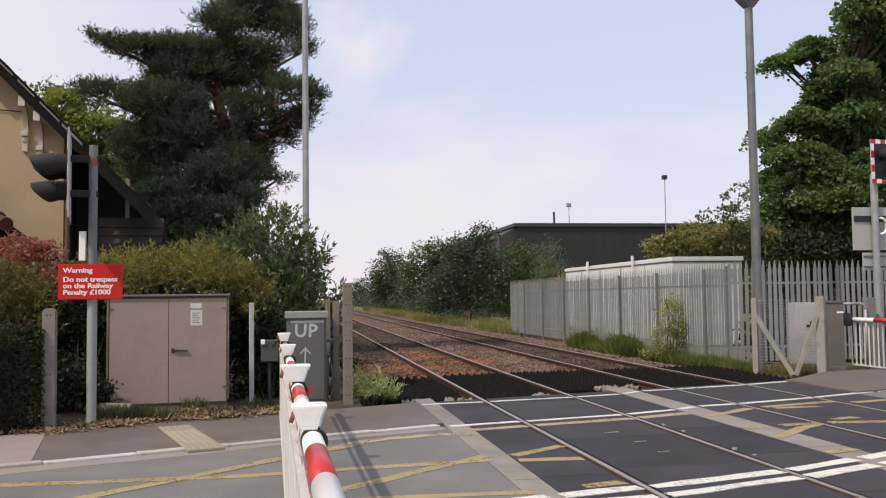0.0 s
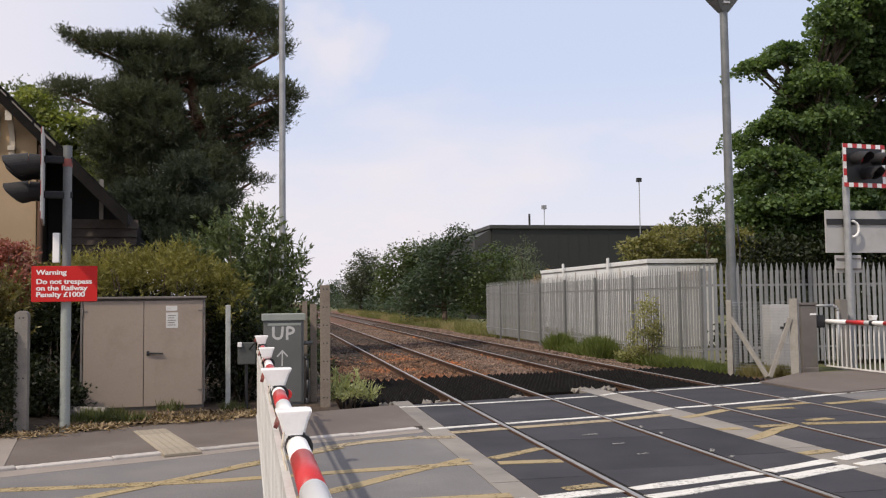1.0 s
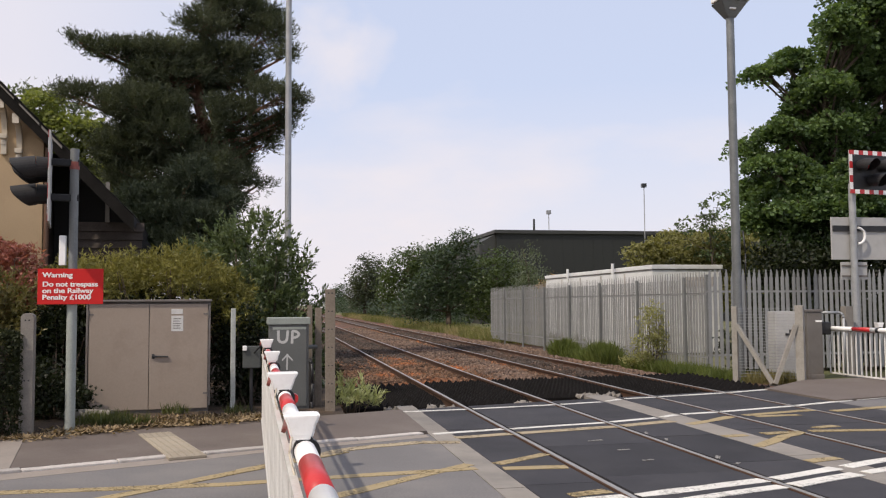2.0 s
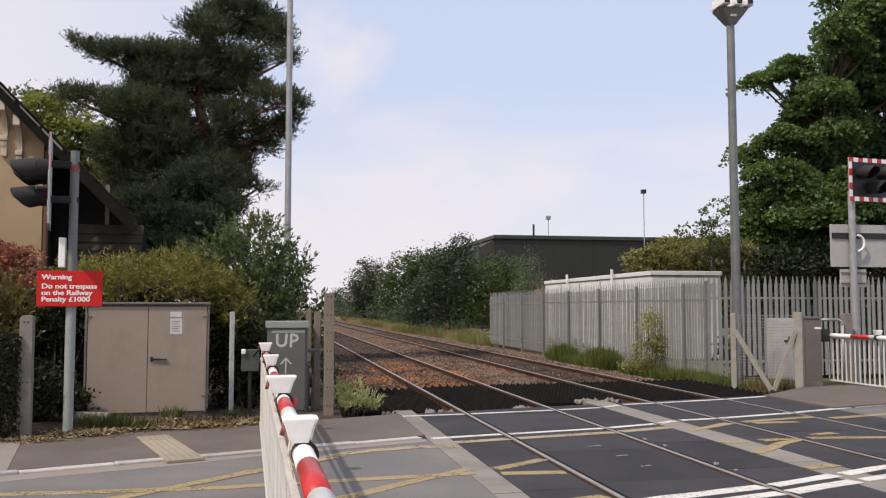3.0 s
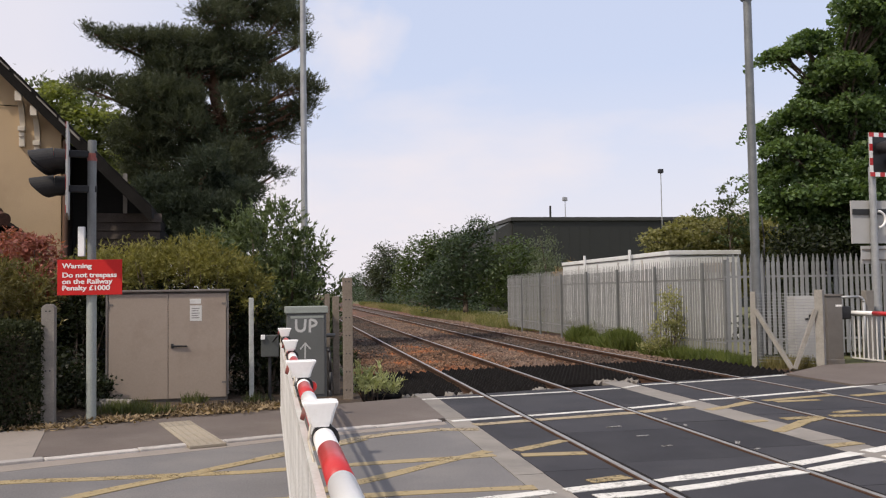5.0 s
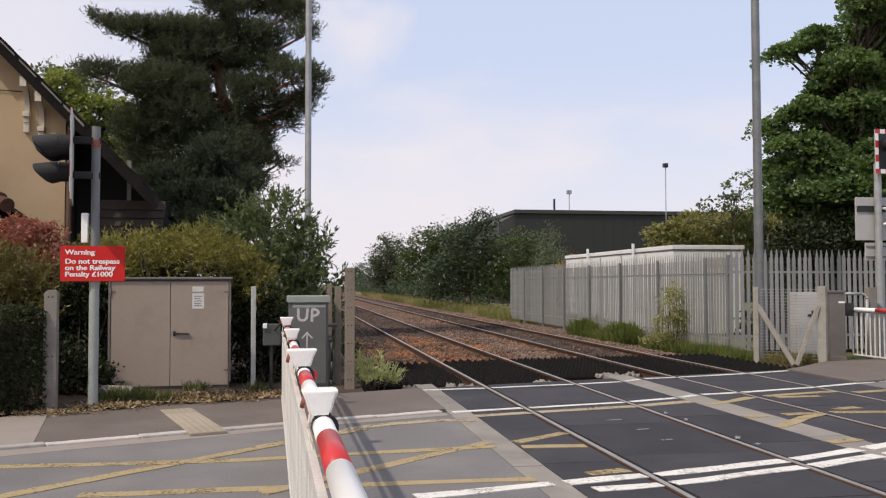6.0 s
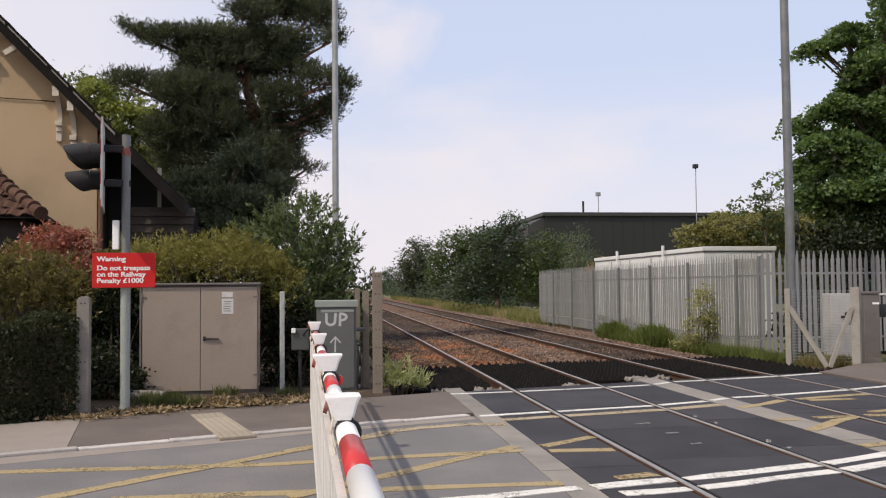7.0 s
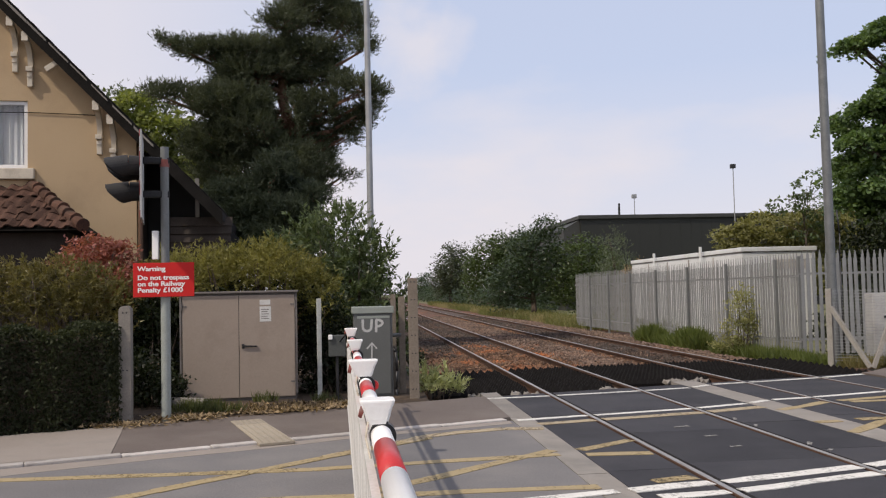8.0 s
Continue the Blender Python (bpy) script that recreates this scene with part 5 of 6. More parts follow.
wall_block(WX0, APEX, 0.0)
wall_block(APEX, WIN[0], 0.0)
wall_block(WIN[0], WIN[1], 0.0, WIN[2])
wall_block(WIN[0], WIN[1], WIN[3])
wall_block(WIN[1], WX1, 0.0)
bmesh.ops.remove_doubles(b, verts=b.verts[:], dist=0.0005)
part("wall", b, M_RENDER, house, "tan rendered gable wall")
b = bmesh.new()
box(b, (wx(-7.45), 0.352, 0.0), (wx(-7.1), 8.5, 4.6))
part("side_wall", b, M_SHEDBOARD, house, "dark boarded side wall")
for s in (1, -1):
    b = bmesh.new()
    xe = -5.5 if s > 0 else 2 * APEX + 7.0
    pts = [(wx(APEX), rz_(APEX)), (wx(xe), rz_(xe) if s > 0 else rz_(2 * APEX - xe)), (wx(xe) - 0.02 * s, (rz_(xe) if s > 0 else rz_(2 * APEX - xe)) - 0.16), (wx(APEX), rz_(APEX) - 0.2)]
    slab(b, pts, -0.42, 8.8)
    roof = part("roof", b, M_SLATE, house, "dark slate roof slope")
    b = bmesh.new()
    for k in range(26):
        f0, f1 = k / 26, (k + 1) / 26
        x0, x1 = APEX + (xe - APEX) * f0, APEX + (xe - APEX) * f1
        zz = lambda q: rz_(q) if s > 0 else rz_(2 * APEX - q)
        slab(b, [(wx(x0), zz(x0) + 0.006), (wx(x1), zz(x1) + 0.03), (wx(x1), zz(x1) + 0.012), (wx(x0), zz(x0) + 0.002)], -0.46, 8.8)
    part("slate_courses", b, M_SLATE, roof, kind="stuff")
    b = bmesh.new()
    pts = [(wx(APEX), rz_(APEX) - 0.03), (wx(xe), (rz_(xe) if s > 0 else rz_(2 * APEX - xe)) - 0.03), (wx(xe), (rz_(xe) if s > 0 else rz_(2 * APEX - xe)) - 0.28), (wx(APEX), rz_(APEX) - 0.32)]
    slab(b, pts, -0.455, -0.42)
    bg_ = part("bargeboard", b, M_BARGE, roof, "dark painted bargeboard")
    b = bmesh.new()
    xv = -6.7 if s > 0 else 2 * APEX + 6.7
    zv = rz_(-6.7)
    for k in range(16):
        f0, f1 = k / 16, (k + random.uniform(0.7, 1.0)) / 16
        p, q = APEX + (xv - APEX) * f0, APEX + (xv - APEX) * f1
        zp, zq = rz_(APEX) + (zv - rz_(APEX)) * f0, rz_(APEX) + (zv - rz_(APEX)) * f1
        lower = random.uniform(0.075, 0.1)
        slab(b, [(wx(p), zp - 0.04), (wx(q), zq - 0.04), (wx(q), zq - lower), (wx(p), zp - lower)], -0.485, -0.456)
    part("verge_strip", b, M_CONCPOST, bg_, "pale mortar line under the slates")


def corbel(x):
    """A cream bracket: a curved arm with blocks, under the verge."""
    z = rz_(x) - 0.38
    c = part("corbel", slab(bmesh.new(), [(-0.055, 0.1), (0.055, 0.1), (0.055, -0.07), (-0.055, -0.07)], -0.43, -0.3), M_CORBEL, house, "cream carved roof bracket")
    c.matrix_basis = pose(wx(x), 0, z)
    b2 = bmesh.new()
    n = 10
    outer = [(-0.4 + 0.36 * math.sin(radians(9 * i)), -0.04 - 0.5 * (1 - math.cos(radians(9 * i)))) for i in range(n + 1)]
    inner = [(y_ + 0.11, z_ + 0.02) for y_, z_ in outer]
    ring = [[b2.verts.new((sx, y_, z_)) for y_, z_ in outer + inner[::-1]] for sx in (-0.045, 0.045)]
    b2.faces.new(ring[0])
    b2.faces.new(ring[1][::-1])
    for i in range(len(ring[0])):
        j = (i + 1) % len(ring[0])
        b2.faces.new((ring[0][i], ring[0][j], ring[1][j], ring[1][i]))
    bmesh.ops.recalc_face_normals(b2, faces=b2.faces[:])
    part("arm", b2, M_CORBEL, c)
    b2 = bmesh.new()
    box(b2, (-0.06, -0.15, -0.56), (0.06, 0.0, -0.47), 0.012)
    box(b2, (-0.048, -0.09, -0.84), (0.048, 0.0, -0.56), 0.012)
    box(b2, (-0.048, -0.11, -0.66), (0.048, -0.085, -0.6), 0.008)
    part("foot", b2, M_CORBEL, c)


for x in (-9.23, -8.97, -7.75, -7.5):
    corbel(x)
b = bmesh.new()
d = Matrix.Translation((wx(-8.5), -0.3, rz_(-8.5) - 0.38)) @ Matrix.Rotation(radians(-35), 4, "Y")
box(b, (-0.16, -0.06, -0.05), (0.16, 0.06, 0.05), 0.01, d)
part("alarm_box", b, M_CORBEL, house, "pale box under the verge")

wd = part("window", bmesh.new(), M_UPVC, house)
b = bmesh.new()
x0, x1, z0, z1 = wx(WIN[0]), wx(WIN[1]), WIN[2], WIN[3]
for lo, hi in (((x0, z0), (x0 + 0.07, z1)), ((x1 - 0.07, z0), (x1, z1)), ((x0 + 0.07, z1 - 0.07), (x1 - 0.07, z1)), ((x0 + 0.07, z0), (x1 - 0.07, z0 + 0.07)), (((x0 + x1) / 2 - 0.035, z0 + 0.07), ((x0 + x1) / 2 + 0.035, z1 - 0.07))):
    box(b, (lo[0], 0.04, lo[1]), (hi[0], 0.1, hi[1]), 0.006)
part("window_frame", b, M_UPVC, wd, "white window frame")
M_GLASS = bpy.data.materials.new("window_glass")
M_GLASS.use_nodes = True
gp_ = M_GLASS.node_tree.nodes["Principled BSDF"]
gp_.inputs["Transmission Weight"].default_value, gp_.inputs["Roughness"].default_value, gp_.inputs["IOR"].default_value = 1.0, 0.02, 1.45
for a0, a1 in ((x0 + 0.07, (x0 + x1) / 2 - 0.035), ((x0 + x1) / 2 + 0.035, x1 - 0.07)):
    b = bmesh.new()
    box(b, (a0, 0.06, z0 + 0.07), (a1, 0.066, z1 - 0.07))
    pn = part("pane", b, M_GLASS, wd)
    pn.visible_shadow = False
b = bmesh.new()
prev = None
for k in range(41):
    f = k / 40
    x = x0 + (x1 - x0) * f
    y = 0.16 + 0.02 * math.sin(f * 75)
    v = [bm_ for bm_ in (b.verts.new((x, y, z0)), b.verts.new((x, y, z1)))]
    if prev:
        b.faces.new((prev[0], v[0], v[1], prev[1]))
    prev = v
cu_ = part("curtain", b, M_CURTAIN, wd, "pale blue-grey net curtain")
cu_.modifiers.new("shell", "SOLIDIFY").thickness = 0.004
b = bmesh.new()
box(b, (x0 - 0.12, -0.1, z0 - 0.21), (x1 + 0.13, 0.03, z0 - 0.01), 0.015)
part("window_sill", b, M_CORBEL, wd, "cream stone sill")
b = bmesh.new()
tube(b, (wx(-7.02), -0.06, 0), (wx(-7.02), -0.06, 4.5), 0.045, 0.045, 12)
part("downpipe", b, M_BROWN, house, "brown downpipe")
b = bmesh.new()
limb(b, [Vector((wx(-12) , -0.02, 5.12)), Vector((wx(-9.0), -0.02, 5.14)), Vector((wx(-7.8), -0.02, 5.1))], 0.008, 0.008, 5)
part("wall_wire", b, M_BARGE, house)
# lean-to under the sweep of the roof
# one near-black sheet across the opening paints the shaded void
b = bmesh.new()
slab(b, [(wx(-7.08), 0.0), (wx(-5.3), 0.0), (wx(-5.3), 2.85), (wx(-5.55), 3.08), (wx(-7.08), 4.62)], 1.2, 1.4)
lt = part("lean_to", b, M_VOIDSHADE, house, "near-black sheet painting the shade of the lean-to under the roof")
for k in range(6):
    b = bmesh.new()
    m = Matrix.Translation((wx(-5.95), 0.45, 3.12 - k * 0.16)) @ Matrix.Rotation(radians(-14), 4, "X")
    box(b, (-0.6, -0.012, -0.09), (0.56 + random.uniform(-.02, .02), 0.012, 0.09), 0.004, m)
    part("board", b, M_SHEDBOARD, lt)
b = bmesh.new()
box(b, (wx(-6.06), 0.3, 3.2), (wx(-5.99), 0.37, 3.95))
part("strut", b, M_CONCPOST, lt, "pale timber strut")
# tiled porch roof
porch = part("porch_roof", bmesh.new(), M_CLAY, house, "weathered red-brown clay tiled porch roof")
EZ, TZ, EY, XR, XT = 2.88, 3.78, -1.55, -7.72, -8.95
b = bmesh.new()
v = [b.verts.new(p) for p in ((wx(-13), EY, EZ - 0.05), (wx(XR), EY, EZ - 0.05), (wx(XT), 0, TZ - 0.05), (wx(-13), 0, TZ - 0.05), (wx(XR), 0, EZ - 0.05), (wx(-13), 0, EZ - 0.05))]
for f in ((0, 1, 2, 3), (1, 4, 2), (0, 5, 4, 1), (2, 4, 5, 3), (0, 3, 5)):
    b.faces.new([v[q] for q in f])
part("porch_deck", b, M_BARGE, porch)
b = bmesh.new()
box(b, (wx(-12.6), EY + 0.35, 0.0), (wx(XR) - 0.35, 0.0, EZ - 0.06))
part("porch_wall", b, M_SHEDBOARD, porch)
b = bmesh.new()
tw, tl = 0.24, 0.3
vs = []
for i in range(7):
    f = i / 6
    zz = 0.022 * math.sin(f * math.pi * 2)
    vs.append((b.verts.new((f * tw - tw / 2, 0, zz + 0.012)), b.verts.new((f * tw - tw / 2, tl, zz)), b.verts.new((f * tw - tw / 2, 0, zz - 0.006))))
for i in range(6):
    b.faces.new((vs[i][0], vs[i + 1][0], vs[i + 1][1], vs[i][1]))
    b.faces.new((vs[i][2], vs[i + 1][2], vs[i + 1][0], vs[i][0]))
ME_TILE = mesh_of("tile", b, M_CLAY)
slope = math.atan2(TZ - EZ, -EY)
rows_ = 7
for r in range(rows_):
    f = r / rows_
    xr = XR + (XT - XR) * f
    for c in range(9):
        x = xr - 0.14 - c * tw + (0.0 if r % 2 else -0.05)
        o = new("tile", ME_TILE)
        o.parent = porch
        o.matrix_basis = Matrix.Translation((wx(x), EY + -EY * f, EZ + (TZ - EZ) * f + 0.01 + random.uniform(-0.02, 0.02))) @ Matrix.Rotation(slope + random.uniform(-0.05, 0.05), 4, "X") @ Matrix.Rotation(random.uniform(-0.04, 0.04), 4, "Z")
hipd = Vector((wx(XT) - wx(XR), -EY, TZ - EZ))
for k in range(8):
    b = bmesh.new()
    p0 = Vector((wx(XR), EY, EZ)) + hipd * (k / 8) + Vector((0, 0, 0.03))
    p1 = p0 + hipd * (1 / 8 + 0.02)
    tube(b, p0 + Vector((random.uniform(-0.02, 0.02), 0, 0.0)), p1 + Vector((0, 0, -0.04)), 0.12, 0.1, 12)
    part("hip_tile", b, M_CLAY, porch)

# ---------- warehouse ----------
wh = thing("warehouse", "large dark green metal-clad industrial building", "warehouse", 17.45, 80.0, -0.3)
b = bmesh.new()
slab(b, [(0, 0), (34, 0), (34, 8.65), (0, 8.6), ], 0, 50)
part("wall", b, M_SHED, wh)
for k in range(34):
    b = bmesh.new()
    box(b, (k + 0.46, -0.016, 0.2), (k + 0.54, -0.003, 8.4))
    part("cladding_rib", b, M_SHED, wh)
b = bmesh.new()
box(b, (-0.25, -0.25, 8.4), (34.2, 50, 8.75), 0.03)
part("roof_edge", b, M_SHEDTRIM, wh, "lighter roof trim")
b = bmesh.new()
slab(b, [(-1.6, 0), (0, 0), (0, 8.4), (-1.6, 7.5)], 0.3, 45)
part("side_bay", b, M_SHEDTRIM, wh)
b = bmesh.new()
tube(b, (4.25, 2, 8.6), (4.25, 2, 10.0), 0.1, 0.1, 10)
part("flue", b, M_SHED, wh)
for name, x, my, top, head in (("floodlight_mast", 31.75, 79.0, 12.7, 0.3), ("floodlight_mast", 28.3, 98.0, 12.0, 0.35)):
    t = thing(name, "thin distant mast with a lamp head", "mast", x, my, -0.3 if my < 90 else 8.0)
    b = bmesh.new()
    top -= 0 if my < 90 else 8.3
    tube(b, (0, 0, -0.1), (0, 0, top + 0.3), 0.055, 0.045, 8)
    part("shaft", b, M_GALV, t)
    b = bmesh.new()
    box(b, (-head * 0.8, -0.2, top + 0.15), (head * 0.7, 0.2, top + 0.15 + head * 1.3), 0.05)
    part("lamp_head", b, M_BLACK if my < 90 else M_GALV, t)
fb = thing("far_bridge", "distant pale building at the end of the line", "building", 11.5, 260, -0.3)
b = bmesh.new()
box(b, (-1.5, 0, 0), (1.6, 5, 2.6), 0.05)
part("wall", b, M_HUT, fb)
b = bmesh.new()
slab(b, [(-1.8, 2.6), (1.9, 2.6), (0.05, 4.2)], -0.3, 5.3)
part("roof", b, M_SLATE, fb)


# ---------- trees ----------
def pine(name, label, base, blobs, mat, shoots, seed, trunk_r, spine, shoot_len=0.32, window=None):
    """A pine: reddish trunk along spine, limbs that droop and lift, and short upturned shoots set with needles.
    window: (x, half width, low, high) of a gap in the front of the crown where the bare trunk shows."""
    rng = np.random.default_rng(seed)
    t = thing(name, label, "tree", *base)
    rel = [(b_[0] - base[0], b_[1] - base[1], b_[2] - base[2], *b_[3:]) for b_ in blobs]
    bm = bmesh.new()
    spine = [Vector(p) for p in spine]
    limb(bm, spine, trunk_r, trunk_r * 0.3, 12)
    tufts, ways = [], []
    for cx, cy, cz, rx, ry, rz in rel:
        goal = cz - rz * 0.6 - 0.25 * math.hypot(cx, cy)
        i = max(k for k in range(len(spine) - 1) if spine[k].z <= max(goal, spine[1].z) or k == 1)
        f = min(1.0, max(0.0, (goal - spine[i].z) / (spine[i + 1].z - spine[i].z)))
        s = spine[i].lerp(spine[i + 1], f)
        e = Vector((cx, cy, cz - rz * 0.2))
        mid = s.lerp(e, 0.5) + Vector((0, 0, -0.1 * (e - s).length))
        limb(bm, [s, mid, e], trunk_r * 0.36, trunk_r * 0.1, 7)
        nb = max(14, int(shoots * (rx * ry + rx * rz + ry * rz)))
        d = rng.normal(size=(nb, 3))
        d /= np.linalg.norm(d, axis=1, keepdims=True)
        rad = rng.uniform(0.25, 1.0, (nb, 1)) ** 0.55
        tip = np.array([cx, cy, cz]) + d * np.array([rx, ry, rz]) * rad
        for k in range(0, nb, 9):
            st = mid.lerp(e, rng.uniform(0.2, 1.0))
            limb(bm, [st, (st + Vector(tip[k])) / 2 + Vector((0, 0, -0.08)), Vector(tip[k])], trunk_r * 0.07, trunk_r * 0.025, 4)
        way = d * 0.55 + rng.normal(size=(nb, 3)) * 0.3 + np.array([0, 0, 0.7])
        way /= np.linalg.norm(way, axis=1, keepdims=True)
        group = 6
        c = np.repeat(tip, group, 0) + rng.normal(size=(nb * group, 3)) * np.array([0.12, 0.12, 0.06])
        w_ = np.repeat(way, group, 0) + rng.normal(size=(nb * group, 3)) * 0.3
        tufts.append(c)
        ways.append(w_ / np.linalg.norm(w_, axis=1, keepdims=True))
    part("trunk", bm, M_PINEBARK, t, smooth=True)
    tufts, ways = np.concatenate(tufts), np.concatenate(ways)
    if window:
        wx_, half, lo, hi = window
        gap = (np.abs(tufts[:, 0] - wx_ + (tufts[:, 2] - lo) * 0.22) < half) & (tufts[:, 2] > lo) & (tufts[:, 2] < hi) & (tufts[:, 1] < 0.1)
        tufts, ways = tufts[~gap], ways[~gap]
    per = 15
    f = rng.uniform(0, 1, (len(tufts) * per, 1))
    pts = np.repeat(tufts, per, 0) + np.repeat(ways, per, 0) * f * shoot_len
    ax = np.repeat(ways, per, 0) * 0.85 + rng.normal(size=(len(pts), 3)) * 0.36
    part("crown", leaves_mesh("crown", pts, 0.1, mat, rng, 0.17, axis=ax, fold=0.0), None, t)
    return t


PINE = ellip(28, 0.9, [(-4.55, 12.2, 1.1, 0.95), (-4.2, 10.85, 1.35, 0.6), (-5.2, 10.2, 0.7, 0.35), (-3.1, 10.2, 0.6, 0.45), (-2.7, 9.35, 0.36, 0.2), (-6.28, 9.25, 1.2, 0.34), (-7.52, 9.2, 0.95, 0.2), (-8.34, 9.36, 0.45, 0.1), (-8.71, 9.5, 0.2, 0.06),
                        (-4.6, 9.3, 1.3, 0.5), (-6.1, 8.55, 1.3, 0.42), (-7.18, 8.05, 0.95, 0.27), (-8.48, 7.88, 0.7, 0.14), (-9.24, 8.08, 0.32, 0.07), (-3.9, 8.5, 0.75, 0.26), (-2.85, 8.02, 0.75, 0.2), (-2.3, 7.92, 0.3, 0.14), (-6.76, 7.53, 1.35, 0.55), (-4.06, 7.52, 0.75, 0.5),
                        (-6.09, 6.67, 1.5, 0.65), (-4.4, 6.45, 0.7, 0.6), (-7.33, 6.38, 1.0, 0.6), (-3.97, 5.7, 0.36, 0.42), (-4.91, 5.5, 1.0, 0.7), (-6.41, 5.5, 1.7, 0.7), (-4.48, 4.9, 0.55, 0.42), (-6.08, 4.4, 1.9, 0.65), (-5.43, 8.54, 1.0, 0.55), (-5.25, 7.31, 0.9, 0.6), (-5.6, 3.4, 1.6, 0.7), (-6.9, 3.5, 1.3, 0.7)])
THIN = ellip(28, 0.6, [(-2.99, 7.2, 0.6, 0.26), (-3.41, 6.74, 0.42, 0.3), (-2.6, 7.5, 0.35, 0.16), (-3.5, 5.35, 0.3, 0.12)])
SPINE = [(0.75, 0, -0.2), (0.72, 0, 2.5), (0.66, 0, 5.0), (0.57, 0, 6.6), (0.3, 0, 8.0), (0.35, 0, 9.4), (0.7, 0, 11.0), (0.85, 0, 12.7)]
pine("pine_tree", "tall dark Scots pine with a reddish trunk and layered crown", (-5.6, 28.2, 0.0), PINE + THIN, L_PINE, 150, 11, 0.27, SPINE, window=(0.55, 0.26, 6.5, 8.5))
pine("pine_tree", "smaller bluish green pine behind the hedge", (-5.4, 22.0, 0.0), ellip(22, 0.5, [(-4.9, 4.75, 0.26, 0.3), (-5.25, 4.35, 0.45, 0.24), (-5.95, 4.15, 0.45, 0.2), (-6.6, 3.95, 0.42, 0.17), (-4.5, 4.2, 0.4, 0.25), (-4.05, 4.05, 0.28, 0.15), (-5.5, 3.7, 0.8, 0.3), (-4.6, 3.55, 0.65, 0.3), (-6.5, 3.3, 0.75, 0.3), (-5.2, 2.9, 1.0, 0.4), (-4.2, 3.0, 0.5, 0.3)]), L_PINE2, 240, 12, 0.14, [(0, 0, -0.2), (0.02, 0, 1.5), (0.1, 0, 3.0), (0.3, 0, 4.4)], 0.24)
tree("lime_tree", "light green leafy tree behind the house", (-11.6, 40, 0), ellip(40, 1.0, [(-12.84, 10.03, 1.04, 0.95), (-11.67, 9.07, 1.41, 1.1), (-10.3, 8.35, 1.18, 1.0), (-13.05, 8.31, 1.39, 1.3), (-9.6, 7.2, 1.1, 1.0), (-11.5, 6.8, 1.6, 1.2), (-14.5, 9.0, 1.5, 1.4), (-9.9, 8.0, 0.9, 0.9), (-10.6, 9.1, 0.8, 0.6)]), L_LIGHT, 0.22, 22, 24, 0.4, 21, 0.2, spray=True)
tree("birch_tree", "pale grey-green feathery tree behind the house", (-14.0, 46, 0), ellip(46, 0.8, [(-15.0, 11.9, 1.0, 0.7), (-13.7, 11.8, 0.9, 0.6), (-12.6, 11.5, 0.8, 0.7), (-16.5, 11.7, 1.2, 1.0), (-14.5, 10.2, 2.0, 1.3)]), L_GREY, 0.2, 22, 9, 0.22, 31, 0.18)
SYC = ellip(27, 1.2, [(13.2, 9.75, 0.6, 0.22), (14.3, 10.05, 0.75, 0.42), (15.5, 10.9, 0.85, 0.7), (16.5, 12.0, 1.3, 1.1), (15.3, 9.4, 1.1, 0.65), (14.6, 8.9, 0.8, 0.4), (17.2, 10.2, 1.8, 1.4), (16, 8.2, 1.4, 0.8), (14.7, 7.55, 0.9, 0.5), (13.4, 7.35, 0.75, 0.38), (12.85, 6.85, 0.55, 0.35), (14.0, 6.6, 0.9, 0.4), (12.2, 6.2, 0.3, 0.12),
                       (15.5, 6.8, 1.3, 0.8), (17.6, 7.8, 1.6, 1.1), (13.4, 5.5, 0.9, 0.35), (14.9, 5.3, 1.1, 0.6), (16.7, 5.6, 1.4, 0.9), (12.9, 4.6, 0.8, 0.4), (14.2, 4.0, 1.3, 0.6), (16, 3.9, 1.5, 0.8), (18.5, 6, 1.6, 1.3), (18.5, 3.8, 1.6, 1.1), (19, 9.5, 1.8, 1.5), (18.5, 12, 1.8, 1.3), (13.7, 6.2, 0.8, 0.4), (14.7, 6.2, 1.0, 0.5), (13.2, 5.7, 0.8, 0.4), (15.0, 8.2, 0.9, 0.5),
                       (13.5, 4.8, 0.9, 0.4), (14.5, 4.7, 1.0, 0.5), (15.6, 4.7, 1.0, 0.5), (14.0, 4.3, 1.0, 0.4), (15.2, 4.2, 1.0, 0.4), (15.4, 5.9, 0.9, 0.5)])
rr = random.Random(9)
SYC = [(x + 0.3 + rr.uniform(-0.5, 0.5) * rx, y + rr.uniform(-0.8, 0.8) * ry, z + rr.uniform(-0.6, 0.6) * rz, rx * q, ry * q, rz * q * 0.9) for x, y, z, rx, ry, rz in SYC for q in (0.85, 0.7, 0.6, 0.5)]
tree("sycamore_tree", "large leafy green sycamore behind the palisade fence", (15.8, 27.2, -0.3), SYC, L_SYC, 0.14, 22, 62, 0.46, 22, 0.3, trunk_top=9.5, aspect=0.8, spray=True)
tree("hedge_tree", "low yellowish green tree behind the hut", (20.0, 46, -0.3), ellip(46, 0.8, [(19.65, 4.7, 2.4, 1.1), (22.02, 4.8, 1.7, 1.2), (17.6, 4.3, 1.4, 0.8), (21, 2.5, 3.0, 1.6), (18.5, 2.2, 2.0, 1.5), (24.5, 4.5, 2.0, 1.5)]), L_YEL, 0.18, 26, 26, 0.4, 23, 0.16, spray=True)
tree("thin_tree", "sparse grey-green young tree behind the hut", (20.4, 44, -0.3), ellip(44, 0.5, [(20.1, 6.7, 1.0, 0.9), (21.1, 5.8, 1.2, 1.1), (19.2, 5.9, 0.9, 0.7), (20.4, 4.6, 1.2, 0.9), (18.4, 5.6, 0.5, 0.4)]), L_MID, 0.19, 7, 14, 0.3, 24, 0.09, spray=True)
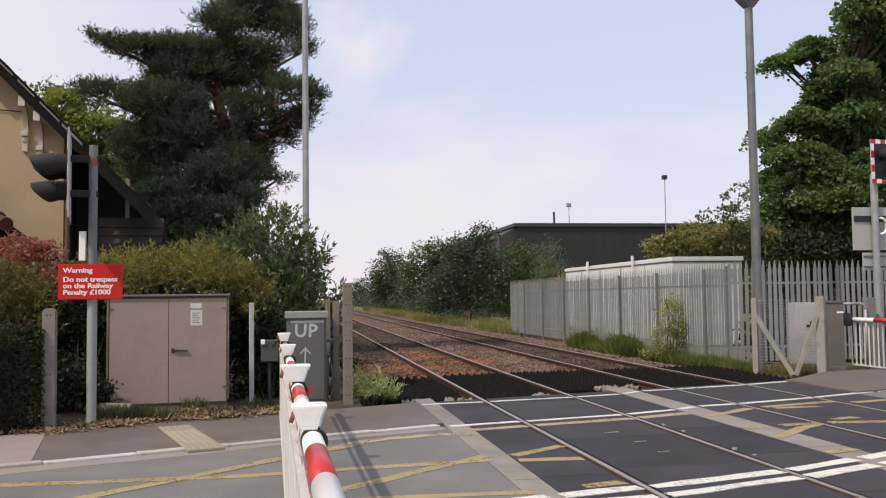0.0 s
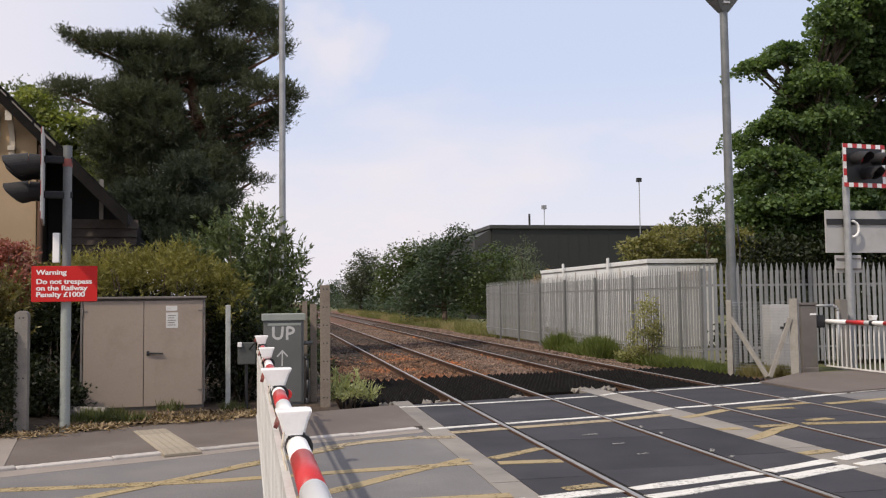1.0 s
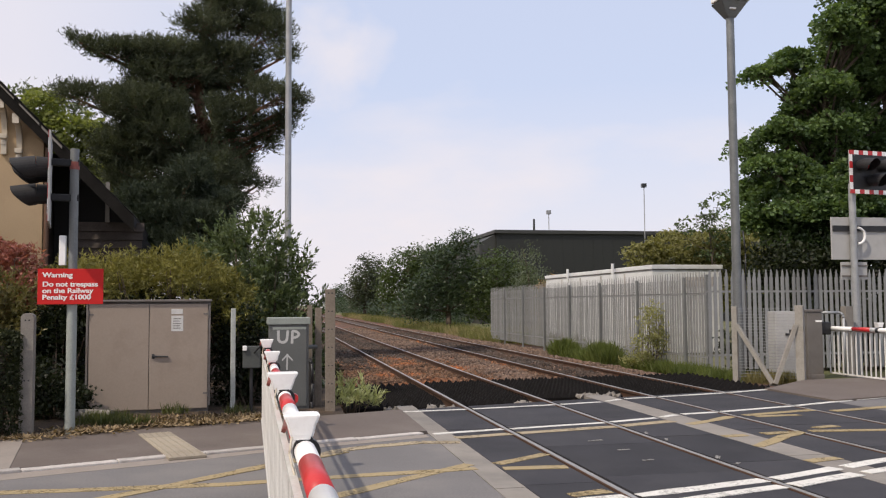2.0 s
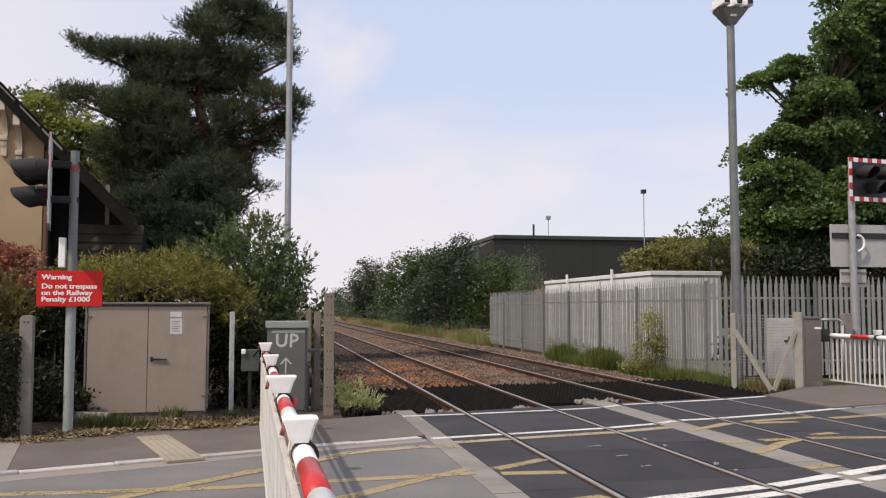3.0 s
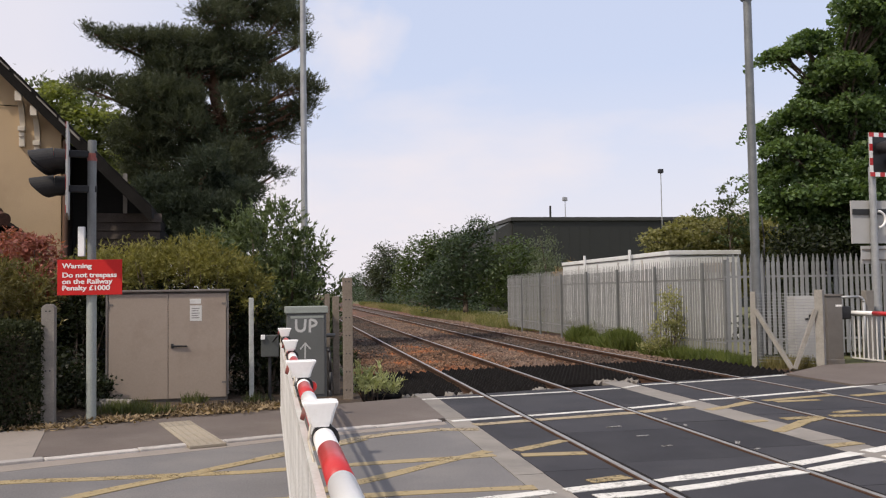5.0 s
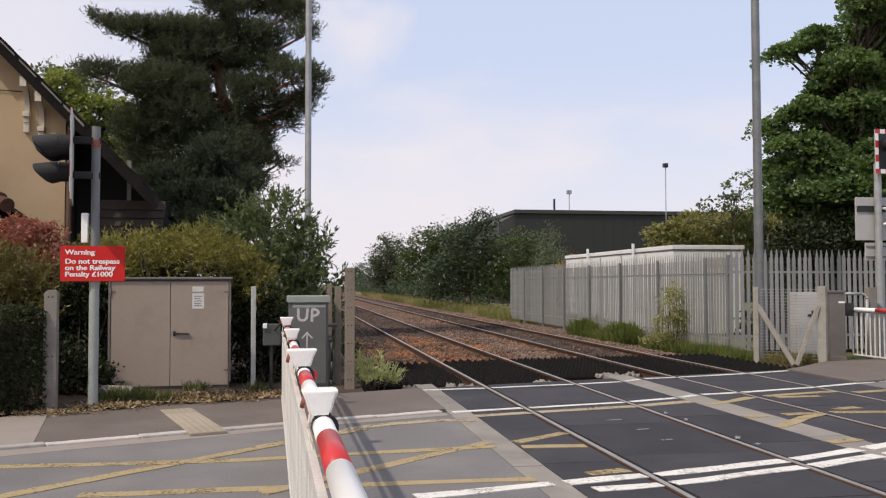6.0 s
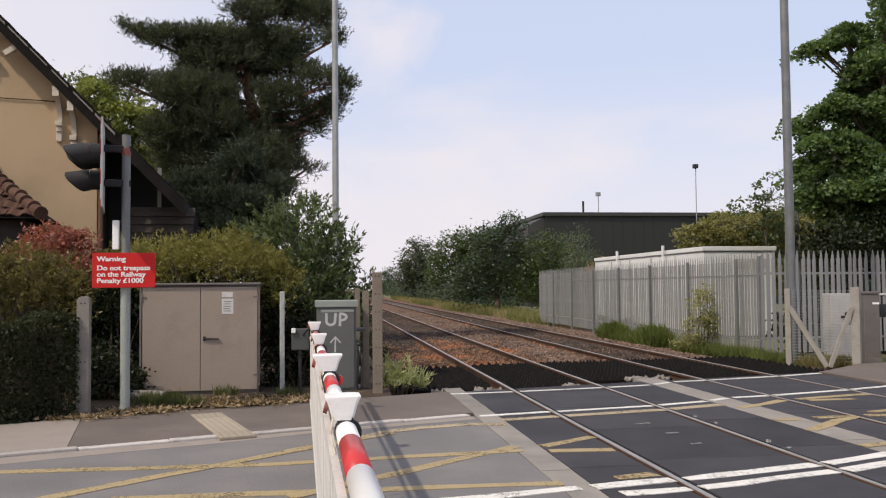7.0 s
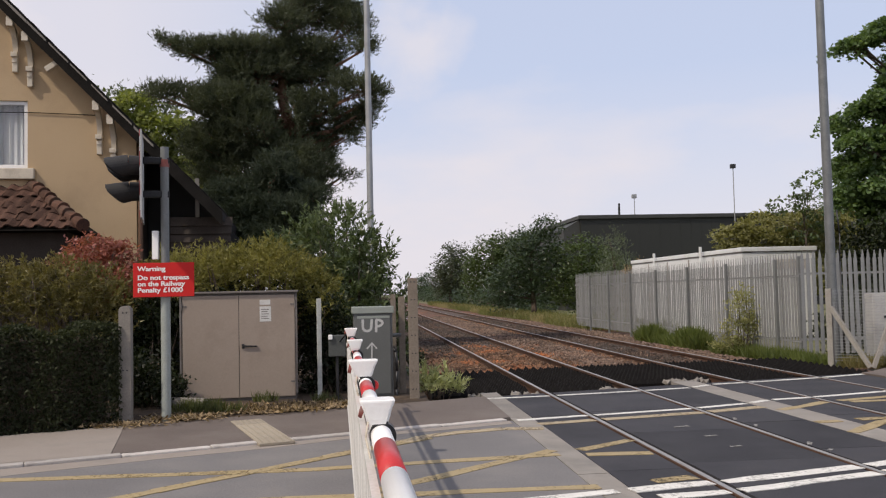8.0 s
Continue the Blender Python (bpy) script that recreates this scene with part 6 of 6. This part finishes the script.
tree("track_tree", "dense dark green tree beside the track", (9.3, 62, -0.3), ellip(62, 1.2, [(9.54, 3.9, 2.1, 2.2), (8.09, 2.29, 1.7, 1.9), (10.56, 2.67, 1.9, 2.1), (10.19, 6.0, 1.0, 0.9), (6.86, 1.7, 1.1, 1.5), (8.7, 5.0, 1.2, 1.0)]), L_DARK, 0.2, 30, 9, 0.28, 25, 0.22, group="trees beside the track")
tree("track_tree", "mid-green leafy tree in front of the warehouse", (12.2, 60, -0.3), ellip(60, 1.0, [(12.15, 3.4, 1.7, 2.1), (11.31, 1.84, 1.6, 1.6), (13.36, 3.0, 1.5, 1.8), (14.6, 1.9, 1.5, 1.6), (12.6, 1.2, 2.4, 1.4)]), L_MID, 0.2, 30, 8, 0.28, 26, 0.2, group="trees beside the track")
tree("track_tree", "grey-green willowy tree beside the track", (12.9, 54, -0.3), ellip(54, 0.7, [(12.8, 4.3, 0.75, 1.3), (12.75, 2.5, 1.3, 1.3), (13.9, 2.7, 0.9, 1.0), (12.4, 1.1, 1.4, 1.1)]), L_GREY, 0.2, 24, 8, 0.25, 27, 0.14, aspect=0.25, up=0.9, group="trees beside the track")
tree("track_tree", "mid-green tree further along the track", (11.4, 100, -0.3), ellip(100, 1.5, [(11.57, 4.66, 2.4, 3.4), (10.26, 3.38, 1.9, 2.9), (13.23, 7.0, 1.6, 1.6), (13.5, 3.5, 2.5, 3.3), (16, 4.5, 3, 4)]), L_MID, 0.3, 14, 8, 0.4, 28, 0.26, group="trees beside the track")
tree("track_tree", "distant dark tree along the track", (10.2, 130, -0.3), ellip(130, 1.5, [(10.02, 4.78, 2.2, 3.8), (11.72, 6.9, 1.8, 2.0), (8.9, 3.0, 1.25, 2.6), (12.6, 3.6, 2.2, 3.6)]), L_FAR, 0.36, 11, 8, 0.45, 29, 0.28, group="trees beside the track")
for i, (x, y, s) in enumerate(((16, 175, 1.3), (12, 215, 1.1), (-1.8, 150, 1.3), (-4.5, 110, 1.2), (-4.2, 75, 1.0), (-3.6, 50, 0.75))):
    tree("track_tree", "distant tree along the railway line", (x, y, -0.3), [(x + random.uniform(-1, 1) * s, y + random.uniform(-1, 1), z * s, 2.0 * s, 2.0 * s, 1.7 * s) for z in (1.7, 3.2, 4.3)], L_DARK if i % 2 else L_MID, 0.36, 9, 8, 0.4, 40 + i, 0.2, group="trees beside the track")

for label, side, rows in (("low scrub under the trees beside the line", 1, [(9.2 + 2.2 * (i % 3) + 0.012 * y, y) for i, y in enumerate(range(70, 250, 7))]), ("low scrub on the other side of the line", -1, [(-3.9 - 1.5 * (i % 3) - 0.004 * y, y) for i, y in enumerate(range(30, 250, 7))])):
    tree("lineside_scrub", label, (rows[0][0], rows[0][1], -0.3), [(x, y, 0.5 + 0.004 * y, 2.0, 2.6, 0.9 + 0.006 * y) for x, y in rows], L_DARK if side > 0 else L_MID, 0.3, 8, 7, 0.35, 80 + side, 0.08, trunk_top=1.0, category="scrub")
t = thing("fallen_pipe", "short length of pale weathered pipe lying on the verge", "pipe", -5.55, 13.1, 0.12, 160)
b = bmesh.new()
tube(b, (-0.4, 0, 0), (0.4, 0, 0.02), 0.075, 0.065, 14)
part("tube", b, M_CONCPOST, t, smooth=False)

# shrubs and hedges


def hedge(name, label, mat, pts, z0, z1, size, n, seed, depth=1.2, aspect=0.5, ragged=0.06, core=True, category="hedge", up=0.3, kindness=""):
    """A hedge along a line in plan: a dark inner body of stems and a coat of leaves on its faces and top."""
    rng = np.random.default_rng(seed)
    t = thing(name, label, category, pts[0][0], pts[0][1], 0.0)
    ox, oy = pts[0]
    rel = [(x - ox, y - oy) for x, y in pts]
    P = []
    b = bmesh.new()
    tot = sum((Vector(rel[i + 1]) - Vector(rel[i])).length for i in range(len(rel) - 1))
    for i in range(len(rel) - 1):
        a, c = np.array(rel[i]), np.array(rel[i + 1])
        ln = np.linalg.norm(c - a)
        d = (c - a) / ln
        nrm = np.array([-d[1], d[0]])
        k = int(n * ln / tot)
        u = rng.uniform(-0.05, 1.05, k) * ln
        face = rng.uniform(0, 1, k)
        bulge = 0.08 * np.sin(u * 4.1 + seed) + 0.06 * np.sin(u * 9.3)
        v = np.where(face < 0.5, rng.uniform(-0.05, 0.06, k) + bulge * 0.5, rng.uniform(0, depth, k))
        z = np.where(face < 0.5, rng.uniform(z0, z1, k), z1 + bulge + np.abs(rng.normal(size=k)) * ragged * 1.5 - 0.03)
        v = v + rng.normal(size=k) * ragged
        xy = a + d * u[:, None] + nrm * v[:, None]
        P.append(np.column_stack([xy, z]))
        m = Matrix(((d[0], nrm[0], 0, a[0]), (d[1], nrm[1], 0, a[1]), (0, 0, 1, 0), (0, 0, 0, 1)))
        box(b, (0, 0.12, 0.0), (ln, depth - 0.05, z1 - 0.1), 0.05, m)
    part("woody_core", b, M_BARK, t)
    P = np.concatenate(P)
    part("leaves", leaves_mesh("leaves", P, size, mat, rng, aspect, up), None, t, kind="stuff")
    return t


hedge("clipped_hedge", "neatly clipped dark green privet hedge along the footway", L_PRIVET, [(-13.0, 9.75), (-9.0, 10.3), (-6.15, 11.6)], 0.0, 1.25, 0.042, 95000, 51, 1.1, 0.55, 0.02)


def bush(name, label, base, blobs, mat, size, twigs, leaves, spread, seed, aspect=0.5, up=0.3, trunk_r=0.05, low=0.3, shoot=0.0, lift=0.8):
    rng = np.random.default_rng(seed)
    t = thing(name, label, "shrub", *base)
    rel = [(b_[0] - base[0], b_[1] - base[1], b_[2] - base[2], *b_[3:]) for b_ in blobs]
    bm = bmesh.new()
    for b_ in rel:
        for _ in range(5):
            d = rng.normal(size=3)
            d /= np.linalg.norm(d)
            e = Vector(b_[:3]) + Vector(d * np.array(b_[3:]) * 0.75)
            s = Vector((e.x * 0.3 + rng.normal() * 0.08, e.y * 0.3, -0.1))
            limb(bm, [s, s.lerp(e, 0.5) + Vector((0, 0, 0.1)), e], trunk_r * 0.5, trunk_r * 0.12, 5)
    part("woody_stem", bm, M_BARK, t, smooth=True)
    P = leafy(rng, rel, twigs, leaves, spread, low)
    ax = None
    if shoot:
        tw, out = shell_points(rng, rel, twigs, low)
        way = out * 0.6 + rng.normal(size=tw.shape) * 0.3 + np.array([0, 0, lift])
        way /= np.linalg.norm(way, axis=1, keepdims=True)
        f = rng.uniform(0, 1, (len(tw) * leaves, 1))
        P = np.repeat(tw, leaves, 0) + np.repeat(way * rng.uniform(0.5, 1.3, (len(tw), 1)), leaves, 0) * f * shoot
        ax = np.repeat(way, leaves, 0) + rng.normal(size=P.shape) * 0.5
    keep = P[:, 2] > 0.0
    P, ax = P[keep], None if ax is None else ax[keep]
    part("leaves", leaves_mesh("leaves", P, size, mat, rng, aspect, up, axis=ax, flat=0.0 if shoot else 0.5), None, t, kind="stuff")
    return t


E3 = lambda y, dy, rows, ry=None: [(x, y + (i % 3 - 1) * dy, z, rx, ry or (rx + rz) / 2, rz) for i, (x, z, rx, rz) in enumerate(rows)]
bush("golden_hedge", "overgrown golden green conifer hedge behind the cabinet", (-4.6, 15.0, 0.05), E3(14.95, 0.15, [(-5.95, 1.95, 0.5, 0.34), (-5.45, 2.02, 0.5, 0.34), (-4.95, 2.06, 0.5, 0.34), (-4.5, 2.12, 0.5, 0.4), (-4.1, 1.98, 0.42, 0.3), (-3.75, 1.75, 0.36, 0.32), (-3.58, 1.4, 0.22, 0.3)], 0.68), L_GOLD, 0.075, 460, 17, 0.09, 61, 0.2, 1.0, shoot=0.24, lift=0.35)
bush("willow_shrub", "tall loose shrub with narrow grey-green leaves", (-3.1, 16.3, 0.05), E3(16.4, 0.3, [(-3.35, 2.5, 0.7, 0.6), (-2.8, 2.15, 0.52, 0.6), (-3.85, 2.45, 0.5, 0.55), (-3.15, 1.73, 0.8, 0.6), (-2.58, 1.51, 0.4, 0.6), (-3.25, 2.95, 0.38, 0.32), (-2.5, 0.8, 0.4, 0.6), (-3.0, 0.8, 0.7, 0.6), (-4.3, 2.2, 0.5, 0.6)], 0.6), L_SHRUB, 0.095, 130, 15, 0.1, 62, 0.34, 0.2, shoot=0.32, lift=0.5)
bush("red_shrub", "red-leaved photinia shrub above the hedge", (-7.2, 15.0, 0.05), E3(14.95, 0.2, [(-7.25, 2.38, 0.46, 0.33), (-6.9, 2.28, 0.3, 0.38), (-7.68, 2.28, 0.35, 0.22), (-6.87, 1.82, 0.33, 0.44), (-9.58, 2.05, 0.33, 0.22)], 0.3), L_RED, 0.075, 420, 8, 0.06, 63, 0.45, 0.2)
bush("olive_shrub", "dull olive-green shrub behind the clipped hedge", (-7.5, 14.0, 0.05), E3(14.0, 0.15, [(-7.5, 1.87, 0.7, 0.4), (-8.05, 1.77, 0.55, 0.43), (-6.9, 1.65, 0.48, 0.48), (-8.85, 1.82, 0.64, 0.48), (-7.3, 1.3, 0.96, 0.53), (-9.6, 1.77, 0.64, 0.43)], 0.5), L_OLIVE, 0.065, 420, 12, 0.07, 64, 0.28, shoot=0.17, lift=0.5)
# the next four paint deep shade behind and beside the cabinet with near-black leaves
bush("dark_shrub", "evergreen shrub between hedge and cabinet, leaves coloured dark for the shade", (-6.0, 13.4, 0.05), E3(14.35, 0.1, [(-6.3, 0.6, 0.55, 0.6), (-6.45, 1.2, 0.5, 0.5), (-6.1, 1.3, 0.45, 0.5), (-6.7, 0.8, 0.5, 0.7)], 0.4), L_SHADED, 0.07, 420, 9, 0.07, 65, 0.5)
bush("dark_shrub", "low evergreen growth added beside the concrete post, coloured dark for the shade", (-5.95, 13.3, 0.05), E3(13.3, 0.1, [(-6.1, 0.4, 0.4, 0.42), (-5.75, 0.3, 0.25, 0.3), (-6.4, 0.5, 0.4, 0.5)], 0.35), L_SHADED, 0.06, 480, 9, 0.07, 82, 0.5)
bush("dark_shrub", "growth under the golden hedge, with the hedge's shade in its leaf colour", (-4.8, 14.9, 0.05), E3(14.85, 0.1, [(-5.7, 1.5, 0.5, 0.45), (-4.9, 1.55, 0.6, 0.4), (-4.2, 1.5, 0.5, 0.4), (-3.7, 1.0, 0.3, 0.5)], 0.5), L_SHADED, 0.07, 300, 9, 0.07, 81, 0.4)
bush("dark_shrub", "evergreen growth beside the cabinet, leaves coloured dark for the shade", (-3.55, 14.3, 0.05), E3(14.45, 0.1, [(-3.6, 0.5, 0.35, 0.6), (-3.5, 1.2, 0.35, 0.5), (-3.1, 0.6, 0.3, 0.6)], 0.3), L_SHADED, 0.07, 420, 9, 0.07, 66, 0.5)
# thicket and undergrowth whose leaf colour supplies the darkness seen between the pales
bush("dark_thicket", "thicket behind the palisade fence, leaves coloured near-black as if unlit", (13.5, 25.0, -0.3), [(x, 25.2 + 0.5 * (i % 2), z, 1.3, 0.9, 0.95) for i, (x, z) in enumerate((a, c) for a in (12.7, 14.0, 15.4, 17.0, 18.6, 20.2, 22) for c in (0.5, 1.7, 2.7))], L_SHADED, 0.16, 70, 8, 0.14, 69, 0.5)
bush("dark_shrub", "undergrowth added close behind the palisade fence, leaves coloured dark for shade", (12.5, 22.2, -0.3), [(9.7 + 1.15 * i, 22.0 + 0.35 * (i % 3), 0.5 + 0.5 * (i % 2), 0.85, 0.7, 0.9 + 0.2 * (i % 3)) for i in range(9)], L_SHADED, 0.11, 130, 8, 0.12, 70, 0.5)
bush("track_weed", "clump of pale green weeds at the foot of the post", (-1.75, 14.2, 0.0), E3(14.2, 0.1, [(-1.86, 0.16, 0.16, 0.2), (-1.65, 0.14, 0.16, 0.18), (-1.42, 0.04, 0.2, 0.08)], 0.16), L_WEED, 0.11, 460, 9, 0.05, 67, 0.18, 0.8, 0.02, shoot=0.2, lift=1.3)
bush("dark_shrub", "low dark weeds beside the ballast shoulder", (-1.9, 21.0, -0.25), E3(21.2, 0.6, [(-1.95, 0.1, 0.35, 0.35), (-2.1, 0.25, 0.3, 0.4), (-1.75, 0.0, 0.3, 0.2)], 0.8), L_SHADED, 0.09, 260, 8, 0.08, 78, 0.4)
bush("brown_bush", "tan withered bush beside the relay hut", (11.8, 46, -0.3), E3(46, 0.4, [(11.7, 2.3, 0.8, 0.8), (12.6, 2.2, 0.8, 0.9), (11.9, 1.0, 1.0, 0.9)], 0.8), L_LITTER, 0.16, 60, 9, 0.15, 79, 0.5)
bush("fence_bush", "thin yellow-green sapling against the palisade fence", (7.0, 22.4, -0.25), E3(22.4, 0.1, [(7.0, 0.95, 0.42, 0.5), (6.8, 0.4, 0.5, 0.4), (7.1, 1.35, 0.25, 0.25), (6.7, 0.05, 0.6, 0.25), (7.2, 0.6, 0.35, 0.4)], 0.3), L_SAPLING, 0.085, 130, 8, 0.08, 68, 0.45, 0.3, 0.03)


def grass(name, label, spots, mat, n, seed, height=0.22):
    """Tufts of upright blades over ellipses (x, y, rx, ry, z)."""
    rng = np.random.default_rng(seed)
    P = []
    tot = sum(s[2] * s[3] for s in spots)
    for x, y, rx, ry, z in spots:
        k = int(n * rx * ry / tot)
        a, r = rng.uniform(0, 2 * np.pi, k), np.sqrt(rng.uniform(0, 1, k))
        P.append(np.column_stack([x + rx * r * np.cos(a), y + ry * r * np.sin(a), np.full(k, z)]))
    P = np.concatenate(P)
    ax = rng.normal(size=(len(P), 3)) * 0.35
    ax[:, 2] = 1.0
    me = leaves_mesh(name, P, height, mat, rng, 0.07, axis=ax, jitter=0.5, fold=0.15)
    return tagged(new(name, me), label, "grass", kind="stuff")


grass("grass_tufts", "long green grass along the palisade fence", [(6.95, 22.6, 0.45, 1.2, -0.28), (7.05, 20.3, 0.4, 1.2, -0.26), (7.0, 18.6, 0.4, 0.7, -0.27), (6.9, 27.5, 0.4, 2.4, -0.28)], L_GRASS, 12500, 71, 0.31)
grass("grass_clumps", "two rounded clumps of tall green grass against the fence", [(6.85, 29.2, 0.42, 0.75, -0.28), (6.85, 25.6, 0.48, 0.95, -0.28), (6.85, 29.2, 0.25, 0.45, -0.12), (6.85, 25.6, 0.3, 0.6, -0.1)], L_GRASS, 9000, 77, 0.42)
grass("grass_corner", "short straw and green grass between the braced posts", [(7.3, 17.2, 0.5, 0.45, -0.1), (7.6, 16.85, 0.3, 0.25, -0.07)], L_CORNER, 2600, 76, 0.2)
grass("grass_verge", "green and straw-coloured grass on the far lineside", [(9.5, 45, 2.6, 9, -0.28), (8.6, 65, 2.2, 14, -0.28), (9.0, 95, 2.0, 18, -0.28), (9.8, 130, 2.5, 20, -0.28)], L_VERGE, 34000, 72, 0.42)
grass("grass_dry", "pale dry grass among the green lineside grass", [(8.3, 48, 1.2, 9, -0.28), (7.9, 70, 1.0, 16, -0.28), (8.2, 110, 1.2, 25, -0.28)], L_STRAW, 9000, 73, 0.42)
grass("grass_foot", "short weeds and grass at the foot of the cabinet", [(-5.2, 12.85, 0.3, 0.14, 0.05), (-4.38, 13.42, 0.2, 0.1, 0.05), (-5.35, 12.45, 0.2, 0.1, 0.05), (-3.45, 13.1, 0.2, 0.1, 0.05), (-4.9, 12.35, 0.35, 0.12, 0.05)], L_FOOTGRASS, 1300, 74, 0.14)
rng = np.random.default_rng(75)
P = np.concatenate([np.column_stack([x + rx * rng.normal(size=k) * 0.5, y + 0.3 * (rng.normal(size=k) * 0.5 * rx) + ry * rng.normal(size=k) * 0.5, z + 0.02 * rng.uniform(0, 1, k)]) for x, y, rx, ry, z, k in ((-4.3, 12.6, 0.8, 0.26, 0.052, 4200), (-5.3, 11.98, 0.5, 0.18, 0.052, 900), (-5.95, 11.55, 0.6, 0.1, 0.045, 450), (-3.45, 12.85, 0.5, 0.22, 0.052, 1800))])
way = rng.normal(size=(len(P), 3)) * np.array([1, 1, 0.3])
tagged(new("leaf_litter", leaves_mesh("leaf_litter", P, 0.065, L_LITTER, rng, 0.4, axis=way, jitter=0.6, flat=1.2)), "dry brown leaf litter and dead grass on the verge", "litter", kind="stuff")



# ---------- pieces of the setting ----------
# crossing panels between and beside the rails
BAYS = ((-0.76, -0.075, M_PANEL), (0.075, 1.43, M_PANEL), (1.58, 2.385, M_PANEL), (2.395, 2.82, M_STRIP), (2.83, 3.445, M_PANEL), (3.595, 4.95, M_PANEL), (5.1, 5.97, M_PANEL), (-1.05, -0.77, M_STRIP))
for x0, x1, mat in BAYS:
    y = DECK_NEAR(x0) + 0.05
    step = 1.8 if mat is M_PANEL else 3.6
    far = DECK_FAR(x0) if mat is M_PANEL else DECK_FAR(x0) + 0.5
    if x0 > 4.9:
        far = DECK_FAR(x0)
    while y < far - 0.1:
        e = min(y + step - 0.012, far)
        sk = lambda x: 0.235 * (x - x0) if e == far else 0.0
        b = bmesh.new()
        prism(b, [(x0, y), (x1, y), (x1, e + sk(x1)), (x0, e)], -0.06, random.uniform(-0.003, 0.0005))
        part("crossing_panel", b, mat, deck)
        y += step
# kerb stones along the far edge of the road
kerb = tagged(thing("kerb", "weathered pale concrete kerb along the footway", "kerb", 0, 0, 0), kind="structure")
b = bmesh.new()
box(b, (-0.455, 0.0, -0.2), (0.455, 0.14, 0.027), 0.012)
ME_KERB = mesh_of("kerb_stone", b, M_KERB)
x = -1.55
while x > -22:
    a = math.degrees(math.atan2(kerb_y(x + 0.2) - kerb_y(x - 0.2), 0.4))
    o = new("kerb_stone", ME_KERB)
    o.parent = kerb
    o.matrix_basis = pose(x, kerb_y(x), random.uniform(-0.006, 0.006), 0, 0, a + random.uniform(-0.4, 0.4))
    x -= 0.915 * math.cos(radians(a))
# tactile slabs
tact = thing("tactile_paving", "strip of buff tactile paving slabs across the footway", "paving", -4.25, 10.72, 0.022, 17, kind="structure")
b = bmesh.new()
box(b, (-0.196, -0.196, -0.02), (0.196, 0.196, 0.012), 0.006)
for i in range(5):
    for j in range(5):
        bmesh.ops.create_cone(b, cap_ends=True, segments=6, radius1=0.018, radius2=0.011, depth=0.008, matrix=Matrix.Translation((-0.156 + i * 0.078, -0.156 + j * 0.078, 0.015)))
ME_TACT = mesh_of("tactile_slab", b, M_TACTILE)
for j in range(5):
    for i in range(1):
        o = new("tactile_slab", ME_TACT)
        o.parent = tact
        o.matrix_basis = pose(0.1 - (j - 2) * 0.13 * 0 + i * 0.4, (j - 2) * 0.4, random.uniform(-0.003, 0.003))
